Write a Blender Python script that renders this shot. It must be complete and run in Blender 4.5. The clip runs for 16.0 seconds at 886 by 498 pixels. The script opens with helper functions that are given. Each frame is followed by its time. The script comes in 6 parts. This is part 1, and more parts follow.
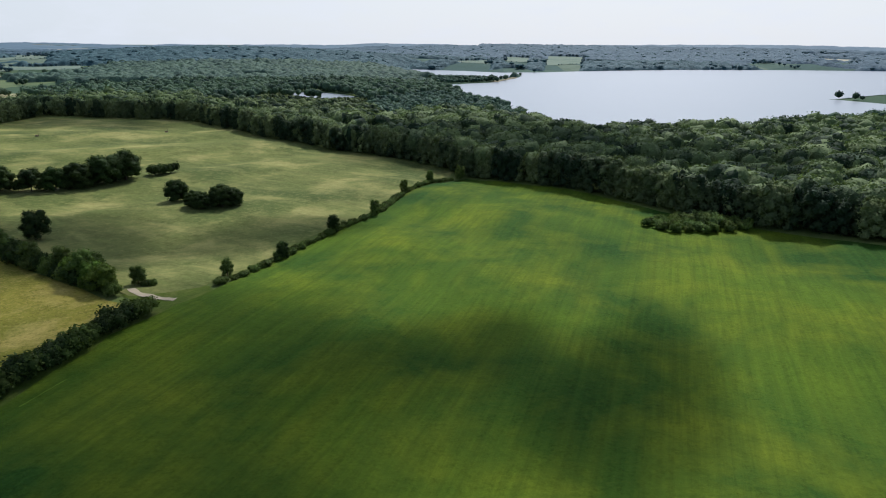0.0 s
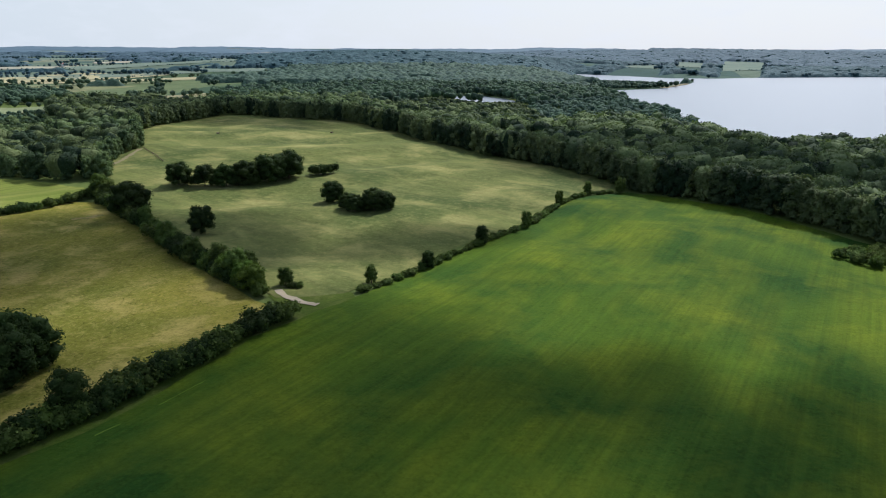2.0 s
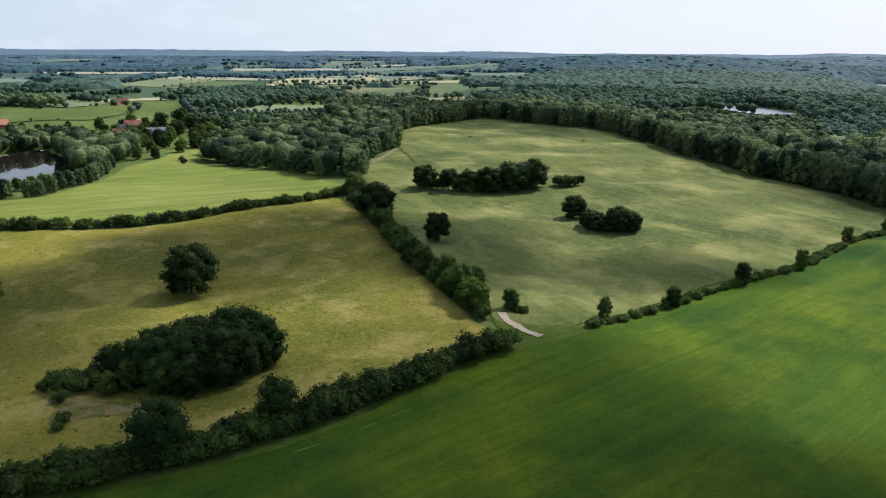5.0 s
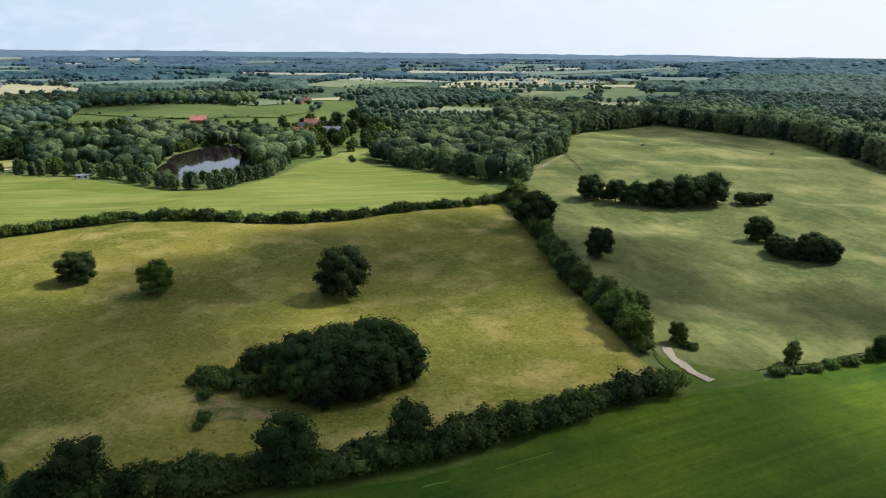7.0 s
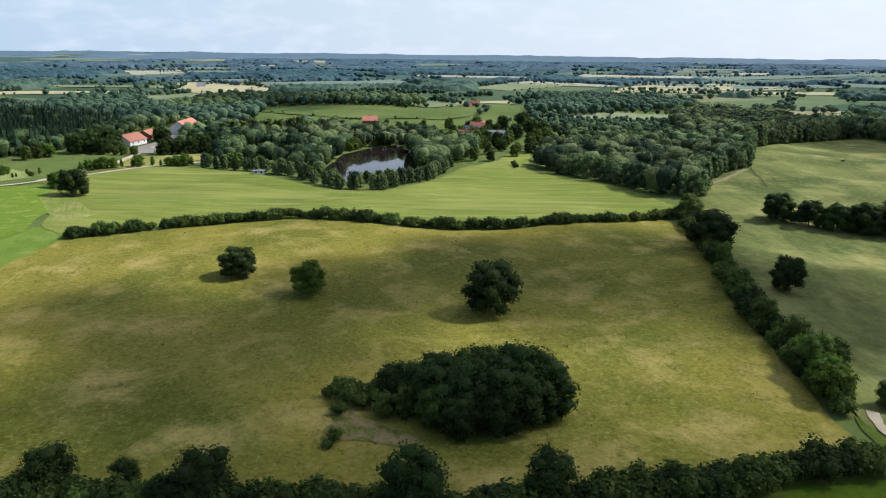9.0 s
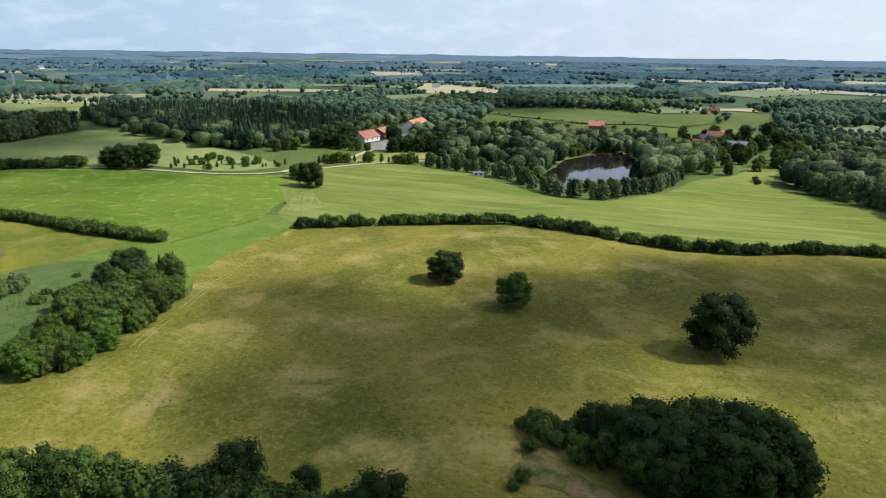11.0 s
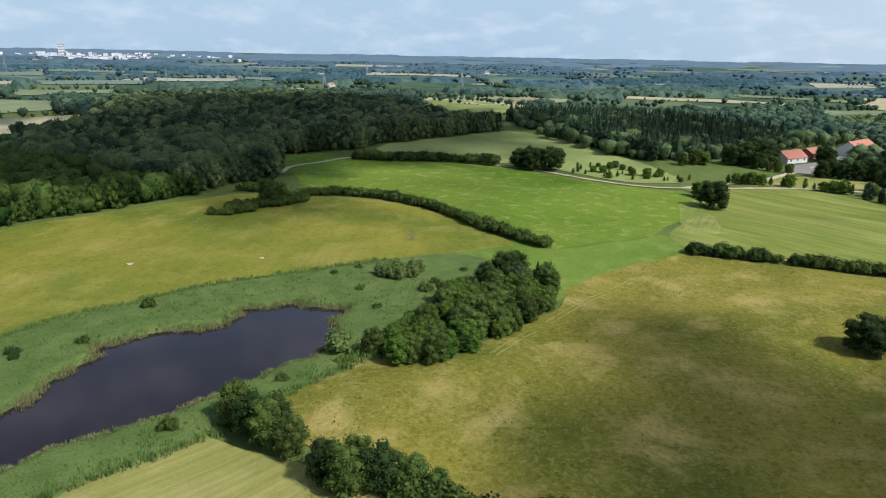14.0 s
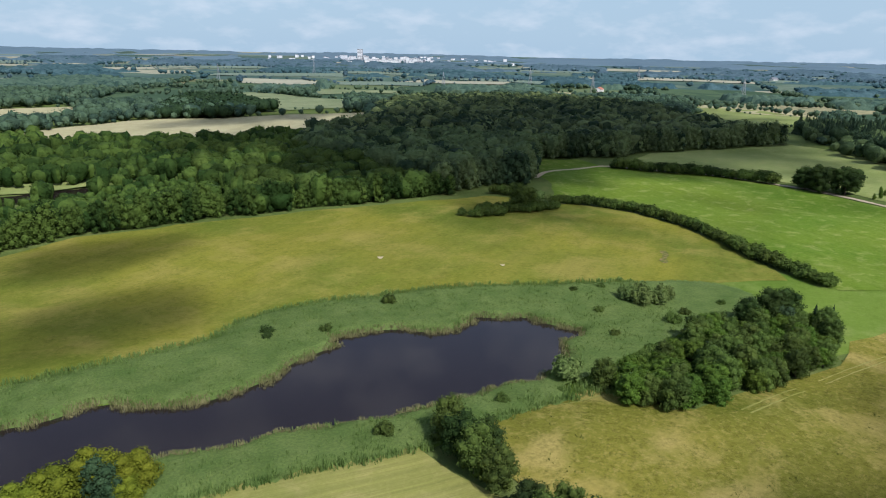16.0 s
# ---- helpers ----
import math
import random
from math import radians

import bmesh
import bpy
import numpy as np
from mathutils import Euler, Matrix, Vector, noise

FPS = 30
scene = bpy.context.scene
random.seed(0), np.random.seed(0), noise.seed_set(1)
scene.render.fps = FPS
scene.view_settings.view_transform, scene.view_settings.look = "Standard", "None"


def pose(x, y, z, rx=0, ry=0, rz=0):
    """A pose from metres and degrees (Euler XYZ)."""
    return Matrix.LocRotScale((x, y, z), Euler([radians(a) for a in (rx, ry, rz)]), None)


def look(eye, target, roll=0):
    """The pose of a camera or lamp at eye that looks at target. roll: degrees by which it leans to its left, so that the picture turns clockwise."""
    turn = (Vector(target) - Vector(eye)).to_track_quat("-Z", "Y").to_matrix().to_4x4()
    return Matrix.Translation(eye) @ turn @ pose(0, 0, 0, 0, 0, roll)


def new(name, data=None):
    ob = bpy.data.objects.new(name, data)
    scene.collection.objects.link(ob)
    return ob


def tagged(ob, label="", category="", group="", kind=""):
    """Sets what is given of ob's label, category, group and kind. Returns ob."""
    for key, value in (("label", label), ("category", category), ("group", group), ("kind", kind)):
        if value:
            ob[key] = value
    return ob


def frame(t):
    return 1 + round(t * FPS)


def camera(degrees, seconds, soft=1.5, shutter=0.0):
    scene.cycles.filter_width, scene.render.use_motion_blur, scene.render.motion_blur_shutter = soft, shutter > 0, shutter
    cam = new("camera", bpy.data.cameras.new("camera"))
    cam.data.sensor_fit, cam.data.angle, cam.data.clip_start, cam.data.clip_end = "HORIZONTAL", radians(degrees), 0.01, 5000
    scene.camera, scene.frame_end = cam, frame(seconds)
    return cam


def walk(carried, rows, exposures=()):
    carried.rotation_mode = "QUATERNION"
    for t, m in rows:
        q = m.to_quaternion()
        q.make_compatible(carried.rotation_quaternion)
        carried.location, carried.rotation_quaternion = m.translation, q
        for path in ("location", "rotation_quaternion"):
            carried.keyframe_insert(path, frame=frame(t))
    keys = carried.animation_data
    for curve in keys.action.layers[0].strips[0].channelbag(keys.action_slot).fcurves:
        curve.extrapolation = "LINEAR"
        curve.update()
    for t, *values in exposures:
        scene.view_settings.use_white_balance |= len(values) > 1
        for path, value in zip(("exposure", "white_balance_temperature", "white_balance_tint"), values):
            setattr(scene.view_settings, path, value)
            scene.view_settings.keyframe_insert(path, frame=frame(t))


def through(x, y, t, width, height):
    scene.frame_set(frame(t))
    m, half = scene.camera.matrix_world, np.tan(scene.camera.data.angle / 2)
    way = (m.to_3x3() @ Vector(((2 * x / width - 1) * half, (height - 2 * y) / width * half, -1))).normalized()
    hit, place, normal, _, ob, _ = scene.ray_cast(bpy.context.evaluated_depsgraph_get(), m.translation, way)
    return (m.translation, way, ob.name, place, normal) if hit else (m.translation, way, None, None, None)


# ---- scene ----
cam = camera(64.70, 16.0, soft=1.05)
PATH = [
    (0.0, look((0.02, 0.00, 70.00), (0.026, 95.920, 41.722), 0.31)),
    (0.5, look((0.30, 3.52, 69.98), (-4.250, 99.364, 41.817), 0.28)),
    (1.0, look((0.35, 7.02, 69.93), (-9.774, 102.469, 41.872), 0.33)),
    (1.5, look((0.17, 10.50, 69.87), (-15.665, 105.203, 41.925), 0.31)),
    (2.0, look((-0.19, 13.95, 69.79), (-21.725, 107.546, 41.945), 0.32)),
    (2.5, look((-0.72, 17.35, 69.74), (-27.801, 109.521, 41.956), 0.31)),
    (3.0, look((-1.39, 20.72, 69.73), (-33.909, 111.122, 41.993), 0.33)),
    (3.5, look((-2.18, 24.02, 69.76), (-40.009, 112.358, 42.101), 0.36)),
    (4.0, look((-3.12, 27.25, 69.83), (-46.134, 113.193, 42.195), 0.39)),
    (4.5, look((-4.24, 30.41, 69.89), (-52.304, 113.661, 42.342), 0.42)),
    (5.0, look((-5.56, 33.49, 69.93), (-58.511, 113.761, 42.494), 0.45)),
    (5.5, look((-7.08, 36.49, 69.94), (-64.731, 113.486, 42.587), 0.47)),
    (6.0, look((-8.79, 39.41, 69.90), (-70.937, 112.837, 42.594), 0.49)),
    (6.5, look((-10.68, 42.23, 69.82), (-77.104, 111.823, 42.537), 0.52)),
    (7.0, look((-12.75, 44.94, 69.72), (-83.215, 110.462, 42.475), 0.56)),
    (7.5, look((-15.00, 47.55, 69.62), (-89.253, 108.770, 42.430), 0.61)),
    (8.0, look((-17.44, 50.02, 69.52), (-95.214, 106.722, 42.391), 0.68)),
    (8.5, look((-20.07, 52.32, 69.42), (-101.014, 104.425, 42.356), 0.70)),
    (9.0, look((-22.87, 54.42, 69.32), (-106.754, 101.664, 42.282), 0.68)),
    (9.5, look((-25.81, 56.29, 69.21), (-112.562, 98.037, 42.155), 0.66)),
    (10.0, look((-28.88, 57.90, 69.10), (-118.458, 93.135, 42.009), 0.68)),
    (10.5, look((-32.02, 59.24, 69.00), (-124.272, 86.738, 41.903), 0.75)),
    (11.0, look((-35.21, 60.33, 68.90), (-129.645, 79.052, 41.861), 0.83)),
    (11.5, look((-38.39, 61.21, 68.80), (-134.177, 70.976, 41.787), 0.88)),
    (12.0, look((-41.56, 61.94, 68.71), (-137.854, 62.602, 41.749), 0.97)),
    (12.5, look((-44.69, 62.50, 68.63), (-140.598, 53.758, 41.698), 1.02)),
    (13.0, look((-47.76, 62.87, 68.56), (-142.357, 44.756, 41.659), 1.05)),
    (13.5, look((-50.78, 62.96, 68.52), (-143.266, 36.078, 41.624), 1.04)),
    (14.0, look((-53.74, 62.75, 68.49), (-143.361, 27.461, 41.595), 1.09)),
    (14.5, look((-56.66, 62.23, 68.46), (-142.755, 19.067, 41.529), 1.16)),
    (15.0, look((-59.58, 61.44, 68.42), (-141.265, 10.454, 41.431), 1.14)),
    (15.5, look((-62.54, 60.42, 68.36), (-139.084, 2.009, 41.355), 1.12)),
    (16.0, look((-65.57, 59.20, 68.30), (-136.242, -6.200, 41.287), 1.15)),
]
walk(cam, PATH, exposures=((0.0, 0.13, 5980, 12), (4.0, 0.27, 5980, 12), (8.0, 0.37, 5980, 12), (11.5, 0.33, 5980, 12), (16.0, 0.2, 5980, 12)))

# ---- light ----
SUN_AZ, SUN_EL = 15.0, 46.0          # degrees clockwise from +y, degrees above the horizon

world = bpy.data.worlds.new("sky")
scene.world = world
world.use_nodes = True
wn, wl = world.node_tree.nodes, world.node_tree.links
wn.clear()
w_out = wn.new("ShaderNodeOutputWorld")
w_bg = wn.new("ShaderNodeBackground")
w_sky = wn.new("ShaderNodeTexSky")
w_sky.sky_type = "NISHITA"
w_sky.sun_disc = False
w_sky.sun_elevation = radians(SUN_EL)
w_sky.sun_rotation = radians(SUN_AZ)
w_sky.air_density, w_sky.dust_density, w_sky.ozone_density = 1.0, 1.2, 1.0
w_bg.inputs["Strength"].default_value = 0.105
# thin fair-weather cloud, laid on a high flat layer so that it shrinks towards the horizon
w_tc = wn.new("ShaderNodeTexCoord")
w_sep = wn.new("ShaderNodeSeparateXYZ")
wl.new(w_tc.outputs["Generated"], w_sep.inputs[0])
w_z = wn.new("ShaderNodeMath"); w_z.operation = "MAXIMUM"; w_z.inputs[1].default_value = 0.0
wl.new(w_sep.outputs["Z"], w_z.inputs[0])
w_za = wn.new("ShaderNodeMath"); w_za.operation = "ADD"; w_za.inputs[1].default_value = 0.40
wl.new(w_z.outputs[0], w_za.inputs[0])
w_div = wn.new("ShaderNodeVectorMath"); w_div.operation = "DIVIDE"
w_cmb = wn.new("ShaderNodeCombineXYZ")
for k in "XYZ":
    wl.new(w_za.outputs[0], w_cmb.inputs[k])
wl.new(w_tc.outputs["Generated"], w_div.inputs[0])
wl.new(w_cmb.outputs[0], w_div.inputs[1])
w_map = wn.new("ShaderNodeMapping")
w_map.inputs["Scale"].default_value = (6.5, 6.5, 9.0)
wl.new(w_div.outputs[0], w_map.inputs[0])
w_noise = wn.new("ShaderNodeTexNoise")
w_noise.inputs["Scale"].default_value = 1.0
w_noise.inputs["Detail"].default_value = 7.0
w_noise.inputs["Roughness"].default_value = 0.55
wl.new(w_map.outputs[0], w_noise.inputs["Vector"])
w_ramp = wn.new("ShaderNodeMapRange")
w_ramp.inputs["From Min"].default_value, w_ramp.inputs["From Max"].default_value = 0.47, 0.72
w_ramp.inputs["To Min"].default_value, w_ramp.inputs["To Max"].default_value = 0.0, 0.42
wl.new(w_noise.outputs["Fac"], w_ramp.inputs["Value"])
w_mix = wn.new("ShaderNodeMixRGB")
w_mix.inputs[2].default_value = (7.0, 7.2, 7.5, 1)
wl.new(w_ramp.outputs[0], w_mix.inputs[0])
# pale haze low over the land, whiter towards the sun
w_dot = wn.new("ShaderNodeVectorMath"); w_dot.operation = "DOT_PRODUCT"
w_dot.inputs[1].default_value = (math.sin(radians(SUN_AZ)), math.cos(radians(SUN_AZ)), 0)
wl.new(w_tc.outputs["Generated"], w_dot.inputs[0])
w_side = wn.new("ShaderNodeMapRange")
w_side.inputs["From Min"].default_value, w_side.inputs["From Max"].default_value = -0.5, 1.0
wl.new(w_dot.outputs["Value"], w_side.inputs["Value"])
w_haze = wn.new("ShaderNodeMixRGB")
w_haze.inputs[1].default_value = (3.7, 4.95, 5.95, 1)
w_haze.inputs[2].default_value = (7.05, 7.2, 7.2, 1)
wl.new(w_side.outputs[0], w_haze.inputs[0])
w_low = wn.new("ShaderNodeMapRange")
w_low.inputs["From Min"].default_value, w_low.inputs["From Max"].default_value = 0.0, 0.45
w_low.inputs["To Min"].default_value, w_low.inputs["To Max"].default_value = 0.92, 0.0
w_low.interpolation_type = "SMOOTHSTEP"
wl.new(w_z.outputs[0], w_low.inputs["Value"])
w_air = wn.new("ShaderNodeMixRGB")
wl.new(w_low.outputs[0], w_air.inputs[0])
wl.new(w_sky.outputs[0], w_air.inputs[1])
wl.new(w_haze.outputs[0], w_air.inputs[2])
wl.new(w_air.outputs[0], w_mix.inputs[1])
wl.new(w_mix.outputs[0], w_bg.inputs["Color"])
wl.new(w_bg.outputs[0], w_out.inputs["Surface"])

sun = bpy.data.lights.new("sun", "SUN")
sun.energy, sun.angle, sun.color = 4.4, radians(0.53), (1.0, 0.96, 0.90)
sun_ob = new("sun", sun)
_a, _e = radians(SUN_AZ), radians(SUN_EL)
SUN_DIR = Vector((math.sin(_a) * math.cos(_e), math.cos(_a) * math.cos(_e), math.sin(_e)))
sun_ob.matrix_world = look(SUN_DIR * 500, (0, 0, 0))


# unseen fair-weather clouds high over the fields, each added to shade a chosen patch
def cloud_mat():
    m = bpy.data.materials.new("cloud_vapour")
    m.use_nodes = True
    n, l = m.node_tree.nodes, m.node_tree.links
    n.clear()
    out, mix = n.new("ShaderNodeOutputMaterial"), n.new("ShaderNodeMixShader")
    clear, body = n.new("ShaderNodeBsdfTransparent"), n.new("ShaderNodeBsdfTranslucent")
    body.inputs["Color"].default_value = (0.9, 0.9, 0.92, 1)
    tc = n.new("ShaderNodeTexCoord")
    flat = n.new("ShaderNodeVectorMath"); flat.operation = "MULTIPLY"; flat.inputs[1].default_value = (1, 1, 0)
    l.new(tc.outputs["Object"], flat.inputs[0])
    ln = n.new("ShaderNodeVectorMath"); ln.operation = "LENGTH"
    l.new(flat.outputs[0], ln.inputs[0])
    geo = n.new("ShaderNodeNewGeometry")
    ns = n.new("ShaderNodeTexNoise")
    ns.inputs["Scale"].default_value, ns.inputs["Detail"].default_value, ns.inputs["Roughness"].default_value = 0.016, 4.0, 0.55
    l.new(geo.outputs["Position"], ns.inputs["Vector"])
    add = n.new("ShaderNodeMath"); add.operation = "MULTIPLY_ADD"; add.inputs[1].default_value = 1.3
    l.new(ns.outputs["Fac"], add.inputs[0])
    l.new(ln.outputs["Value"], add.inputs[2])
    r = n.new("ShaderNodeMapRange"); r.interpolation_type = "SMOOTHSTEP"
    for k, v in (("From Min", 1.62), ("From Max", 0.95), ("To Min", 0.0), ("To Max", 0.68)):
        r.inputs[k].default_value = v
    l.new(add.outputs[0], r.inputs["Value"])
    l.new(r.outputs[0], mix.inputs[0])
    l.new(clear.outputs[0], mix.inputs[1])
    l.new(body.outputs[0], mix.inputs[2])
    l.new(mix.outputs[0], out.inputs["Surface"])
    return m


M_CLOUD = cloud_mat()
CLOUD_Z = 620.0


def cloud(x, y, a, b, turn=0.0):
    """A flat-based heap of vapour out of view, placed so that its shadow falls round (x, y)."""
    bm = bmesh.new()
    bmesh.ops.create_icosphere(bm, subdivisions=4, radius=1.0)
    for v in bm.verts:
        v.co *= 1 + 0.16 * noise.noise(v.co * 2.1 + Vector((x, y, 0)) * 0.01)
        if v.co.z < 0:
            v.co.z *= 0.35
    me = bpy.data.meshes.new("cloud")
    bm.to_mesh(me)
    bm.free()
    me.materials.append(M_CLOUD)
    ob = new("cloud", me)
    up = SUN_DIR * (CLOUD_Z / SUN_DIR.z)
    ob.matrix_world = pose(x + up.x, y + up.y, CLOUD_Z, 0, 0, turn) @ Matrix.Diagonal((a * 1.35, b * 1.35, 14, 1))
    return tagged(ob, "soft white fair-weather cloud out of view, added to shade the land", "cloud", "fair-weather clouds")


for _c in ((-62, 104.9, 95, 70, 60), (40.1, 135, 18, 44, -20), (-65.5, 54.7, 80, 50, 0), (-633, -302, 330, 220, 25), (-614, -275, 280, 170, 10), (-437, -240, 150, 80, 20), (-365, -275, 95, 75, 20), (-418, -362, 190, 110, 0), (-177.2, 82.8, 40, 48, 20), (-205.1, 147.5, 26, 30, 0),
           (-205, 210, 42, 62, -10), (-149.8, 239, 62, 46, 35), (40, 422, 120, 55, -30), (-122, -116, 36, 17, 10), (-2, 152, 38, 18, 40), (-216, 68, 34, 26, 30), (-150, -176, 34, 14, 0), (-325, 629, 120, 50, -30),
           (-674, 45, 120, 80, 0), (-465, -556, 110, 40, 0), (-967, 295, 160, 80, 20), (332, 331, 80, 60, 0), (110, 370, 85, 36, -40), (-69.8, 261, 36, 20, 20), (-178.5, 184.3, 40, 26, 10), (-462, 638, 85, 60, 20), (-124.8, 231.2, 30, 24, 20), (-231.5, 183.4, 30, 24, 20), (-190.6, 97.6, 34, 30, 10), (-224.4, 137, 26, 30, 0)):
    cloud(*_c)

# ---- materials ----
def mat_nodes(name):
    m = bpy.data.materials.new(name)
    m.use_nodes = True
    n, l = m.node_tree.nodes, m.node_tree.links
    return m, n, l, n["Principled BSDF"]


def tex_noise(n, l, vec, scale, detail=4.0, rough=0.55, distort=0.0):
    t = n.new("ShaderNodeTexNoise")
    t.inputs["Scale"].default_value = scale
    t.inputs["Detail"].default_value = detail
    t.inputs["Roughness"].default_value = rough
    t.inputs["Distortion"].default_value = distort
    l.new(vec, t.inputs["Vector"])
    return t.outputs["Fac"]


def span(n, l, value, a, b, c=0.0, d=1.0):
    r = n.new("ShaderNodeMapRange")
    for k, v in (("From Min", a), ("From Max", b), ("To Min", c), ("To Max", d)):
        r.inputs[k].default_value = v
    l.new(value, r.inputs["Value"])
    return r.outputs[0]


def mixc(n, l, fac, a, b, mode="MIX"):
    x = n.new("ShaderNodeMixRGB")
    x.blend_type = mode
    for sock, v in ((0, fac), (1, a), (2, b)):
        if isinstance(v, bpy.types.NodeSocket):
            l.new(v, x.inputs[sock])
        elif sock:
            x.inputs[sock].default_value = (*v, 1)
        else:
            x.inputs[0].default_value = v
    return x.outputs[0]


def place_of(n):
    return n.new("ShaderNodeNewGeometry").outputs["Position"]


def turned(n, l, vec, angle, sx=1.0, sy=1.0):
    """vec turned about z so that its y runs along the angle (degrees from +x), then scaled."""
    v = n.new("ShaderNodeMapping")
    v.inputs["Rotation"].default_value = (0, 0, radians(90 - angle))
    l.new(vec, v.inputs[0])
    s = n.new("ShaderNodeMapping")
    s.inputs["Scale"].default_value = (sx, sy, 1)
    l.new(v.outputs[0], s.inputs[0])
    return s.outputs[0]


def field_mat(name, low, high, dry, rows=None, row_width=3.0, row_amount=0.25, dry_cut=(0.5, 0.7), dry_amount=0.6,
              big=0.018, mid=0.11, fine=1.6, tufts=0.35, rough=0.85, tuft_dark=(0.4, 0.45, 0.3), flecks=0.2):
    """Grass or crop: two greens in broad drifts, a dry or worn tone in patches, streaks along the drilling, and fine tufts."""
    m, n, l, p = mat_nodes(name)
    pos = place_of(n)
    a = tex_noise(n, l, pos, big, 3.0, 0.5, 0.4)
    b = tex_noise(n, l, pos, mid, 5.0, 0.62, 0.3)
    col = mixc(n, l, span(n, l, a, 0.36, 0.64), low, high)
    col = mixc(n, l, span(n, l, b, dry_cut[0], dry_cut[1], 0, dry_amount), col, dry)
    if rows is not None:
        s = turned(n, l, pos, rows, 1.0 / row_width, 0.012)
        c = tex_noise(n, l, s, 1.0, 3.0, 0.7)
        col = mixc(n, l, span(n, l, c, 0.35, 0.68, 0, row_amount), col, tuple(0.45 * x for x in low))
        s2 = turned(n, l, pos, rows, 0.10, 0.006)
        c2 = tex_noise(n, l, s2, 1.0, 2.0, 0.5)
        col = mixc(n, l, span(n, l, c2, 0.5, 0.75, 0, row_amount * 0.8), col, dry)
    f = tex_noise(n, l, pos, fine, 5.0, 0.75)
    clump = tex_noise(n, l, pos, fine * 0.24, 4.0, 0.7, 0.6)
    both = n.new("ShaderNodeMath"); both.operation = "MULTIPLY"
    l.new(span(n, l, f, 0.40, 0.66, 0, tufts), both.inputs[0])
    l.new(span(n, l, clump, 0.42, 0.60, 0.45, 1.3), both.inputs[1])
    col = mixc(n, l, both.outputs[0], col, mixc(n, l, 1.0, col, tuft_dark, "MULTIPLY"))
    g = tex_noise(n, l, pos, fine * 0.62, 6.0, 0.8, 0.2)
    col = mixc(n, l, span(n, l, g, 0.50, 0.66, 0, flecks), col, dry)
    l.new(col, p.inputs["Base Color"])
    p.inputs["Roughness"].default_value = rough
    p.inputs["Specular IOR Level"].default_value = 0.03
    bump = n.new("ShaderNodeBump")
    bump.inputs["Strength"].default_value = 0.5
    bump.inputs["Distance"].default_value = 0.25
    l.new(f, bump.inputs["Height"])
    l.new(bump.outputs[0], p.inputs["Normal"])
    return m


def leaf_mat(name, dark, light, through=0.3, patch=0.12, per_piece=0.35, rough=0.75, cells=0.0, gap_shade=0.9):
    """Foliage: tone varies from tree to tree, in drifts over the crown, and from leaf clump to leaf clump; shade in the
    gaps is painted in.
    """
    m, n, l, p = mat_nodes(name)
    geo = n.new("ShaderNodeNewGeometry")
    info = n.new("ShaderNodeObjectInfo")
    a = tex_noise(n, l, geo.outputs["Position"], patch, 3.0, 0.6)
    add = n.new("ShaderNodeMath"); add.operation = "MULTIPLY_ADD"
    l.new(geo.outputs["Random Per Island"], add.inputs[0])
    add.inputs[1].default_value = per_piece
    l.new(span(n, l, a, 0.3, 0.7, -0.1, 0.6), add.inputs[2])
    add2 = n.new("ShaderNodeMath"); add2.operation = "MULTIPLY_ADD"; add2.use_clamp = True
    l.new(info.outputs["Random"], add2.inputs[0])
    add2.inputs[1].default_value = 0.35
    l.new(add.outputs[0], add2.inputs[2])
    tone = add2.outputs[0]
    if cells:
        vor = n.new("ShaderNodeTexVoronoi")
        vor.inputs["Scale"].default_value = cells
        flat = n.new("ShaderNodeVectorMath"); flat.operation = "MULTIPLY"; flat.inputs[1].default_value = (1, 1, 0.15)
        l.new(geo.outputs["Position"], flat.inputs[0])
        l.new(flat.outputs[0], vor.inputs["Vector"])
        bw = n.new("ShaderNodeRGBToBW")
        l.new(vor.outputs["Color"], bw.inputs[0])
        mm = n.new("ShaderNodeMath"); mm.operation = "MULTIPLY_ADD"; mm.use_clamp = True
        l.new(span(n, l, bw.outputs[0], 0.25, 0.75, -0.5, 0.55), mm.inputs[0])
        mm.inputs[1].default_value = 1.0
        l.new(tone, mm.inputs[2])
        tone = mm.outputs[0]
    col = mixc(n, l, tone, dark, light)
    hue = n.new("ShaderNodeHueSaturation")
    l.new(span(n, l, info.outputs["Random"], 0, 1, 0.485, 0.515), hue.inputs["Hue"])
    l.new(col, hue.inputs["Color"])
    col = hue.outputs[0]
    if gap_shade:
        # shade between leaves put into the colour: hollows of the bump are darkened
        fine = tex_noise(n, l, geo.outputs["Position"], gap_shade, 4.0, 0.65)
        col = mixc(n, l, span(n, l, fine, 0.40, 0.60, 0.45, 0.0), col, mixc(n, l, 1.0, col, (0.45, 0.5, 0.5), "MULTIPLY"))
        bump = n.new("ShaderNodeBump")
        bump.inputs["Strength"].default_value = 0.9
        bump.inputs["Distance"].default_value = 0.5 / gap_shade
        l.new(fine, bump.inputs["Height"])
        l.new(bump.outputs[0], p.inputs["Normal"])
    l.new(col, p.inputs["Base Color"])
    p.inputs["Roughness"].default_value = rough
    p.inputs["Specular IOR Level"].default_value = 0.08
    tr = n.new("ShaderNodeBsdfTranslucent")
    l.new(mixc(n, l, 1.0, col, (1.1, 1.2, 0.6), "MULTIPLY"), tr.inputs["Color"])
    mx = n.new("ShaderNodeMixShader")
    mx.inputs[0].default_value = through
    l.new(p.outputs[0], mx.inputs[1])
    l.new(tr.outputs[0], mx.inputs[2])
    l.new(mx.outputs[0], n["Material Output"].inputs["Surface"])
    return m


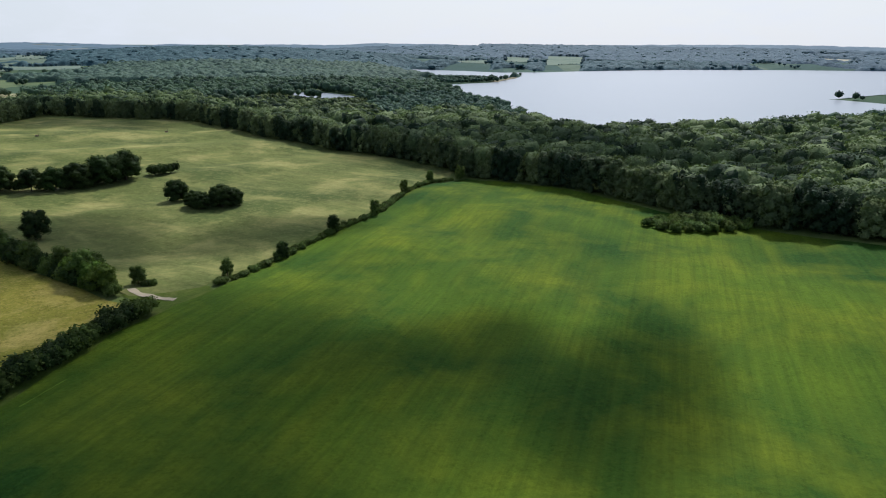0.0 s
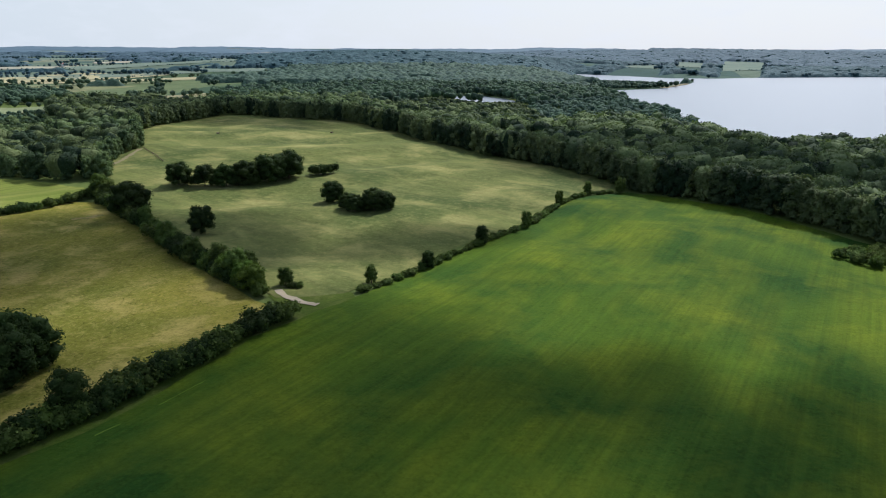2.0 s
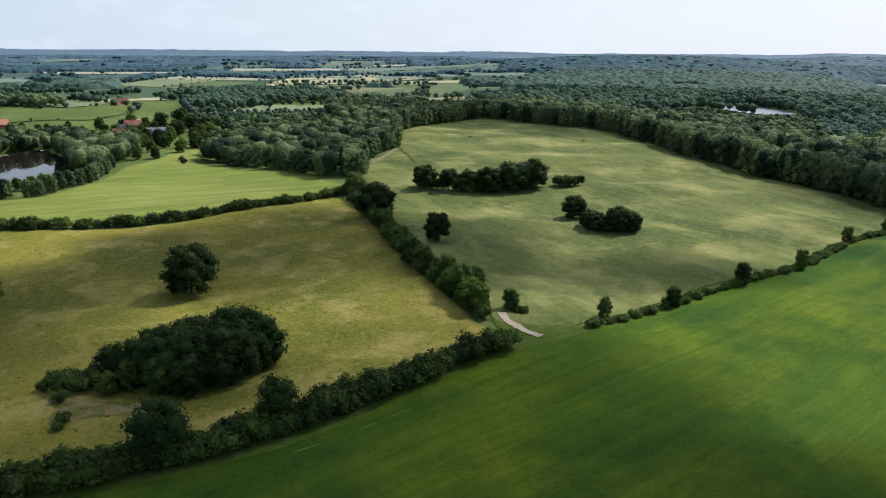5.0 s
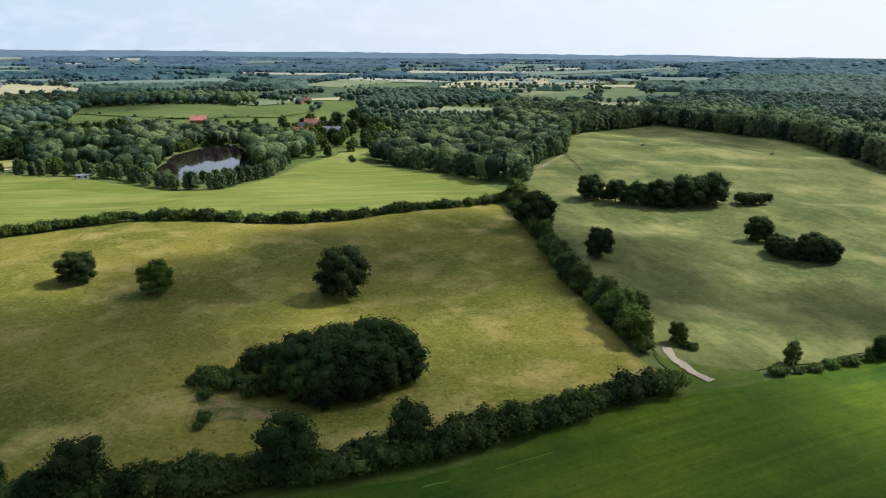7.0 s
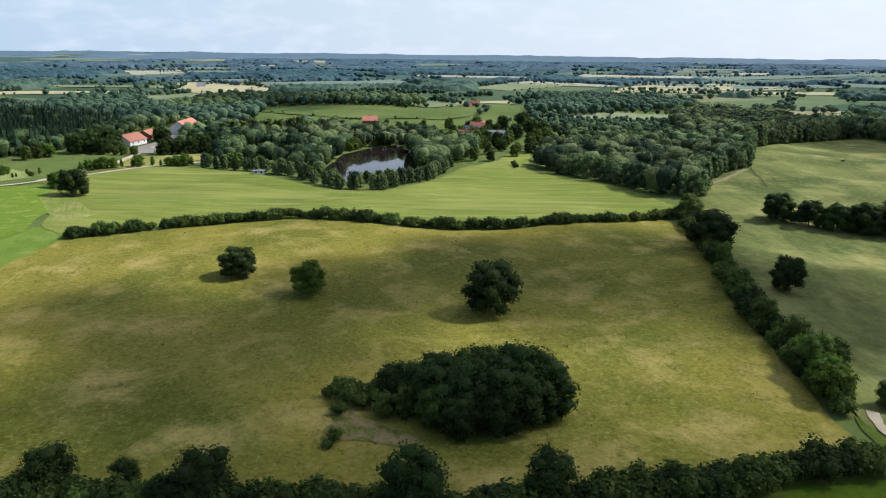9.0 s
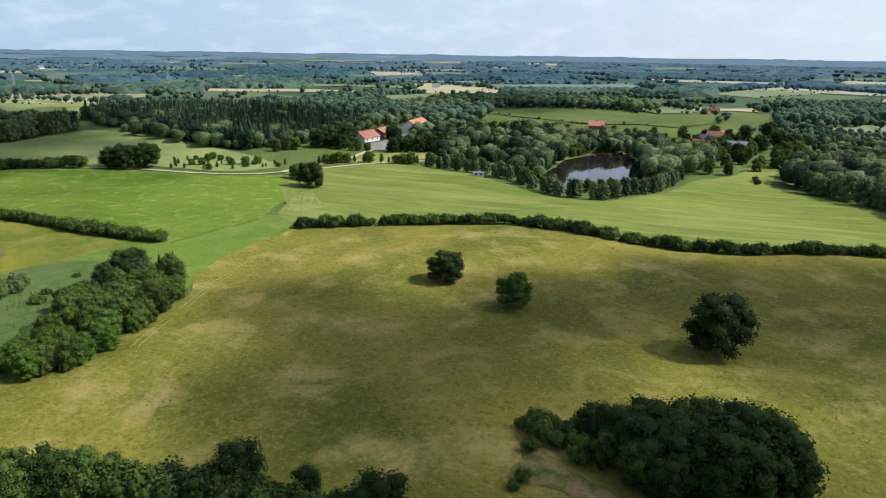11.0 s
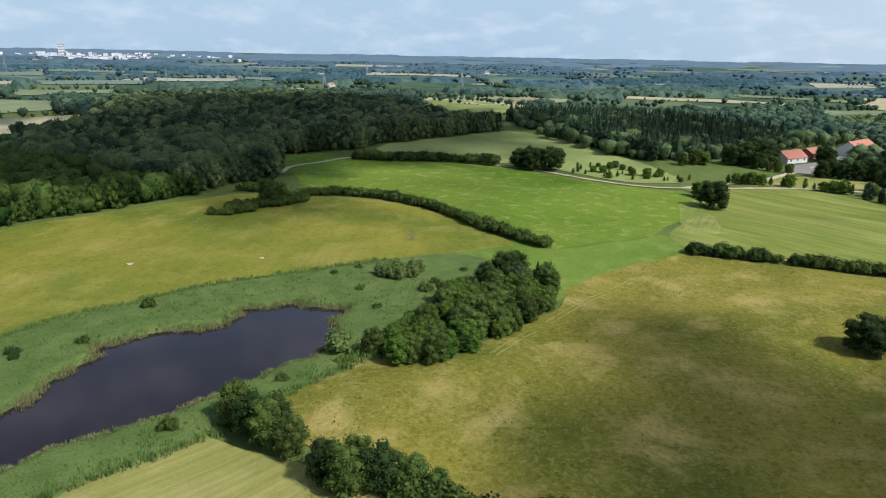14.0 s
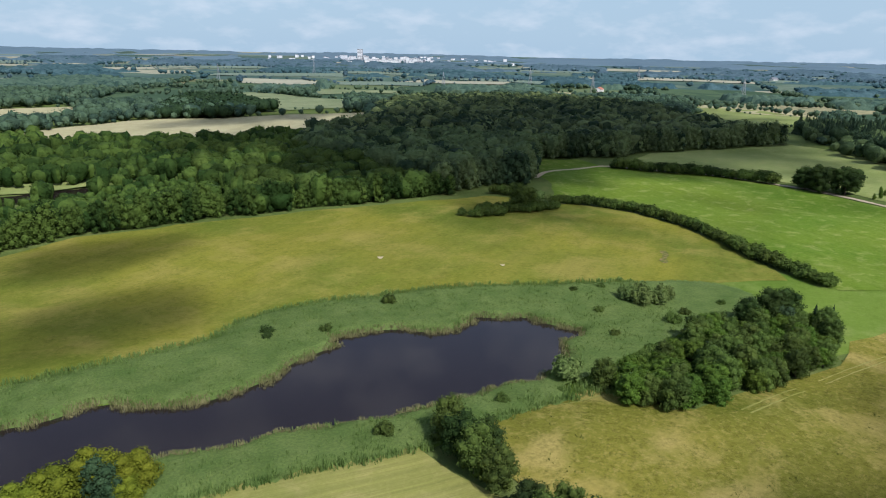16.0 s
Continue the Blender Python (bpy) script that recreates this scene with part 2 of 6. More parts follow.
def plain_mat(name, colour, rough=0.8, noise_scale=1.5, amount=0.35, metal=0.0, spec=0.3):
    m, n, l, p = mat_nodes(name)
    f = tex_noise(n, l, place_of(n), noise_scale, 5.0, 0.65)
    f2 = tex_noise(n, l, place_of(n), noise_scale * 0.13, 3.0, 0.6)
    c = mixc(n, l, span(n, l, f, 0.3, 0.7, 0, amount), colour, tuple(0.55 * x for x in colour))
    c = mixc(n, l, span(n, l, f2, 0.4, 0.7, 0, amount), c, tuple(min(0.9, 1.25 * x) for x in colour))
    l.new(c, p.inputs["Base Color"])
    p.inputs["Roughness"].default_value = rough
    p.inputs["Metallic"].default_value = metal
    p.inputs["Specular IOR Level"].default_value = spec
    b = n.new("ShaderNodeBump")
    b.inputs["Strength"].default_value = 0.3
    b.inputs["Distance"].default_value = 0.05
    l.new(f, b.inputs["Height"])
    l.new(b.outputs[0], p.inputs["Normal"])
    return m


def water_mat(name, colour, rough, ripple, strength):
    m, n, l, p = mat_nodes(name)
    p.inputs["Base Color"].default_value = (*colour, 1)
    p.inputs["Roughness"].default_value = rough
    p.inputs["IOR"].default_value = 1.33
    pos = place_of(n)
    f = tex_noise(n, l, pos, ripple, 3.0, 0.6)
    b = n.new("ShaderNodeBump")
    b.inputs["Strength"].default_value = strength
    b.inputs["Distance"].default_value = 0.1
    l.new(f, b.inputs["Height"])
    l.new(b.outputs[0], p.inputs["Normal"])
    return m


M_GROUND = field_mat("rough_grass", (0.075, 0.11, 0.028), (0.11, 0.145, 0.04), (0.17, 0.175, 0.06), dry_amount=0.5)
M_CROP = field_mat("green_crop", (0.024, 0.068, 0.010), (0.078, 0.130, 0.010), (0.165, 0.193, 0.012), rows=72, row_width=1.5,
                   row_amount=0.34, dry_cut=(0.46, 0.68), dry_amount=0.6, big=0.016, mid=0.028, fine=1.1, tufts=0.45, flecks=0.10)
M_PASTURE = field_mat("pasture_grass", (0.070, 0.096, 0.026), (0.142, 0.160, 0.045), (0.33, 0.30, 0.11), rows=150, row_width=7.0,
                      row_amount=0.34, dry_cut=(0.50, 0.68), dry_amount=0.7, big=0.014, mid=0.028, fine=0.6, tufts=0.42, flecks=0.25)
M_TAN = field_mat("dry_pasture", (0.103, 0.115, 0.016), (0.208, 0.184, 0.031), (0.40, 0.31, 0.108), dry_cut=(0.50, 0.68),
                  dry_amount=0.58, big=0.017, mid=0.06, fine=1.15, tufts=0.7, tuft_dark=(0.40, 0.44, 0.34), flecks=0.32)
M_MOWN = field_mat("mown_meadow", (0.15, 0.19, 0.034), (0.195, 0.225, 0.047), (0.29, 0.28, 0.09), rows=60, row_width=4.0,
                   row_amount=0.6, dry_cut=(0.55, 0.75), dry_amount=0.4, big=0.014, mid=0.05, fine=1.2, tufts=0.15)
M_GREEN = field_mat("young_green_crop", (0.096, 0.168, 0.016), (0.145, 0.203, 0.023), (0.27, 0.30, 0.085), rows=62, row_width=1.2,
                    row_amount=0.26, dry_cut=(0.54, 0.66), dry_amount=0.6, big=0.012, mid=0.14, fine=0.9, tufts=0.35)
M_OLIVE = field_mat("olive_meadow", (0.112, 0.142, 0.019), (0.198, 0.192, 0.027), (0.28, 0.235, 0.06), rows=20, row_width=5.0,
                    row_amount=0.22, dry_cut=(0.48, 0.66), dry_amount=0.65, big=0.017, mid=0.045, fine=0.8, tufts=0.45)
M_MARSH = field_mat("marsh_grass", (0.088, 0.146, 0.019), (0.135, 0.195, 0.031), (0.19, 0.235, 0.06), dry_amount=0.7, mid=0.08, fine=0.8, tufts=0.3)
M_STRIP = field_mat("cut_hay", (0.19, 0.205, 0.05), (0.275, 0.265, 0.075), (0.40, 0.345, 0.14), rows=156, row_width=1.1,
                    row_amount=0.45, dry_amount=0.5, fine=1.5, tufts=0.2)
M_STRAW = field_mat("ripe_straw", (0.34, 0.31, 0.17), (0.41, 0.37, 0.21), (0.46, 0.42, 0.26), rows=50, row_width=10.0,
                    row_amount=0.15, fine=0.6, tufts=0.15)
M_PALE = field_mat("pale_green_field", (0.15, 0.19, 0.095), (0.21, 0.24, 0.125), (0.27, 0.27, 0.15), rows=70, row_width=10.0,
                   row_amount=0.2, fine=0.6, tufts=0.15)
M_CORNER = field_mat("driven_stubble", (0.155, 0.205, 0.038), (0.205, 0.24, 0.055), (0.38, 0.32, 0.13), rows=176, row_width=2.2,
                     row_amount=0.55, dry_cut=(0.48, 0.64), dry_amount=0.6, big=0.03, mid=0.09, fine=1.2, tufts=0.25)
M_BACK = field_mat("back_meadow", (0.165, 0.205, 0.06), (0.225, 0.26, 0.085), (0.28, 0.29, 0.11), fine=0.8, tufts=0.2)
# pale green and straw fields again, greyed by distance haze in the colour
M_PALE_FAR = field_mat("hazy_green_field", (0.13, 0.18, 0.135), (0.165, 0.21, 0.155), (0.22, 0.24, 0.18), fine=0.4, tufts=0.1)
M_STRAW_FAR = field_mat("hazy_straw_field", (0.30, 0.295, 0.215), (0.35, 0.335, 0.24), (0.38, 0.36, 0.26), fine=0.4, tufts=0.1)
M_REED = leaf_mat("reed_leaf", (0.098, 0.16, 0.036), (0.208, 0.266, 0.078), 0.35, 0.12, 0.25, 0.8, gap_shade=1.9)
M_TUSSOCK = leaf_mat("tussock_grass", (0.085, 0.098, 0.022), (0.2, 0.188, 0.052), 0.3, 0.1, 0.4, 0.85)
M_PINE = leaf_mat("pine_needle", (0.020, 0.046, 0.022), (0.060, 0.105, 0.045), 0.2)
M_YOUNGWOOD = leaf_mat("young_wood_leaf", (0.024, 0.054, 0.011), (0.088, 0.142, 0.027), 0.26, 0.06, 0.3, cells=0.11, gap_shade=0.8)
M_REEDTIP = leaf_mat("dry_reed", (0.16, 0.17, 0.066), (0.28, 0.265, 0.12), 0.2, 0.2, 0.5, 0.7)
M_LEAF = leaf_mat("broad_leaf", (0.030, 0.054, 0.013), (0.120, 0.168, 0.034))
M_OAK = leaf_mat("oak_leaf", (0.015, 0.031, 0.010), (0.054, 0.086, 0.020))
M_BRIGHT = leaf_mat("bright_leaf", (0.045, 0.085, 0.014), (0.12, 0.185, 0.025))
M_GOLD = leaf_mat("yellow_green_leaf", (0.095, 0.125, 0.012), (0.21, 0.235, 0.022))
M_CONIFER = leaf_mat("conifer_needle", (0.010, 0.026, 0.012), (0.035, 0.065, 0.025), 0.1)
M_WILLOW = leaf_mat("silver_willow_leaf", (0.085, 0.13, 0.035), (0.19, 0.25, 0.075))
M_SPRUCE = leaf_mat("spruce_needle", (0.022, 0.044, 0.023), (0.056, 0.092, 0.042), 0.15, 0.05, 0.1, cells=0.12, gap_shade=0.5)
M_WOOD = leaf_mat("woodland_leaf", (0.026, 0.05, 0.024), (0.155, 0.2, 0.078), 0.22, 0.05, 0.2, cells=0.085, gap_shade=0.7)
# distance haze is mixed into these leaf colours, bluer and paler farther out
M_FARWOOD = leaf_mat("hazed_distant_leaf", (0.04, 0.08, 0.062), (0.102, 0.16, 0.106), 0.2, 0.012, 0.4, cells=0.085, gap_shade=0.35)
M_MIDWOOD = leaf_mat("hazed_middle_leaf", (0.032, 0.063, 0.044), (0.1, 0.152, 0.088), 0.2, 0.012, 0.4, cells=0.085, gap_shade=0.35)
M_HAZEWOOD = leaf_mat("hazed_far_leaf", (0.05, 0.099, 0.116), (0.088, 0.15, 0.168), 0.22, 0.006, 0.3, cells=0.045, gap_shade=0.12)
M_HAZEFAR = leaf_mat("hazed_remote_leaf", (0.084, 0.142, 0.172), (0.112, 0.176, 0.206), 0.22, 0.004, 0.3, cells=0.03, gap_shade=0.1)
M_HORIZON = leaf_mat("hazed_horizon_leaf", (0.14, 0.215, 0.262), (0.155, 0.23, 0.275), 0.3, 0.003, 0.1, gap_shade=0)
M_BARK = plain_mat("bark", (0.09, 0.07, 0.05), 0.9, 3.0, 0.5)
M_MARGIN = field_mat("margin_grass", (0.056, 0.098, 0.013), (0.095, 0.13, 0.019), (0.17, 0.175, 0.05), rows=70, row_width=1.6, row_amount=0.3, fine=1.4, tufts=0.4)


def patchwork_mat(name, cell, tones):
    """Far farmland: uneven parcels, each with its own crop tone, softened by drifts and speckle."""
    m, n, l, p = mat_nodes(name)
    pos = place_of(n)
    vor = n.new("ShaderNodeTexVoronoi")
    vor.inputs["Scale"].default_value = cell
    vor.inputs["Randomness"].default_value = 0.85
    l.new(pos, vor.inputs["Vector"])
    bw = n.new("ShaderNodeSeparateColor")
    l.new(vor.outputs["Color"], bw.inputs[0])
    ramp = n.new("ShaderNodeValToRGB")
    ramp.color_ramp.interpolation = "CONSTANT"
    for k, (at, c) in enumerate(tones):
        e = ramp.color_ramp.elements[k] if k < 2 else ramp.color_ramp.elements.new(at)
        e.position, e.color = at, (*c, 1)
    l.new(bw.outputs[0], ramp.inputs[0])
    a = tex_noise(n, l, pos, 0.02, 5.0, 0.65)
    col = mixc(n, l, span(n, l, a, 0.4, 0.7, 0, 0.5), ramp.outputs[0], (0.05, 0.085, 0.045))
    f = tex_noise(n, l, pos, 0.15, 4.0, 0.7)
    col = mixc(n, l, span(n, l, f, 0.45, 0.7, 0, 0.4), col, mixc(n, l, 1.0, col, (0.5, 0.55, 0.5), "MULTIPLY"))
    l.new(col, p.inputs["Base Color"])
    p.inputs["Roughness"].default_value = 0.9
    p.inputs["Specular IOR Level"].default_value = 0.03
    return m


# outer ring of farmland: parcel tones made bluer and paler by painted haze
M_PLAIN_FAR = patchwork_mat("hazed_farmland_far", 0.0045, ((0.0, (0.065, 0.108, 0.092)), (0.5, (0.088, 0.135, 0.105)), (0.72, (0.135, 0.175, 0.125)), (0.88, (0.23, 0.24, 0.16)), (0.95, (0.36, 0.34, 0.24))))
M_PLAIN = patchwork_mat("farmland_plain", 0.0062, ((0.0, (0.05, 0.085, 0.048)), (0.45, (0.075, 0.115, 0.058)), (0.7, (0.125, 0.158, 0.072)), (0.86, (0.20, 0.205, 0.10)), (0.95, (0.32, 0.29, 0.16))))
M_TRODDEN = field_mat("trodden_earth", (0.10, 0.125, 0.025), (0.14, 0.145, 0.035), (0.25, 0.18, 0.09), dry_cut=(0.44, 0.56), dry_amount=0.85, big=0.2, mid=0.35, fine=1.5, tufts=0.6)
M_SOIL = plain_mat("bare_soil", (0.18, 0.155, 0.08), 0.95, 0.6, 0.6)
M_TRACK = plain_mat("pale_gravel_track", (0.42, 0.345, 0.23), 0.95, 1.2, 0.6)
M_POND = water_mat("dark_pond_water", (0.018, 0.013, 0.012), 0.03, 0.5, 0.03)
M_LAKE = water_mat("lake_water", (0.20, 0.23, 0.25), 0.30, 0.08, 0.05)
M_INLET = water_mat("lake_arm_water", (0.20, 0.23, 0.25), 0.38, 0.08, 0.06)
M_TILE = plain_mat("red_roof_tile", (0.40, 0.165, 0.105), 0.8, 0.8, 0.35)
M_BRICK = plain_mat("red_brick", (0.30, 0.12, 0.08), 0.85, 1.2, 0.35)
M_RENDER = plain_mat("white_render", (0.66, 0.64, 0.60), 0.8, 0.3, 0.15)
M_WHITE = plain_mat("white_facade", (0.62, 0.63, 0.64), 0.7, 0.1, 0.1)
M_SLATE = plain_mat("grey_slate", (0.16, 0.165, 0.18), 0.6, 0.8, 0.3)
M_STEEL = plain_mat("galvanised_steel", (0.35, 0.36, 0.37), 0.5, 2.0, 0.2, 0.8)
M_GLASS = plain_mat("dark_window_glass", (0.03, 0.035, 0.045), 0.1, 0.5, 0.1, 0.0, 0.6)
M_TIMBER = plain_mat("weathered_timber", (0.16, 0.12, 0.08), 0.85, 2.0, 0.4)
M_ASPHALT = plain_mat("yard_paving", (0.22, 0.20, 0.165), 0.9, 0.5, 0.3)

# ---- land ----
HUB = (-30.0, 50.0)
POND = [(-68, -66.8), (-82, -79.5), (-95.4, -80.8), (-103.5, -78.2), (-110, -79.3), (-114.6, -76.4), (-117.7, -71.2), (-121.7, -67.4), (-126.8, -64.5), (-132.3, -63.5),
        (-143, -63.5), (-149, -66.9), (-155.4, -67.7), (-162.1, -67.8), (-165.1, -72.4), (-169.1, -71.6), (-174.6, -69.7), (-180.2, -66.9), (-184.5, -63.2), (-187.1, -57.4),
        (-192.3, -54.4), (-196.4, -54.9), (-203.4, -57.1), (-207.8, -51.6), (-214.1, -46.7), (-214.1, -41), (-215.5, -34.5), (-217.1, -28.2), (-211, -25.3), (-205.5, -26.8),
        (-200.4, -22), (-194, -17.4), (-187.5, -18.5), (-181.8, -18.5), (-175.5, -22.7), (-168.5, -23.3), (-161.4, -26.1), (-148.6, -29.4), (-141.4, -34), (-137.8, -34.9),
        (-130.2, -40), (-121.5, -41.3), (-113, -46.8), (-99.3, -50.7), (-88, -55.5), (-74, -59)]
PARK_POND = [(-384, 199), (-386, 218), (-380, 231), (-392, 249), (-422, 259), (-461, 278), (-519, 294), (-513, 267), (-490, 235), (-449, 210), (-421, 192)]
WOOD_POOL = [(-95, -290), (-140, -288), (-189, -288), (-206, -301), (-200, -308), (-158, -311), (-95, -316)]
POND_Z, PARK_Z, POOL_Z, LAKE_Z = -0.9, -1.0, -0.8, -2.0
LAKE = [(-105, 2049), (-68, 1723), (-40, 1500), (30, 1478), (65, 1472), (103, 1492), (150, 1590), (176, 1655), (152, 1528), (100, 1374), (60, 1338), (4, 1285), (-6, 1148), (29, 987), (69, 844), (91, 640), (159, 585), (259, 605), (403, 665), (525, 765), (566, 907), (531, 983), (571, 1009), (658, 1079), (771, 1133), (813, 1014), (866, 914),
        (1555, 1034), (2433, 1583), (2766, 2122), (1761, 2118), (1332, 2064), (988, 2129), (675, 2100), (430, 1987), (258, 1865), (143, 1840), (57, 1925)]
INLET = [(-232, 1046), (-200, 985), (-168, 958), (-132, 928), (-114, 930), (-118, 975), (-140, 1024), (-181, 1072), (-215, 1068)]


def inside(poly, x, y):
    x, y = np.asarray(x, float), np.asarray(y, float)
    r = np.zeros(x.shape, bool)
    for (ax, ay), (bx, by) in zip(poly, poly[1:] + poly[:1]):
        if ay != by:
            r ^= ((ay > y) != (by > y)) & (x < (bx - ax) * (y - ay) / (by - ay) + ax)
    return r


def rim(poly, x, y, closed=True):
    """Distance to a line of points."""
    x, y = np.asarray(x, float), np.asarray(y, float)
    d = np.full(x.shape, 1e9)
    ends = poly[1:] + poly[:1] if closed else poly[1:]
    for (ax, ay), (bx, by) in zip(poly, ends):
        vx, vy = bx - ax, by - ay
        s = np.clip(((x - ax) * vx + (y - ay) * vy) / max(vx * vx + vy * vy, 1e-9), 0, 1)
        d = np.minimum(d, np.hypot(x - ax - s * vx, y - ay - s * vy))
    return d


def ease(a, b, v):
    s = np.clip((v - a) / (b - a), 0, 1)
    return s * s * (3 - 2 * s)


HILLS = [(-531, 1941, 520, 30), (-846, 2347, 600, 22), (140, 3095, 500, 24), (853, 3316, 700, 26), (1701, 3293, 600, 24), (-282, 3644, 420, 26),
         (-2252, 2810, 700, 14), (-3370, 1465, 800, 10), (-672, -50, 160, 6), (-670, -385, 220, 5), (-257, 514, 150, 3), (-795, 410, 180, 4)]


def land(x, y):
    """Height of the ground."""
    x, y = np.asarray(x, float), np.asarray(y, float)
    r = np.hypot(x - HUB[0], y - HUB[1])
    h = 0.7 * np.sin(x / 31 + 0.6) * np.sin(y / 37 + 1.1) + 0.5 * np.sin(x / 17 + y / 23) + 0.25 * np.sin(x / 9 - y / 11)
    h = h * ease(5000, 1500, r)
    h = h + 48 * np.clip((r - 1500) / 3350, 0, 1.1) ** 1.25
    for hx, hy, hr, ha in HILLS:
        h = h + ha * np.exp(-((x - hx) ** 2 + (y - hy) ** 2) / hr ** 2)
    h = h + 1.5 * np.exp(-((x + 190) ** 2 + (y - 420) ** 2) / 150 ** 2) * np.sin((0.92 * y - 0.38 * x) / 15 + 0.8 * np.sin(x / 40))
    h = h + 0.9 * np.exp(-((x + 30) ** 2 + (y - 210) ** 2) / 110 ** 2) * np.sin((0.8 * y + 0.5 * x) / 13 + np.sin(x / 25))
    far = ease(2600, 4300, r)
    h = h + far * (2.5 * np.sin(x / 420 + 1) * np.sin(y / 510) + 1.5 * np.sin((x + y) / 230))
    for poly, level, wide, depth in ((POND, POND_Z, 26, 0.3), (PARK_POND, PARK_Z, 30, 0.3), (WOOD_POOL, POOL_Z, 14, 0.3), (LAKE, LAKE_Z, 120, 0.35), (INLET, LAKE_Z, 60, 0.4)):
        xs, ys = [q[0] for q in poly], [q[1] for q in poly]
        near = (x > min(xs) - wide) & (x < max(xs) + wide) & (y > min(ys) - wide) & (y < max(ys) + wide)
        if not near.any():
            continue
        d = rim(poly, x, y)
        s = np.where(inside(poly, x, y), d, -d)
        w = ease(-wide, 0, s) * near
        h = h * (1 - w) + w * (level + 0.3 - np.clip(s, 0, 8) * depth)
    return h


def land1(x, y):
    return float(land(np.array([x]), np.array([y]))[0])


def mesh_of(name, verts, faces, material, smooth=False):
    me = bpy.data.meshes.new(name)
    me.from_pydata(verts, [], faces)
    for m in material if isinstance(material, (list, tuple)) else [material]:
        me.materials.append(m)
    if smooth:
        me.polygons.foreach_set("use_smooth", [True] * len(me.polygons))
    me.update()
    return me


def build_ground():
    n_a, radii = 440, [0.0]
    r, step = 10.0, 1.021
    while r < 4930:
        radii.append(r)
        r = max(r * step, r + 3.0)
    radii.append(4930.0)
    ang = np.arange(n_a) * 2 * math.pi / n_a
    rr = np.array(radii[1:])
    x = HUB[0] + rr[:, None] * np.cos(ang)[None]
    y = HUB[1] + rr[:, None] * np.sin(ang)[None]
    z = land(x, y)
    verts = [(HUB[0], HUB[1], land1(*HUB))] + list(zip(x.ravel().tolist(), y.ravel().tolist(), z.ravel().tolist()))
    faces = [(0, 1 + i, 1 + (i + 1) % n_a) for i in range(n_a)]
    for k in range(len(rr) - 1):
        a, b = 1 + k * n_a, 1 + (k + 1) * n_a
        for i in range(n_a):
            j = (i + 1) % n_a
            faces.append((a + i, b + i, b + j, a + j))
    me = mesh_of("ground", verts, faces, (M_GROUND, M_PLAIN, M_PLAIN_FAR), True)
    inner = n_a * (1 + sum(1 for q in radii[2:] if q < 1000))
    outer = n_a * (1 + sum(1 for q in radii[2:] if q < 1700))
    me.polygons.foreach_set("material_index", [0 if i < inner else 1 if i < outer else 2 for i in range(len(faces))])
    ob = new("ground", me)
    return tagged(ob, "rolling rough grass and woodland floor reaching the horizon", "ground", kind="structure")


def outline(poly, step=6.0, wobble=0.8, seed=0):
    """The outline of a field, walked in even steps with a slightly uneven edge."""
    rnd = random.Random(seed)
    out = []
    for (ax, ay), (bx, by) in zip(poly, poly[1:] + poly[:1]):
        d = math.hypot(bx - ax, by - ay)
        k = max(1, int(d / step))
        for i in range(k):
            s = i / k
            out.append((ax + (bx - ax) * s + rnd.uniform(-wobble, wobble), ay + (by - ay) * s + rnd.uniform(-wobble, wobble)))
    return out


def sheet(name, poly, material, label, category="field", lift=0.3, step=8.0, level=None, kind="structure", wobble=0.8):
    """A field, track or water surface that follows the land, or lies level."""
    from mathutils import geometry
    edge = outline(poly, step, wobble, len(name) + len(poly))
    xs, ys = [q[0] for q in edge], [q[1] for q in edge]
    gx, gy = np.meshgrid(np.arange(min(xs), max(xs), step), np.arange(min(ys), max(ys), step))
    gx, gy = gx.ravel(), gy.ravel()
    keep = inside(edge, gx, gy) & (rim(edge, gx, gy) > step * 0.4)
    pts = [Vector(q) for q in edge] + [Vector((float(a), float(b))) for a, b in zip(gx[keep], gy[keep])]
    k = len(edge)
    got = geometry.delaunay_2d_cdt(pts, [(i, (i + 1) % k) for i in range(k)], [], 1, 1e-4)
    v2 = np.array([(q[0], q[1]) for q in got[0]])
    z = np.full(len(v2), level) if level is not None else land(v2[:, 0], v2[:, 1]) + lift
    verts = [(float(a), float(b), float(c)) for (a, b), c in zip(v2, z)]
    faces = []
    for f in got[2]:
        (ax, ay), (bx, by), (cx, cy) = (v2[i] for i in f[:3])
        faces.append(tuple(f) if (bx - ax) * (cy - ay) - (by - ay) * (cx - ax) > 0 else tuple(reversed(f)))
    ob = new(name, mesh_of(name, verts, faces, material, True))
    return tagged(ob, label, category, kind=kind)


HEDGE_NEAR = [(-78, 171), (-83.5, 156), (-86.8, 142), (-91.3, 129.8), (-96.8, 114), (-102.3, 102.5), (-107, 93.8), (-112, 85), (-124.5, 65.5), (-136.5, 43.5), (-142, 22), (-144.6, 2.9)]
TREE_ROW = [(-66.9, 200.6), (-57.9, 223.4), (-43.8, 254.1), (-30.9, 284.7), (-19.9, 323.2), (-8, 356), (6, 374)]
HEDGEROW = [(-235, 298), (-205.5, 272.2), (-187.7, 256.4), (-167.8, 240.6), (-140.9, 219.2), (-121.9, 205.4), (-104, 192.5), (-92, 185.6)]
HEDGE_CREST = [(-314.5, 56), (-316.2, 85.7), (-317.1, 117.7), (-309.5, 141.1), (-294.1, 161.7), (-278, 178.8), (-262.7, 197), (-252.9, 213), (-249.5, 235.3), (-245.5, 262), (-242, 286), (-237, 300)]
HEDGE_BEND = [(-299.8, 6.6), (-309.3, -10.3), (-328, -34), (-345, -60), (-354, -88), (-354, -112), (-345, -129)]

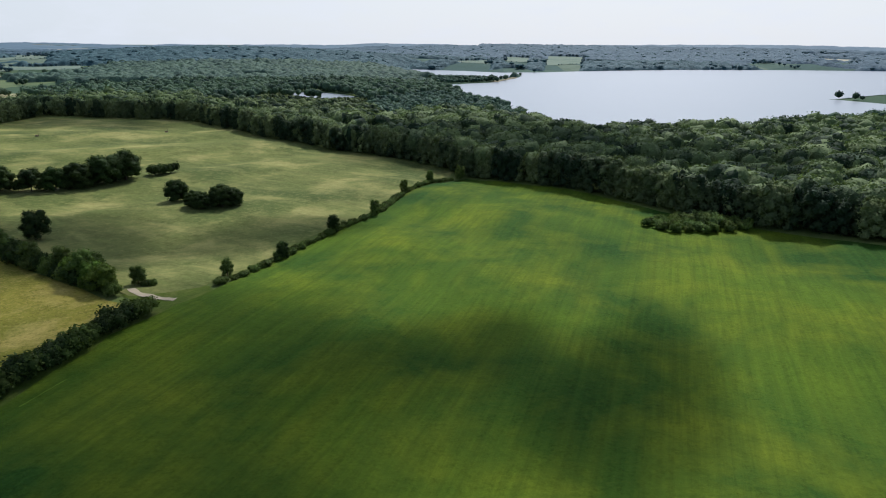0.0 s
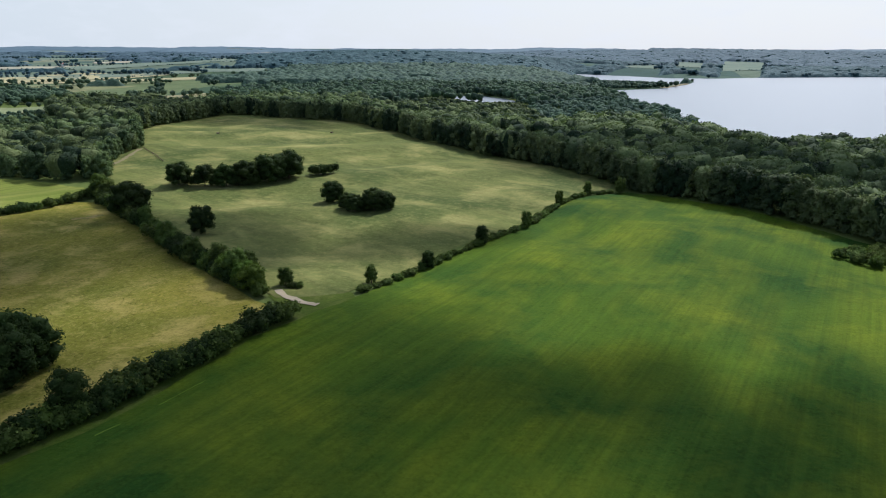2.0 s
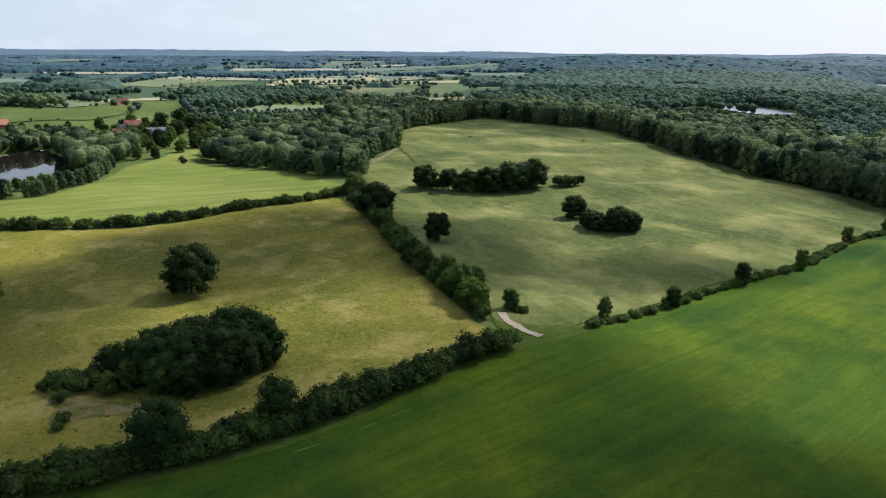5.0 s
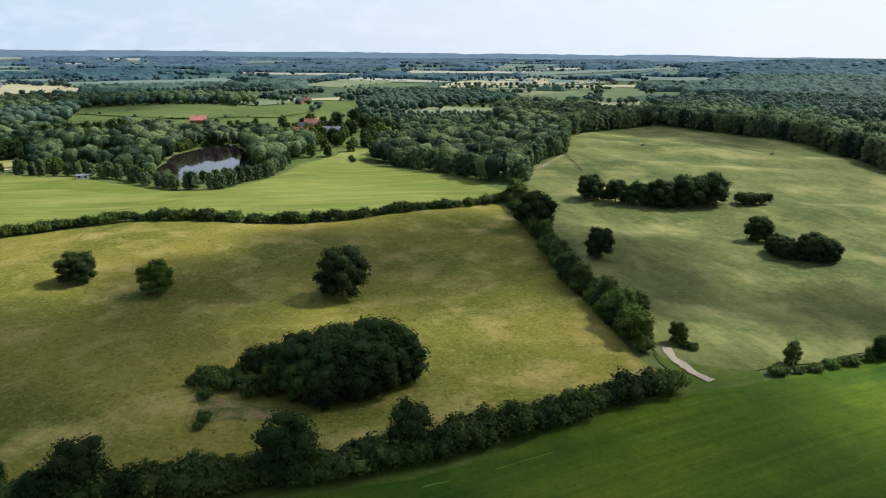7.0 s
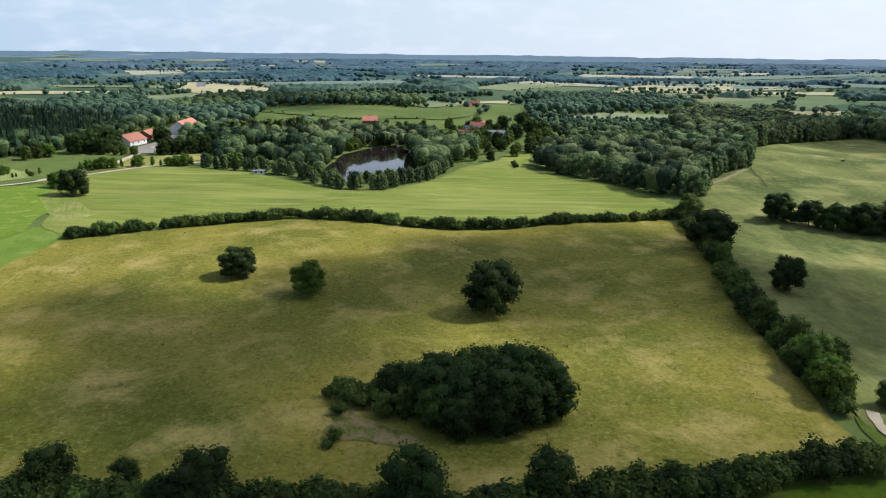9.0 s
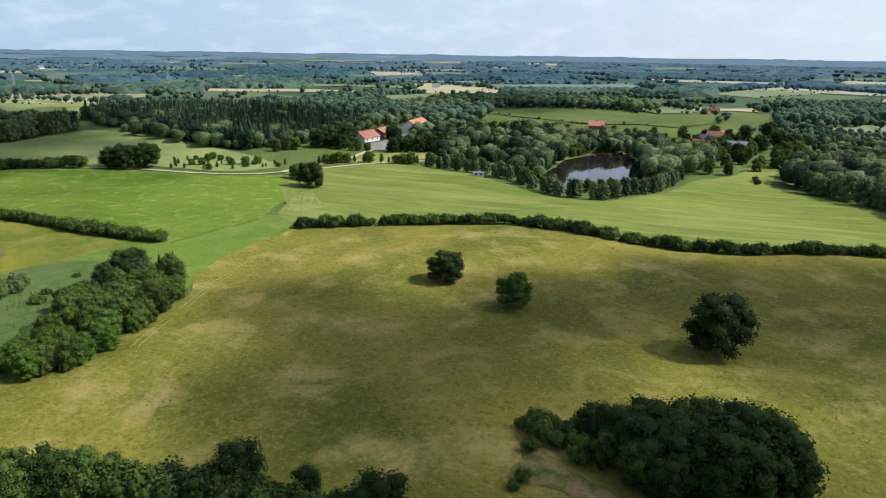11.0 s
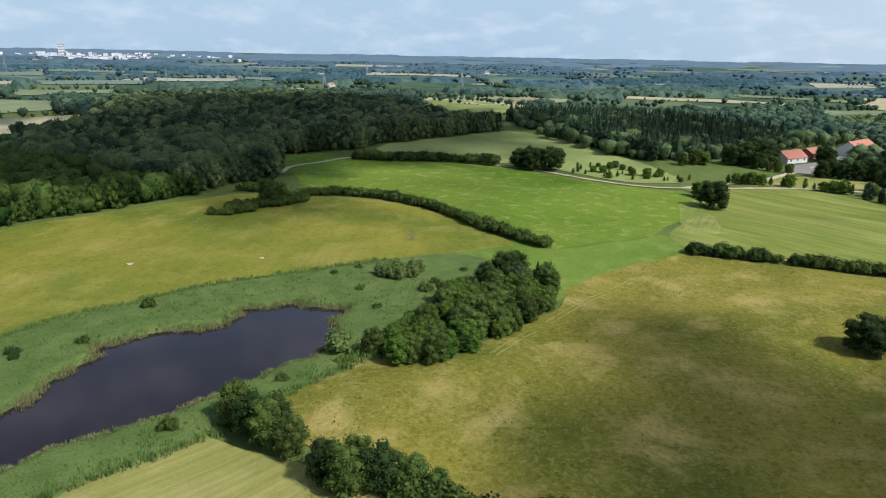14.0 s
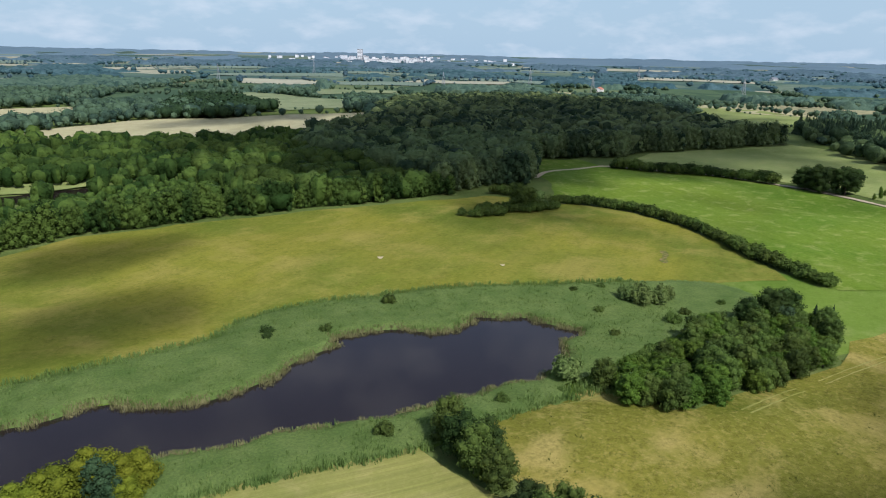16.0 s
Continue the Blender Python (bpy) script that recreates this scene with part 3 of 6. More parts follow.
CROP = [(-68.9, 185.6), (-75, 170.7), (-80.1, 156.7), (-83.1, 140.7), (-87.2, 124.7), (-92.3, 111.8), (-101.6, 94.6), (-110.9, 78.2), (-120.6, 62.8), (-133.6, 41.1), (-48.4, 4.7), (47.2, -68.6), (200, -70), (343, 50), (241, 183),
        (165.6, 237.9), (150.3, 249.6), (125, 267.3), (94.8, 295.7), (74.8, 329.2), (55, 352), (30, 368), (12, 377), (5, 369), (-9.9, 347.8), (-21.9, 318.2), (-32.9, 281.7),
        (-45.8, 251.1), (-57.8, 221.4), (-65.9, 199.6)]
PASTURE = [(-71.9, 195.6), (-68.9, 205.6), (-59.8, 227.4), (-46.8, 257.1), (-33.9, 286.6), (-22.9, 325.1), (-11, 358), (4, 381), (5, 399), (-54, 463), (-116, 507), (-158, 553),
           (-208, 611), (-285, 657), (-379, 672), (-394, 629), (-381, 522), (-368, 512), (-315, 434), (-297, 376), (-265, 335), (-231, 300),
           (-199.5, 271.2), (-164.7, 244.9), (-137.9, 223.2), (-104, 197.5), (-88, 185.6)]
TAN = [(-79, 176), (-84.5, 159), (-88, 144), (-92.5, 130), (-98, 115), (-104, 102.5), (-113, 86), (-126, 66.5), (-138, 46), (-145.3, 20.1), (-147.5, 1.1), (-153.4, -17.9), (-167.5, -15.7), (-186.3, -8.9),
       (-190.9, 11.1), (-217.4, 18), (-240.1, 25), (-259.1, 23.3), (-276.1, 28.2), (-312.1, 54.2), (-313.3, 85.6), (-313.3, 117.7), (-305.6, 142), (-291.2, 160.7), (-275.1, 176.8),
       (-259.8, 195), (-250, 212), (-247.4, 237.6), (-243, 286), (-227, 288), (-189.7, 257.4), (-169.8, 239.6), (-142.9, 218.2), (-105, 190.5), (-92, 181.6)]
MOWN = [(-317.8, 54.3), (-319, 85.7), (-320, 118.7), (-312.3, 144), (-297, 164.6), (-280.9, 181.7), (-265.6, 200), (-255.9, 214.9), (-252.6, 237.3), (-248.5, 262), (-245, 286), (-242, 302), (-255, 311),
        (-276, 315), (-325, 315), (-360, 310), (-374, 311), (-410, 340), (-434, 365), (-440, 346), (-407, 312), (-390, 273), (-357, 235), (-344, 201), (-363, 183), (-396, 168),
        (-432, 152), (-457, 134), (-470, 99), (-461, 79), (-445, 48), (-400, 61), (-365, 51), (-333, 48)]
GREEN = [(-297, 10.4), (-302.6, 6.7), (-311.2, -11.2), (-331, -35), (-348, -60), (-357, -88), (-357, -112), (-349, -130), (-380, -152), (-396, -174), (-446, -211), (-468, -192),
         (-453, -163), (-466, -118), (-464, -61), (-452, -4), (-438, 47), (-399, 59), (-365, 49), (-329.1, 41.1)]
OLIVE = [(-49.2, -114.9), (-75, -100), (-98.6, -91.8), (-112.6, -88.9), (-131, -85.6), (-144.2, -86.3), (-156, -92.8), (-166.3, -92.6), (-181.7, -87.6), (-203.9, -76.1), (-224.4, -60.7), (-243.9, -43.5),
         (-267, -27.4), (-281.8, -15.6), (-298, -4.8), (-307.4, -12.2), (-326, -35), (-343, -61),
         (-351, -88), (-351, -112), (-345, -127), (-333, -159), (-296, -169), (-270, -179), (-234, -192), (-192.6, -202.5), (-154.8, -203.5), (-128, -197.2), (-88, -194.3),
         (-40.1, -181.9), (-11.1, -144.2)]
MARSH = [(-39.5, -95.9), (-68.3, -112.6), (-98, -97), (-113, -94), (-131, -91), (-144, -91.5), (-156, -98), (-167, -98), (-184, -92.6), (-207, -80.5), (-228, -65), (-247.5, -47.5), (-270, -31.5), (-285, -19.5), (-302.7, -9.4), (-305.5, -0.9), (-323.4, 31.6), (-335, 45),
         (-327.9, 58), (-310.7, 57.9), (-276.1, 33.9), (-259.1, 29), (-240.1, 21.2), (-217.4, 13.3), (-190.9, 5.4), (-185.3, -7), (-168.4, -11.9), (-156.2, -15.9), (-145.8, -17), (-127.9, -24.9), (-109.9, -32.8),
         (-82.2, -43.7), (-39.2, -53.8)]
STRIP = [(-39.2, -55.8), (-82.2, -45.6), (-109.9, -35.6), (-127.9, -28.7), (-144.9, -19.9), (-142.7, 1), (-139.6, 21.9), (-131.7, 39.1), (-48.4, 2.7), (0, -30)]
BACK = [(-572, -147), (-627, -107), (-620, -64), (-528, 8), (-486, 43), (-466, 44), (-458, 22), (-472, -25), (-478, -60), (-474, -110), (-461, -159), (-527, -169)]
MARGIN = [(-69.9, 197.6), (-65.9, 187.6), (-72, 170.7), (-76, 157.7), (-79.1, 140.7), (-82.2, 125.7), (-87.3, 111.8), (-98.6, 94.7), (-106.8, 78.2), (-116.1, 61.9), (-129.7, 41.1), (-143.4, 20.1), (-141.3, 43.8), (-129.3, 66.5), (-117.5, 88.9), (-108.9, 108.4), (-100.5, 131.5), (-89.1, 156.7),
          (-80, 177.6), (-92, 186.6), (-90, 195.5), (-77.9, 199.6)]
FARM_MEADOW = [(-479, 138), (-470, 103), (-472, 75), (-484, 81), (-521, 100), (-525, 127), (-520, 150), (-499, 158)]

build_ground()
sheet("field_margin", MARGIN, M_MARGIN, "grassy margin between crop and hedge", lift=0.2, step=5)
sheet("field_crop", CROP, M_CROP, "large bright green cereal field with faint drilling lines")
sheet("field_pasture", PASTURE, M_PASTURE, "rolling pale green pasture with worn grass", lift=0.25)
sheet("field_dry_pasture", TAN, M_TAN, "dry olive and straw coloured pasture with tufts", lift=0.25)
sheet("field_mown", MOWN, M_MOWN, "freshly mown yellow-green meadow with swath lines")
sheet("field_green", GREEN, M_GREEN, "smooth bright green crop field beside a pale track")
sheet("field_olive", OLIVE, M_OLIVE, "olive yellow meadow sloping to a reed-fringed pond", lift=0.25)
sheet("marsh", MARSH, M_MARSH, "wet green marsh meadow round the dark pond", "marsh", lift=0.15, step=6)
sheet("field_strip", STRIP, M_STRIP, "pale cut hay field with mowing lines")
sheet("field_back", BACK, M_BACK, "grassy meadow in front of the conifer wood")
sheet("field_farm_meadow", FARM_MEADOW, M_STRIP, "dry yellow meadow in front of the farm")
sheet("water_pond", POND, M_POND, "still dark pond water fringed by reeds", "pond", level=POND_Z, step=10, wobble=0.2)
sheet("water_park_pond", PARK_POND, M_POND, "still pond enclosed by trees", "pond", level=PARK_Z, step=12, wobble=0.3)
sheet("water_wood_pool", WOOD_POOL, M_POND, "small dark pool in a clearing of the wood", "pond", level=POOL_Z, step=10, wobble=0.6)
sheet("water_lake", LAKE, M_LAKE, "broad pale lake with wooded shores", "lake", level=LAKE_Z, step=60, wobble=6)
sheet("water_inlet", INLET, M_INLET, "narrow lake arm among woods", "lake", level=LAKE_Z, step=20, wobble=2)

FAR_FIELDS = [
    ([(-245, -560), (-350, -616), (-434, -580), (-590, -546), (-526, -472), (-470, -415), (-335, -402), (-280, -440), (-236, -500)], M_STRAW, "ripe straw field beyond the woods"),
    ([(-522, -834), (-613, -919), (-708, -970), (-710, -734), (-614, -608), (-540, -628)], M_PALE, "pale green field beyond the woods"),
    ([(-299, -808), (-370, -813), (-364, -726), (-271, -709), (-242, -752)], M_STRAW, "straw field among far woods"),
    ([(-199, -446), (-262, -497), (-251, -471), (-217, -426)], M_STRAW, "small dry field in the woods"),
    ([(-146, -341), (-212, -321), (-207, -309), (-146, -315)], M_BACK, "narrow grass strip in the woods"),
    ([(-857, -976), (-956, -877), (-906, -820), (-759, -878)], M_PALE, "distant pale green field"),
    ([(-853, -1244), (-962, -1421), (-1047, -1292), (-1006, -1120), (-909, -1144)], M_STRAW, "distant ripe straw field"),
    ([(-1061, -397), (-1068, -304), (-997, -177), (-708, -166), (-726, -213), (-838, -281), (-958, -326)], M_BACK, "grass field behind the dark wood"),
    ([(-1061, -397), (-1110, -402), (-1051, -222), (-987, -177), (-996, -288)], M_STRAW, "dry stubble beside a far wood"),
    ([(-1162, -836), (-1221, -723), (-1222, -593), (-1139, -636)], M_STRAW, "distant straw field"),
    ([(-1325, 250), (-1498, 298), (-1582, 384), (-1440, 431), (-1294, 426), (-1251, 324)], M_STRAW, "ripe straw field on a low rise"),
    ([(-1133, 153), (-1241, 261), (-1204, 324), (-1081, 285), (-1059, 200)], M_PALE, "pale green field below the straw field"),
    ([(-1221, 288), (-1348, 387), (-1403, 431), (-1605, 369), (-1631, 300), (-1344, 250)], M_STRAW, "straw field with a hedge of trees"),
    ([(-905, 292), (-861, 415), (-794, 440), (-767, 535), (-696, 485), (-662, 410), (-685, 345), (-745, 300), (-830, 268)], M_GROUND, "long valley meadow"),
    ([(-700, 590), (-672, 665), (-630, 716), (-574, 656), (-600, 606), (-607, 566), (-650, 560)], M_PALE, "reedy valley floor"),
    ([(-982, 947), (-968, 1067), (-827, 1187), (-771, 1164), (-926, 1061), (-928, 947)], M_PALE, "pale green field in a patchwork of farmland"),
    ([(-1021, 964), (-1002, 1088), (-768, 1256), (-795, 1329), (-969, 1188), (-1085, 1038)], M_STRAW, "ripe straw field in a patchwork of farmland"),
    ([(-1104, 1038), (-988, 1197), (-908, 1375), (-1168, 1416), (-1210, 1211)], M_STRAW, "wide ripe straw field"),
    ([(-1151, 836), (-1306, 1135), (-1439, 1044), (-1265, 791)], M_PALE, "far pale green field"),
    ([(-1420, 1001), (-1199, 1101), (-1220, 1192), (-1487, 1130)], M_STRAW, "far straw field"),
    ([(-1352, 1637), (-1652, 1416), (-1772, 1527), (-1423, 1762)], M_STRAW, "far straw field on the plain"),
    ([(-2024, 265), (-2095, 408), (-2326, 432), (-2283, 251)], M_STRAW, "far pale straw field"),
    ([(-628, 607), (-698, 547), (-741, 576), (-674, 644)], M_PALE, "small field by the village"),
    ([(-862, 545), (-919, 583), (-900, 660), (-834, 622)], M_STRAW, "small straw field by far houses"),
    ([(-795, 468), (-871, 458), (-928, 526), (-843, 545)], M_PALE, "sloping pale green field"),
    ([(212, 2558), (298, 2508), (264, 2252), (198, 2300)], M_PALE, "pale green field on the far lake shore"),
    ([(370, 2604), (500, 2573), (420, 2200), (293, 2090)], M_PALE, "pale green field on the far lake shore"),
    ([(1316, 2551), (1416, 2457), (1296, 2326), (1253, 2419)], M_STRAW, "straw field on the far lake shore"),
    ([(7, 2173), (176, 2390), (118, 2070), (-25, 2095)], M_BACK, "grass field on the far lake shore"),
    ([(-975, 1586), (-870, 1531), (-778, 1553), (-742, 1467), (-896, 1454)], M_PALE, "pale green field among far woods"),
    ([(-1309, 2163), (-1232, 2179), (-1002, 1860), (-1011, 1784)], M_PALE, "pale green field among far woods"),
    ([(-910, -2068), (-1238, -2128), (-1152, -1970), (-856, -1936)], M_STRAW, "far straw field before the town"),
]


def hazed_tone(poly, mt):
    """Fields far out on the plain get a copy of their colour with haze mixed in."""
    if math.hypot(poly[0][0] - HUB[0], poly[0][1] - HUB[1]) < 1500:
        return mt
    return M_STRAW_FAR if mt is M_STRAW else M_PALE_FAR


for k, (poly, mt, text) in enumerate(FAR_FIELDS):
    mt = hazed_tone(poly, mt)
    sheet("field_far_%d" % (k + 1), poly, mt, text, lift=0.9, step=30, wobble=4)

# a patchwork of more fields over the plain
_fr = random.Random(21)
WOOD_CENTRES = [(-670, -320, 420), (119, 417, 480), (-474, 473, 300), (-673, 7, 220), (892, 1781, 1900), (-531, 1941, 600), (-481, 1344, 500), (-525, 2715, 900)]
FAR_PATCHES = []
for k in range(105):
    a, r = radians(_fr.uniform(60, 285)), math.sqrt(_fr.uniform(850 ** 2, 3000 ** 2))
    x, y = HUB[0] + r * math.cos(a), HUB[1] + r * math.sin(a)
    if any(math.hypot(x - cx, y - cy) < cr for cx, cy, cr in WOOD_CENTRES):
        continue
    if any(math.hypot(x - q[0][0][0], y - q[0][0][1]) < 190 for q in FAR_FIELDS):
        continue
    turn, w, d = _fr.uniform(-0.5, 0.5) + a, _fr.uniform(50, 120) * (1 + r / 3000), _fr.uniform(22, 50) * (1 + r / 3000)
    poly = []
    for sx, sy in ((-1, -1), (1, -1), (1, 0.1), (1, 1), (-1, 1)):
        px_, py_ = d * sx * _fr.uniform(0.6, 1.3), w * sy * _fr.uniform(0.7, 1.3)
        poly.append((x + px_ * math.cos(turn) - py_ * math.sin(turn), y + px_ * math.sin(turn) + py_ * math.cos(turn)))
    if any(math.hypot(x - q[0], y - q[1]) < d + q[2] for q in FAR_PATCHES):
        continue
    FAR_PATCHES.append((x, y, d))
    FAR_FIELDS.append((poly, None, ""))
    mt, text = _fr.choice([(M_STRAW, "distant straw-coloured field"), (M_PALE, "distant pale green field"), (M_PALE, "distant pale green field"), (M_PALE, "distant grass field")])
    mt = hazed_tone(poly, mt)
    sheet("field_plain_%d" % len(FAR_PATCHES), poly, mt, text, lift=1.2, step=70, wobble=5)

_fr = random.Random(35)
for k in range(70):
    a, r = radians(_fr.uniform(60, 285)), _fr.uniform(2900, 4500)
    x, y = HUB[0] + r * math.cos(a), HUB[1] + r * math.sin(a)
    if any(math.hypot(x - cx, y - cy) < cr for cx, cy, cr in WOOD_CENTRES) or inside(LAKE, [x], [y])[0]:
        continue
    w, d = _fr.uniform(60, 210), _fr.uniform(50, 110)
    poly = []
    for sx, sy in ((-1, -1), (1, -1), (1, 0.1), (1, 1), (-1, 1)):
        px_, py_ = d * sx * _fr.uniform(0.6, 1.3), w * sy * _fr.uniform(0.7, 1.3)
        poly.append((x + px_ * math.cos(a) - py_ * math.sin(a), y + px_ * math.sin(a) + py_ * math.cos(a)))
    FAR_FIELDS.append((poly, None, ""))
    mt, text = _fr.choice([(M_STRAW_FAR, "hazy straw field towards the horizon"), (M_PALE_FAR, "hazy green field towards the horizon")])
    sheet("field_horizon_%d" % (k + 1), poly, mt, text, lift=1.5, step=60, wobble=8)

# tracks, bare patches
WHITE_TRACK = [(-388, -169), (-409, -178), (-427, -178), (-456, -168), (-469, -127), (-470, -90), (-466, -52), (-456, -5), (-447, 33), (-449, 52), (-463, 78), (-470, 103), (-481, 138)]


def ribbon(name, line, width, material, label, lift=0.4, ragged=0.25, step=4.0, category="track", kind="structure"):
    """A strip of ground along a line."""
    pts = []
    for (ax, ay), (bx, by) in zip(line, line[1:]):
        k = max(1, int(math.hypot(bx - ax, by - ay) / step))
        pts += [(ax + (bx - ax) * i / k, ay + (by - ay) * i / k) for i in range(k)]
    pts.append(line[-1])
    q = [Vector(p) for p in pts]
    for _ in range(2):
        q = [q[0]] + [(q[i - 1] + 2 * q[i] + q[i + 1]) / 4 for i in range(1, len(q) - 1)] + [q[-1]]
    rr = random.Random(len(pts))
    verts, faces = [], []
    for i, p in enumerate(q):
        t = (q[min(i + 1, len(q) - 1)] - q[max(i - 1, 0)]).normalized()
        s = Vector((-t.y, t.x))
        for k, e in enumerate((-1, -0.33, 0.33, 1)):
            w = width / 2 * e * (1 + (rr.uniform(-ragged, ragged) if abs(e) == 1 else 0))
            c = p + s * w
            verts.append((c.x, c.y, land1(c.x, c.y) + lift))
    for i in range(len(q) - 1):
        for k in range(3):
            a = i * 4 + k
            faces.append((a, a + 4, a + 5, a + 1))
    return tagged(new(name, mesh_of(name, verts, faces, material, True)), label, category, kind=kind)


sheet("bare_ground_copse", [(-143.9, 96.8), (-139.8, 100), (-132.7, 103.3), (-125.4, 107.8), (-122.4, 104.8), (-127.8, 99.4), (-130.9, 94.3), (-135, 92.1), (-137.9, 95.1)], M_TRODDEN, "trodden bare earth beside the copse", "bare ground", lift=0.31, step=2.2, wobble=0.35)
sheet("field_corner", [(-343, 51), (-372, 50), (-402, 47), (-420, 54), (-398, 60), (-352, 69), (-341, 60)], M_CORNER, "dry driven-over field corner with wheel marks", lift=0.34, step=6, wobble=0.7)
ribbon("track_white", WHITE_TRACK, 3.4, M_TRACK, "pale gravel farm track along the green crop")
ribbon("track_farm", [(-448, 46), (-468, 62), (-486, 82), (-525, 100), (-559, 114), (-568, 121)], 4.0, M_TRACK, "pale gravel road to the farm")
ribbon("track_gate", [(-91, 192.5), (-88, 188.6), (-84, 186.6), (-81, 184.6), (-77, 182.9), (-74.5, 182.8)], 2.5, M_TRACK, "worn pale gravel track at the field gate", ragged=0.35, step=1.2, lift=0.42)
ribbon("track_hay", [(-106.1, -37.1), (-121.3, -31.6), (-138.3, -24.7), (-146.8, -19.9)], 0.55, M_STRAW, "worn pale path along the reeds", ragged=0.8, step=1.5)
for k, line in enumerate(([(-198, 19), (-214, 22), (-229, 26), (-252, 32), (-276, 41)], [(-161, -17.5), (-171, -14.5), (-178, -9.5), (-186, -6.5)])):
    for side in (-0.9, 0.9):
        ribbon("wheel_mark_%d" % (2 * k + (side > 0) + 1), [(x, y + side) for x, y in line], 0.32, M_STRIP, "pale wheel mark worn into dry grass", lift=0.3, ragged=0.95, step=1.5)
for k, line in enumerate(([(-88.6, 111.3), (-85.9, 117.5), (-83.1, 125.2), (-80, 135)],)):
    ribbon("tramline_%d" % (k + 1), line, 0.3, M_GREEN, "pale tractor tramline in the green crop", lift=0.34, ragged=0.8, step=1.2)
ribbon("shore_sand", [(98, 1392), (126, 1468), (150, 1545), (168, 1625)], 15.0, M_SOIL, "bare sandy tip of a wooded spit", ragged=0.4, step=12, category="shore", lift=0.25)
ribbon("track_pasture", [(-282, 355), (-286, 368), (-288, 385), (-295, 404), (-301, 422)], 3.0, M_SOIL, "bare worn cattle path in the pasture", ragged=0.5, step=2)
for k, (line, w) in enumerate((([(-212.6, 253), (-208.7, 258.4), (-204.7, 262.4)], 5.0),
                               ([(-219.7, -112.5), (-217.9, -110.7)], 1.6), ([(-242.1, -77.2), (-240.7, -75.8)], 1.2), ([(-300.8, -49.1), (-296.1, -45.4), (-291.4, -44.5), (-285.7, -40.8)], 2.1))):
    ribbon("bare_patch_%d" % (k + 1), line, w, M_TRODDEN if w > 2 else M_TRACK, "bare trodden earth in the grass", ragged=0.5, step=1.5, category="bare ground")

# ---- trees ----
def ico(level):
    bm = bmesh.new()
    bmesh.ops.create_icosphere(bm, subdivisions=level, radius=1.0)
    v = np.array([q.co[:] for q in bm.verts])
    f = np.array([[q.index for q in t.verts] for t in bm.faces])
    bm.free()
    return v, f


ICO1, ICO2 = ico(1), ico(2)


def leaf_cards(rng, centres, normals, size, bend=0.35):
    """One small four-cornered leaf clump at each centre, facing roughly along its normal."""
    k = len(centres)
    nrm = normals + rng.normal(0, 0.5, (k, 3))
    nrm /= np.linalg.norm(nrm, axis=1)[:, None] + 1e-9
    ref = rng.normal(0, 1, (k, 3))
    u = np.cross(nrm, ref)
    u /= np.linalg.norm(u, axis=1)[:, None] + 1e-9
    w = np.cross(nrm, u)
    s = size * rng.uniform(0.6, 1.3, (k, 1))
    a, b = rng.uniform(0.5, 0.85, (k, 1)), rng.uniform(0.5, 0.85, (k, 1))
    v = np.stack([centres + u * s, centres + w * s * a + nrm * s * bend, centres - u * s, centres - w * s * b - nrm * s * bend * 0.5], 1)
    return v.reshape(-1, 3), np.arange(4 * k).reshape(k, 4)


def lobes_of(rng, kind, height, width):
    """Centres and radii of the clumps of foliage that make the crown."""
    out = []
    r = width / 2
    if kind == "oak":
        out.append((0, 0, height * 0.52, r * 0.72, height * 0.40))
        for i in range(22):
            a, e = i * 2.4 + rng.uniform(0, 0.7), -0.9 + 1.85 * (i + 0.5) / 22
            d = math.cos(e * (1.1 if e > 0 else 0.75)) * rng.uniform(0.58, 0.78)
            out.append((d * r * math.cos(a), d * r * math.sin(a), height * (0.48 + 0.39 * e), r * rng.uniform(0.24, 0.4), height * rng.uniform(0.10, 0.16)))
    elif kind == "tall":
        for i in range(14):
            s = (i + 0.5) / 14
            wide = math.sin(min(1.0, 0.22 + s) * math.pi * 0.93) ** 0.7
            a = i * 2.4 + rng.uniform(0, 0.8)
            off = r * 0.38 * wide
            out.append((off * math.cos(a), off * math.sin(a), height * (0.16 + 0.76 * s), r * (0.30 + 0.36 * wide), height * 0.11))
    elif kind == "shrub":
        for i in range(11):
            a = i * 2.4 + rng.uniform(0, 0.9)
            d = r * 0.66 * math.sqrt((i + 0.3) / 11)
            out.append((d * math.cos(a), d * math.sin(a), height * rng.uniform(0.34, 0.66), r * rng.uniform(0.3, 0.46), height * rng.uniform(0.26, 0.36)))
    else:
        low = 0.46 if kind == "round" else 0.42
        out.append((0, 0, height * 0.5, r * 0.7, height * 0.42))
        for i in range(17):
            a = i * 2.4 + rng.uniform(0, 0.7)
            e = -0.85 + 1.8 * (i + 0.5) / 17
            d = math.cos(e * (1.1 if e > 0 else 0.75)) * rng.uniform(0.5, 0.7)
            out.append((d * r * math.cos(a), d * r * math.sin(a), height * (low + 0.42 * e), r * rng.uniform(0.30, 0.46), height * rng.uniform(0.12, 0.18)))
    return out


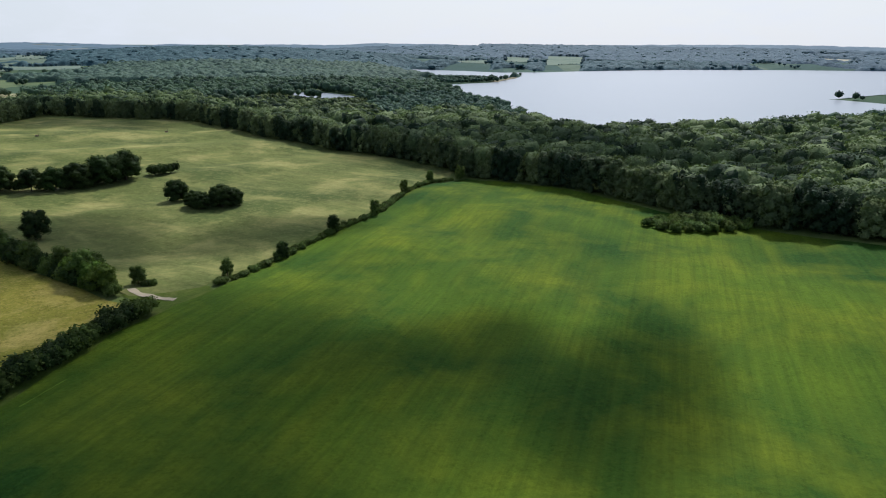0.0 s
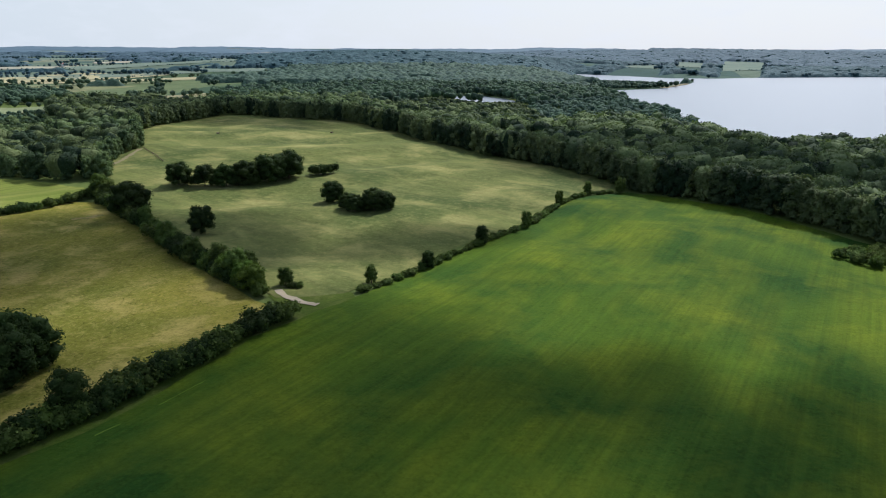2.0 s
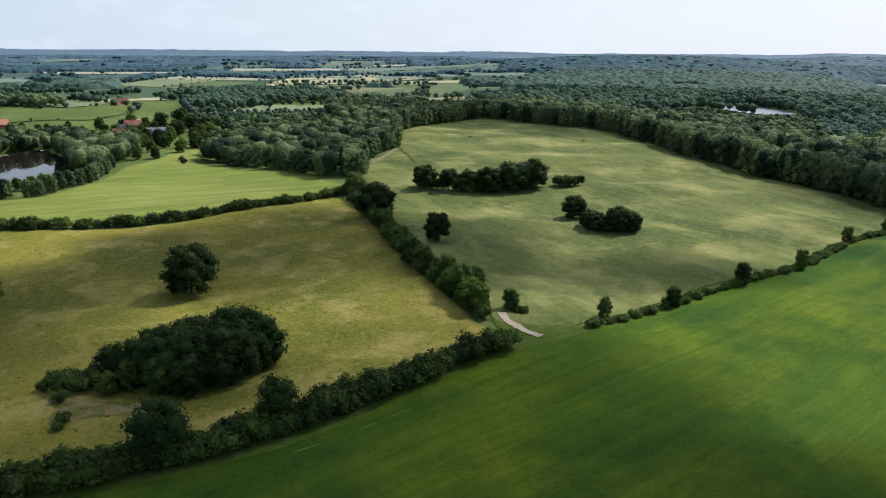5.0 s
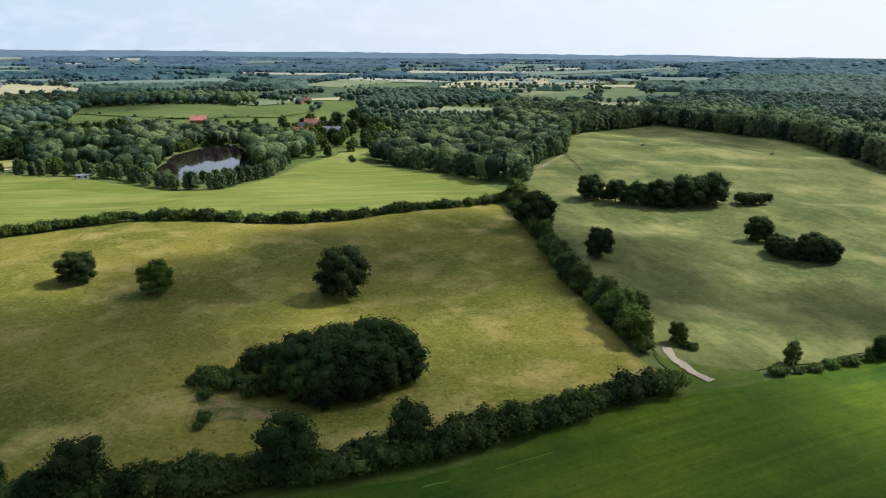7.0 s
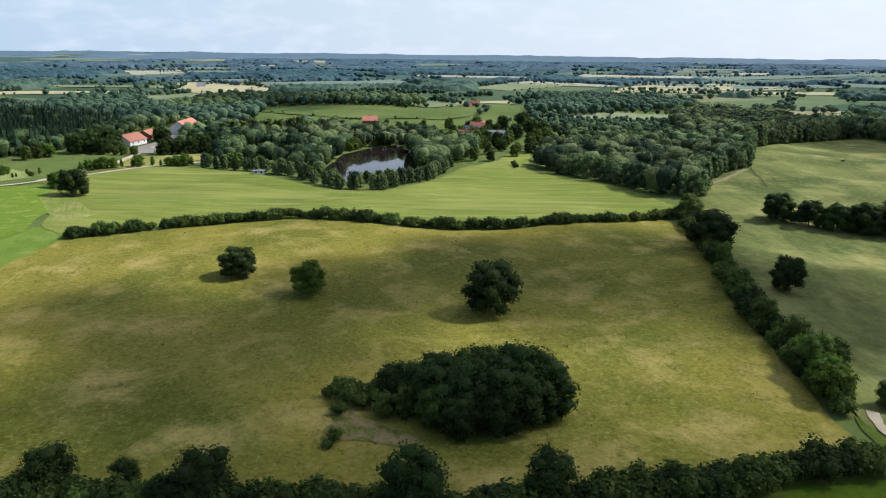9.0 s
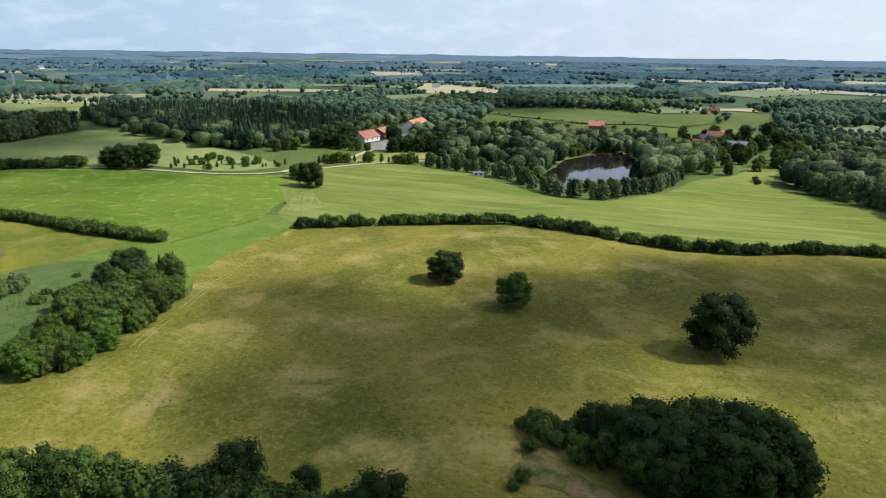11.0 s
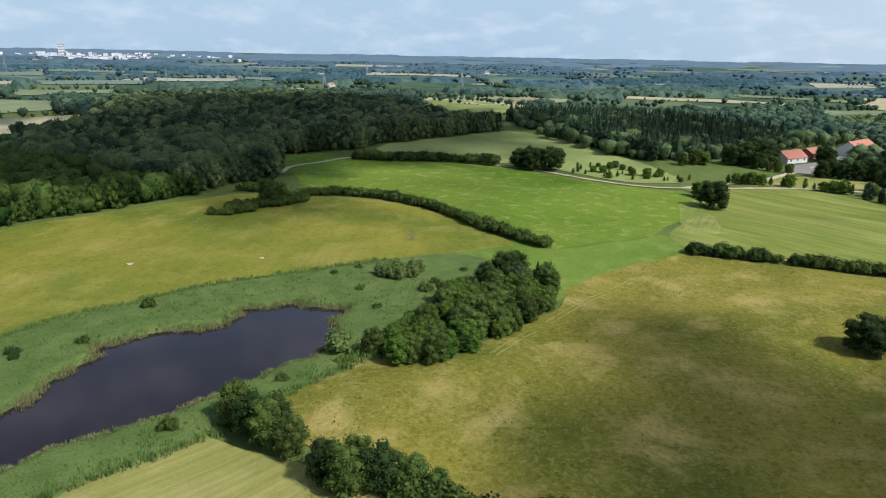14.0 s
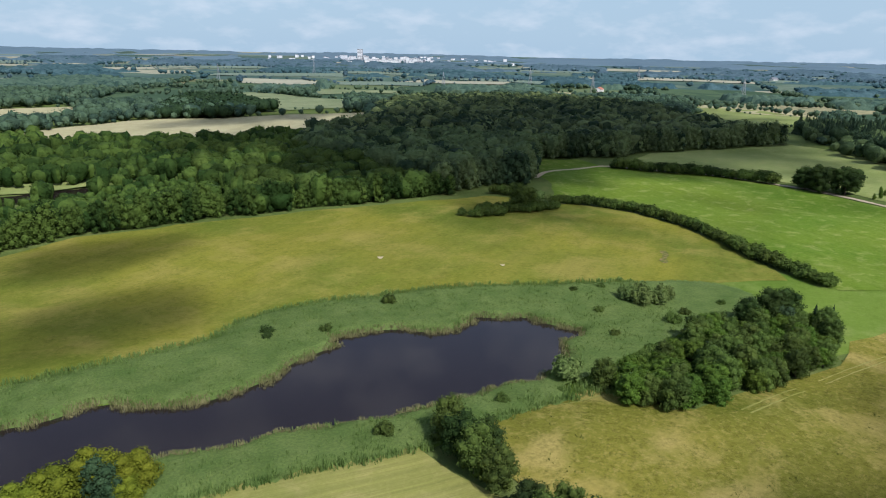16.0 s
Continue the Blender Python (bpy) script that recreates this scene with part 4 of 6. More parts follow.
def crown_arrays(seed, kind, height, width, leaves, leaf_size, core=ICO2):
    rng = np.random.default_rng(seed)
    vs, fs, n = [], [], 0
    lobes = lobes_of(rng, kind, height, width)
    area = np.array([q[3] * (q[3] + q[4]) for q in lobes])
    share = np.maximum(8, (leaves * area / area.sum()).astype(int))
    for (x, y, z, a, b), k in zip(lobes, share):
        v = core[0] * np.array([a, a, b]) * 0.72
        v = v * (1 + rng.normal(0, 0.16, (len(v), 1))) + np.array([x, y, z])
        v[:, 2] = np.maximum(v[:, 2], height * 0.04)
        vs.append(v)
        fs += [tuple(q) for q in (core[1] + n).tolist()]
        n += len(v)
        d = rng.normal(0, 1, (k, 3))
        d[:, 2] = np.where(d[:, 2] < 0, d[:, 2] * 0.6, d[:, 2])
        d /= np.linalg.norm(d, axis=1)[:, None]
        c = d * np.array([a, a, b]) * rng.uniform(0.74, 1.09, (k, 1)) + np.array([x, y, z])
        c[:, 2] = np.maximum(c[:, 2], height * 0.05)
        out = c - np.array([0, 0, height * 0.42])
        out /= np.linalg.norm(out, axis=1)[:, None] + 1e-6
        lv, lf = leaf_cards(rng, c, 0.42 * d + 0.36 * out + np.array([0, 0, 0.5]), leaf_size)
        vs.append(lv)
        fs += [tuple(q) for q in (lf + n).tolist()]
        n += len(lv)
    return np.concatenate(vs), fs


def conifer_arrays(seed, height, width, tiers=11, per=16):
    rng = np.random.default_rng(seed)
    vs, fs, n = [], [], 0
    for t in range(tiers):
        s = t / (tiers - 1)
        z, r = height * (0.10 + 0.86 * s), width / 2 * (1 - s) ** 0.8 + 0.15
        k = max(5, int(per * (1 - 0.6 * s)))
        for i in range(k):
            a = i * 2 * math.pi / k + rng.uniform(-0.25, 0.25) + t
            q = r * rng.uniform(0.8, 1.15)
            side = q * 0.30 + 0.12
            dx, dy = math.cos(a), math.sin(a)
            drop = q * rng.uniform(0.25, 0.5)
            top = height / tiers * 1.15
            vs.append([(0, 0, z + top), (dx * q * 0.6 - dy * side, dy * q * 0.6 + dx * side, z - drop * 0.4), (dx * q, dy * q, z - drop),
                       (dx * q * 0.6 + dy * side, dy * q * 0.6 - dx * side, z - drop * 0.4)])
            fs.append((n, n + 1, n + 2, n + 3))
            n += 4
    return np.concatenate([np.array(v) for v in vs]), fs


def trunk_mesh(seed, height, radius, limbs):
    """A tapered, slightly bent trunk with a flared foot, and limbs that reach into the crown."""
    rnd = random.Random(seed)
    bm = bmesh.new()

    def tube(points, radii, sides):
        rings = []
        for (p, r) in zip(points, radii):
            rings.append([bm.verts.new((p[0] + r * math.cos(2 * math.pi * i / sides), p[1] + r * math.sin(2 * math.pi * i / sides), p[2])) for i in range(sides)])
        for a, b in zip(rings, rings[1:]):
            for i in range(sides):
                bm.faces.new((a[i], a[(i + 1) % sides], b[(i + 1) % sides], b[i]))
        bm.faces.new(rings[-1])
        bm.faces.new(list(reversed(rings[0])))

    bend = (rnd.uniform(-0.04, 0.04) * height, rnd.uniform(-0.04, 0.04) * height)
    lev = [0, 0.05, 0.2, 0.45, 0.75]
    tube([(bend[0] * s * s, bend[1] * s * s, height * s - (0.4 if s == 0 else 0)) for s in lev], [radius * q for q in (1.6, 1.15, 1.0, 0.72, 0.25)], 8)
    for i in range(limbs):
        a, s = i * 2.4 + rnd.uniform(0, 0.8), rnd.uniform(0.22, 0.5)
        ln = height * rnd.uniform(0.22, 0.34)
        x0, y0, z0 = bend[0] * s * s, bend[1] * s * s, height * s
        tube([(x0, y0, z0), (x0 + ln * 0.5 * math.cos(a), y0 + ln * 0.5 * math.sin(a), z0 + ln * 0.35), (x0 + ln * math.cos(a), y0 + ln * math.sin(a), z0 + ln * 0.85)],
             [radius * 0.42, radius * 0.28, radius * 0.1], 5)
    me = bpy.data.meshes.new("trunk")
    bm.to_mesh(me)
    bm.free()
    me.materials.append(M_BARK)
    return me


def part_of(parent, name, me, label=""):
    ob = new(name, me)
    ob.parent = parent
    return tagged(ob, label) if label else ob


def crown_mesh(arrays, material):
    me = mesh_of("crown", arrays[0].tolist(), arrays[1], material)
    me.polygons.foreach_set("use_smooth", [len(f) == 3 for f in arrays[1]])
    return me


LIB = {}


def model(key, seed, kind, height, width, leaves, leaf_size, material, limbs=5, conifer=False):
    """The meshes of one kind of tree, shared by all its copies."""
    arr = conifer_arrays(seed, height, width) if conifer else crown_arrays(seed, kind, height, width, leaves, leaf_size, ICO2 if kind == "oak" else ICO1)
    tr = trunk_mesh(seed, height * 0.9, 0.016 * height + 0.12, limbs) if kind != "shrub" else None
    LIB[key] = (tr, crown_mesh(arr, material), height, width)


for s in range(3):
    model("oak%d" % s, 10 + s, "oak", 16, 18, 3600, 0.37, M_OAK, 7)
    model("broad%d" % s, 20 + s, "round", 13, 11, 3000, 0.27, M_LEAF, 5)
    model("dark%d" % s, 80 + s, "round", 13, 12, 3000, 0.28, M_OAK, 5)
    model("tall%d" % s, 40 + s, "tall", 14, 6, 1200, 0.34, M_LEAF, 3)
    model("shrub%d" % s, 50 + s, "shrub", 4, 5, 800, 0.22, M_LEAF)
    model("dshrub%d" % s, 60 + s, "shrub", 4, 5, 800, 0.22, M_OAK)
for s in range(2):
    model("park%d" % s, 90 + s, "round", 13, 11, 1600, 0.32, M_LEAF, 3)
model("bright0", 71, "round", 9, 9, 1900, 0.29, M_BRIGHT, 4)
model("bright1", 72, "oak", 12, 12, 2600, 0.32, M_BRIGHT, 5)
model("pine0", 78, "round", 9, 7.5, 2400, 0.22, M_PINE, 4)
model("gold0", 79, "round", 8, 10, 4200, 0.21, M_GOLD, 4)
model("young0", 73, "tall", 7, 3.6, 420, 0.32, M_BRIGHT, 3)
model("willow0", 74, "shrub", 5, 6, 900, 0.26, M_WILLOW)
model("conifer0", 75, "", 15, 6.0, 0, 0, M_CONIFER, 0, True)
model("conifer2", 77, "", 19, 10.5, 0, 0, M_CONIFER, 0, True)
model("conifer1", 76, "", 19, 7.0, 0, 0, M_CONIFER, 0, True)

_rnd = random.Random(5)


def tree(key, x, y, size=1.0, name="tree", label="", category="tree", group="", wide=1.0, sink=0.0):
    """One tree or bush on the ground, turned and scaled a little by chance."""
    tr, crown, h, w = LIB[key]
    e = new(name)
    e.empty_display_size = 0.5
    e.location = (x, y, land1(x, y) - sink)
    e.rotation_euler = (0, 0, _rnd.uniform(0, 6.28))
    e.scale = (size * wide, size * wide, size)
    if tr:
        part_of(e, "trunk", tr)
    part_of(e, "crown" if tr else "foliage", crown)
    return tagged(e, label, category, group)


def along(line, step, jitter=0.0):
    """Points at even steps along a line of points."""
    out, left = [], 0.0
    for (ax, ay), (bx, by) in zip(line, line[1:]):
        d = math.hypot(bx - ax, by - ay)
        s = left
        while s < d:
            out.append((ax + (bx - ax) * s / d + _rnd.uniform(-jitter, jitter), ay + (by - ay) * s / d + _rnd.uniform(-jitter, jitter)))
            s += step * _rnd.uniform(0.85, 1.15)
        left = s - d
    return out


def hedge(line, keys, step, low, high, label, jitter=0.6, gap=None, name="hedge"):
    """A hedge: one thing, whose shrubs are its parts."""
    x0, y0 = line[0]
    e = new(name)
    e.location = (x0, y0, land1(x0, y0))
    pts = along(line, step, jitter)
    for i, (x, y) in enumerate(pts):
        if gap and gap(i, x, y):
            continue
        key = _rnd.choice(keys)
        s = _rnd.uniform(low, high) / LIB[key][2]
        ob = part_of(e, "shrub", LIB[key][1])
        ob.location = (x - x0, y - y0, land1(x, y) - land1(x0, y0) - 0.3)
        ob.rotation_euler = (0, 0, _rnd.uniform(0, 6.28))
        wd = s * _rnd.uniform(0.95, 1.3)
        ob.scale = (wd, wd, s)
    return tagged(e, label, "hedge", "field hedges")

# ---- hedges and trees of the fields ----
DARK, MID = ["dshrub0", "dshrub1", "dshrub2"], ["shrub0", "shrub1", "shrub2"]
hedge(HEDGE_NEAR[:-1], DARK + MID, 2.6, 4.8, 6.8, "dense dark green field hedge beside the green crop")
for x, y, k, s in ((-106.5, 97, "dark0", 0.95), (-123, 69, "dark1", 0.85), (-98.5, 117, "dark2", 0.82), (-138.1, 47.7, "dark0", 0.75), (-133.5, 58.5, "dark1", 0.48), (-150.5, -16.9, "broad1", 0.72), (-147.6, -11.3, "dark1", 0.72), (-145.7, -6.6, "broad0", 0.74), (-149.4, -7.4, "dark2", 0.66), (-144.6, -0.9, "broad2", 0.62), (-140.7, 8.6, "dark0", 0.62), (-138.8, 13.3, "broad1", 0.72), (-141.5, 18.1, "dark1", 0.7), (-142.4, 22.9, "broad2", 0.62), (-144.5, 12.5, "broad0", 0.6),
                   (-142.4, 27.7, "broad0", 0.5)):
    tree(k, x, y, s, "tree", "dark green hedge tree in a dense field hedge", group="hedge trees")
hedge(TREE_ROW, MID, 2.4, 1.8, 3.2, "low straggling hedge along the crop edge", 0.8)
for x, y, s in ((-67.9, 209.5, 0.62), (-54.8, 229.3, 0.62), (-41.8, 258.1, 0.70), (-28.9, 288.6, 0.70), (-18.9, 331.1, 0.66), (-7, 360, 0.66), (9, 374, 0.8), (19, 387, 0.9)):
    tree(_rnd.choice(["broad0", "broad1", "dark2"]), x, y, s * 0.82, "tree", "small upright tree in a low hedge", group="trees in the crop hedge", wide=0.85)
hedge(HEDGEROW, DARK + MID, 3.2, 4.5, 7.5, "overgrown hedgerow between two pastures", 1.5)
tree("oak0", -189.7, 260.4, 1.02, "oak_tree", "broad dark oak at the head of a hedgerow", group="hedgerow trees")
tree("oak1", -146.8, 243, 0.74, "oak_tree", "open-crowned dark oak beside a hedgerow", group="hedgerow trees", wide=0.8)
for x, y, k, s in ((-171.8, 244.5, "broad1", 0.7), (-149.8, 225.1, "broad0", 0.75), (-130.9, 212.3, "broad2", 0.7), (-116.9, 205.4, "broad1", 0.75), (-106, 195.5, "broad0", 0.85), (-102, 192.5, "bright1", 0.72), (-97, 188.5, "bright0", 1.0), (-111, 198.5, "bright0", 0.85),
                   (-111.9, 206.4, "conifer0", 0.5), (-106.9, 205.4, "broad2", 0.6), (-90.9, 197.5, "broad1", 0.5), (-235, 300, "broad2", 0.9), (-227, 294, "broad1", 0.8)):
    tree(k, x, y, s, "tree", "leafy tree grown up in a hedgerow", group="hedgerow trees")
hedge([(-88.5, 196), (-85.5, 197.5)], MID, 2.0, 1.8, 2.8, "low bushes at the field gate")
tree("oak1", -175.7, 156, 1.0, "oak_tree", "solitary broad oak in the dry pasture", group="pasture oaks", wide=0.92)
tree("oak0", -237.5, 101.7, 0.64, "oak_tree", "dense round dark oak in the dry pasture", group="pasture oaks", wide=1.12)
tree("bright1", -214, 116.5, 0.92, "oak_tree", "lighter green round tree in the dry pasture", group="pasture oaks", wide=1.0)
for x, y, k, s in ((-130.4, 117.5, "oak0", 0.86), (-123.1, 125.9, "oak1", 0.88), (-136.6, 115, "oak2", 0.7), (-124, 134, "oak2", 0.8), (-128.2, 132.6, "dark0", 1.2), (-135.3, 125.4, "dark1", 1.0), (-141.6, 110, "dark2", 0.7),
                   (-121.5, 122.5, "dark1", 0.75), (-128.5, 112.5, "broad2", 0.7), (-131, 139, "dark2", 0.85), (-126.5, 138.5, "dark0", 0.8), (-137.2, 132.4, "dark1", 0.85), (-134.5, 109.4, "broad0", 0.55), (-125.2, 119.9, "dark0", 0.9), (-132.4, 122.4, "dark1", 1.0), (-125.1, 131.9, "dark2", 1.05), (-133.2, 136.5, "dark0", 0.8), (-139.5, 119.2, "dark2", 0.85), (-123.3, 114.9, "dark0", 0.7)):
    tree(k, x, y, s, "tree", "dense dark tree in a round pasture copse", group="pasture copse")
for x, y, s in ((-146.8, 103.7, 1.1), (-141.7, 103.1, 1.0), (-148.8, 98.8, 0.8), (-135.8, 105, 1.0), (-131.9, 93.3, 0.7), (-129.9, 91.3, 0.5), (-144.8, 100.7, 1.2), (-140.8, 98, 0.8), (-150.7, 101.7, 0.9), (-138.7, 107, 1.3), (-143.6, 108, 1.4)):
    tree("shrub1", x, y, s, "bush", "thorn bush at the edge of a copse", "bush", "copse bushes")
for x, y, s in ((-132, 114, 1.15), (-145.5, 105.5, 0.7), (-137.5, 110.5, 0.6)):
    tree("willow0", x, y, s, "bush", "pale grey-green bush on the edge of a dark copse", "bush", "copse bushes")
for x, y, k, s in ((-209, 324, "oak0", 0.8), (-196, 327, "oak1", 0.76), (-187, 332, "oak2", 0.76), (-179, 338, "oak0", 0.86), (-170, 347, "oak1", 1.0), (-164, 357, "oak2", 1.02), (-167, 364, "dark0", 1.1), (-175, 350, "oak2", 0.85), (-183, 339, "dark1", 0.8)):
    tree(k, x, y, s, "oak_tree", "dark oak in a clump on the pasture", group="pasture clump")
for x, y in ((-155, 369), (-150, 371), (-146, 374), (-152, 366), (-148, 368), (-202, 325), (-190, 329), (-183, 333), (-175, 340), (-167, 350)):
    tree("dshrub0", x, y, 1.6, "bush", "tall dark bush beside the oak clump", "bush", "clump bushes")
for x, y, k, s in ((-95.6, 295.6, "oak1", 0.68), (-103.6, 292.7, "oak2", 0.5), (-120.5, 310.4, "oak0", 0.66), (-110.6, 298.6, "dshrub1", 1.2), (-102.6, 294.7, "dshrub0", 1.7), (-95.6, 297.6, "dshrub2", 1.6), (-99.6, 301.5, "oak2", 0.5), (-107.6, 296.6, "oak0", 0.5), (-91.6, 298.6, "oak0", 0.55)):
    tree(k, x, y, s, "oak_tree", "dark oak in a small clump on the pasture", group="small pasture clump")
hedge(HEDGE_CREST, MID + DARK, 3.0, 3.6, 6.0, "bushy hedge along the crest of the dry pasture", 0.8, gap=lambda i, x, y: i % 17 == 11)
hedge(HEDGE_BEND, MID, 3.2, 4.5, 6.0, "dense rounded hedge curving along the green crop", 0.8)
for x, y, k, s in ((-316, -127, "broad1", 1.0), (-320, -124, "broad2", 0.85)):
    tree(k, x, y, s, "tree", "round dark tree in a bush island", group="meadow island")
for i in range(44):
    a = i / 44
    e = 8.5 * math.sin(math.pi * (0.12 + 0.8 * a))
    tree(_rnd.choice(MID), -289 - 44 * a + _rnd.uniform(-2, 2), -133 + 15 * a + _rnd.uniform(-e, e), _rnd.uniform(0.85, 1.25), "bush", "low spreading bush in a meadow island", "bush", "meadow island")
for x, y, k, s in ((-464, -42, "oak0", 0.95), (-467, -31, "oak1", 0.98), (-466, -50, "oak2", 0.8)):
    tree(k, x, y, s, "tree", "large round tree beside the pale track", group="track trees")
hedge([(-455, -157), (-463, -127), (-467, -94), (-469, -63)], MID + DARK, 4.0, 6.0, 8.5, "tall hedge along the pale track", 1.0)
hedge([(-345, -131), (-344, -146), (-338, -161)], ["willow0", "shrub0"], 3.5, 4.0, 6.0, "pale willow scrub between meadow and wood", 1.2)
tree("oak2", -404, 62, 0.9, "oak_tree", "lone round tree where two fields meet", group="field corner trees")
tree("bright1", -428, 55, 0.75, "tree", "light green tree by the field corner", group="field corner trees")
tree("bright0", -434, 63, 0.9, "tree", "light green tree by the field corner", group="field corner trees")
for i in range(34):
    r_, c_ = i % 12, i // 12
    tree(_rnd.choice(["young0", "young0", "bright0"]), -470.5 - 11.7 * c_ + _rnd.uniform(-4, 4), -20 + 5.9 * r_ + _rnd.uniform(-3, 3), _rnd.uniform(0.35, 0.62), "young_tree", "small young orchard tree on grass", group="orchard", wide=1.1)
for i in range(16):
    tree(_rnd.choice(["young0", "bright0"]), -478 + 0.65 * i, 67 + 4.8 * i + _rnd.uniform(-1.5, 1.5), _rnd.uniform(0.55, 0.9), "young_tree", "small tree in a row before the farm meadow", group="farm row")
for x, y, k, s in ((-258.6, 18, "conifer2", 0.46), (-260, 13.6, "conifer2", 0.40), (-255, 8, "pine0", 0.8), (-256.3, 4.2, "dark1", 0.85), (-260.1, 6.2, "dark2", 0.8), (-250.6, -0.6, "dark0", 0.65)):
    tree(k, x, y, s, "conifer_tree", "dark conifer at the end of a copse", group="marsh copse")
COPSE = [(-187.3, -10.8), (-204.3, -6.8), (-234.6, -6.4), (-259.1, 3.3), (-261, 17.6), (-240.1, 24), (-213.6, 18.5), (-189, 11.6), (-184.4, -1.3)]
for gx in range(22):
    for gy in range(9):
        x, y = -263 + gx * 3.9 + _rnd.uniform(-1.6, 1.6), -8 + gy * 4.0 + _rnd.uniform(-1.6, 1.6)
        if not bool(inside(COPSE, np.array([x]), np.array([y]))[0]):
            continue
        tree(_rnd.choice(["park0", "park1", "broad1", "bright0", "bright0", "bright1"]), x, y, _rnd.uniform(0.46, 0.66), "tree", "leafy tree in a dense copse by the marsh", group="marsh copse")
for x, y, s, k in ((-186.4, -15.5, 1.0, "willow0"), (-241.3, -30.9, 0.85, "willow0"), (-241.3, -26.2, 0.95, "willow0"), (-246, -23.3, 0.85, "willow0"), (-250.7, -24.2, 0.85, "willow0"), (-246.9, -29.9, 0.9, "willow0"), (-244.1, -14.8, 0.6, "shrub0"), (-235.5, -14, 0.8, "shrub1"),
                   (-259.2, -10.9, 0.5, "shrub2"), (-228.1, -32, 0.55, "shrub0"), (-244.2, -41.3, 0.5, "shrub1"), (-236.7, -46.1, 0.5, "shrub2"), (-191.7, -78, 0.75, "shrub0"), (-166.2, -73.7, 0.6, "shrub1"),
                   (-154.9, -82.4, 0.6, "dshrub0"), (-152.9, -79.6, 0.5, "dshrub1"), (-168.5, -18.6, 0.55, "shrub2"), (-143, -26.5, 0.7, "shrub0"), (-216.6, -20.8, 0.5, "shrub1")):
    tree(k, x, y, 1.3 * s, "bush", "rounded bush standing in the reed bed", "bush", "reed bed bushes")
for x, y, k, s in ((-99.5, -47, "gold0", 0.98), (-93.2, -46.5, "gold0", 0.95), (-104.5, -43.6, "gold0", 0.85), (-99.2, -43.4, "pine0", 0.9), (-99.8, -40.6, "pine0", 0.62), (-88.9, -47.4, "gold0", 0.8), (-101.3, -40.6, "gold0", 0.65), (-94.7, -48.3, "gold0", 0.7)):
    tree(k, x, y, s, "tree", "yellow-green waterside tree by the pond", group="pond trees")
for i in range(42):
    a, d = i * 2.4, math.sqrt((i + 0.5) / 42)
    x, y = 102 + 22 * d * math.cos(a), 272 + 10 * d * math.sin(a)
    tree(_rnd.choice(["willow0", "shrub0", "shrub2"]), x, y, _rnd.uniform(0.85, 1.2), "bush", "grey-green bush in a thicket on the crop edge", "bush", "crop thicket")

# ---- woods ----
NE_WOOD = [(-383, 679), (-285, 662), (-208, 617), (-158, 559), (-116, 512), (-54, 468), (7, 404), (16, 385), (57, 360), (79, 338), (98.8, 306.6), (130.1, 275.4), (155.3, 259.6), (172.7, 245.9),
           (252, 190), (354, 60), (527, 121), (567, 424), (430, 642), (300, 582), (220, 546), (160, 518), (104, 506), (78, 512), (84, 593), (40, 658), (10, 680), (-50, 602), (-109, 582), (-158, 602), (-212, 678), (-294, 841), (-410, 830), (-470, 743)]
W_WOOD = [(-352, -176), (-364, -162), (-399, -178), (-448, -214), (-472, -196), (-492, -176), (-527, -177),
          (-575, -152), (-615, -124), (-722, -222), (-828, -309), (-930, -428), (-909, -584), (-724, -624), (-600, -530), (-528, -466), (-470, -408), (-400, -395), (-340, -330), (-322, -250), (-318, -190)]
W_YOUNG = [(-11.5, -196.8), (-88, -198.1), (-128, -202), (-154.8, -208.3), (-193, -207), (-234, -198), (-270, -186), (-303, -177), (-322, -174), (-318, -190), (-322, -250), (-340, -330), (-400, -395), (-335, -398), (-280, -436),
           (-232, -500), (-195, -520), (-110, -430), (-20, -330)]
NW_WOOD = [(-309, 431), (-298, 381), (-262, 336), (-276, 320), (-325, 323), (-356, 318), (-378, 320), (-434, 372), (-464, 423), (-559, 461), (-512, 531), (-462, 628), (-422, 705), (-396, 609), (-383, 522), (-370, 512)]
PARK = [(-460, 136), (-435, 157), (-410, 175), (-371, 182), (-348, 201), (-363, 235), (-404, 275), (-434, 314), (-492, 339), (-585, 305), (-640, 236), (-623, 168), (-575, 163), (-509, 158)]
CONIFERS = [(-662, -101), (-629, -67), (-570, -21), (-529, 22), (-560, 58), (-619, 91), (-696, 111), (-787, 46), (-830, -66), (-745, -143)]
FARM_BELT = [(-579, 63), (-543, 76), (-575, 134), (-584, 166), (-623, 168), (-681, 197), (-736, 159), (-676, 97)]
PARK_FRONT = [(-469, 119), (-432, 147), (-374, 167), (-326, 196), (-366, 258), (-394, 257), (-384, 235), (-390, 201), (-417, 182), (-461, 167)]
PARK_LAWN = [(-470, 162), (-509, 172), (-528, 196), (-470, 196)]
FARM_YARD = [(-553, 86), (-546, 129), (-623, 149), (-672, 197), (-709, 168), (-640, 110), (-591, 91)]
VILLAGE = [(-415, 330), (-472, 324), (-605, 362), (-607, 421), (-550, 437), (-473, 418), (-434, 366)]
WOOD_GLADE = [(-85, -276), (-140, -276), (-194, -277), (-212, -298), (-208, -313), (-160, -316), (-85, -322)]
W_LOW = [(-60, -222), (-130, -222), (-196, -224), (-236, -240), (-232, -290), (-216, -298), (-196, -274), (-85, -272)]
VALLEY_BELT = [(-850, 150), (-815, 227), (-830, 255), (-912, 286), (-866, 420), (-802, 446), (-840, 486), (-905, 470), (-985, 410), (-1004, 247)]


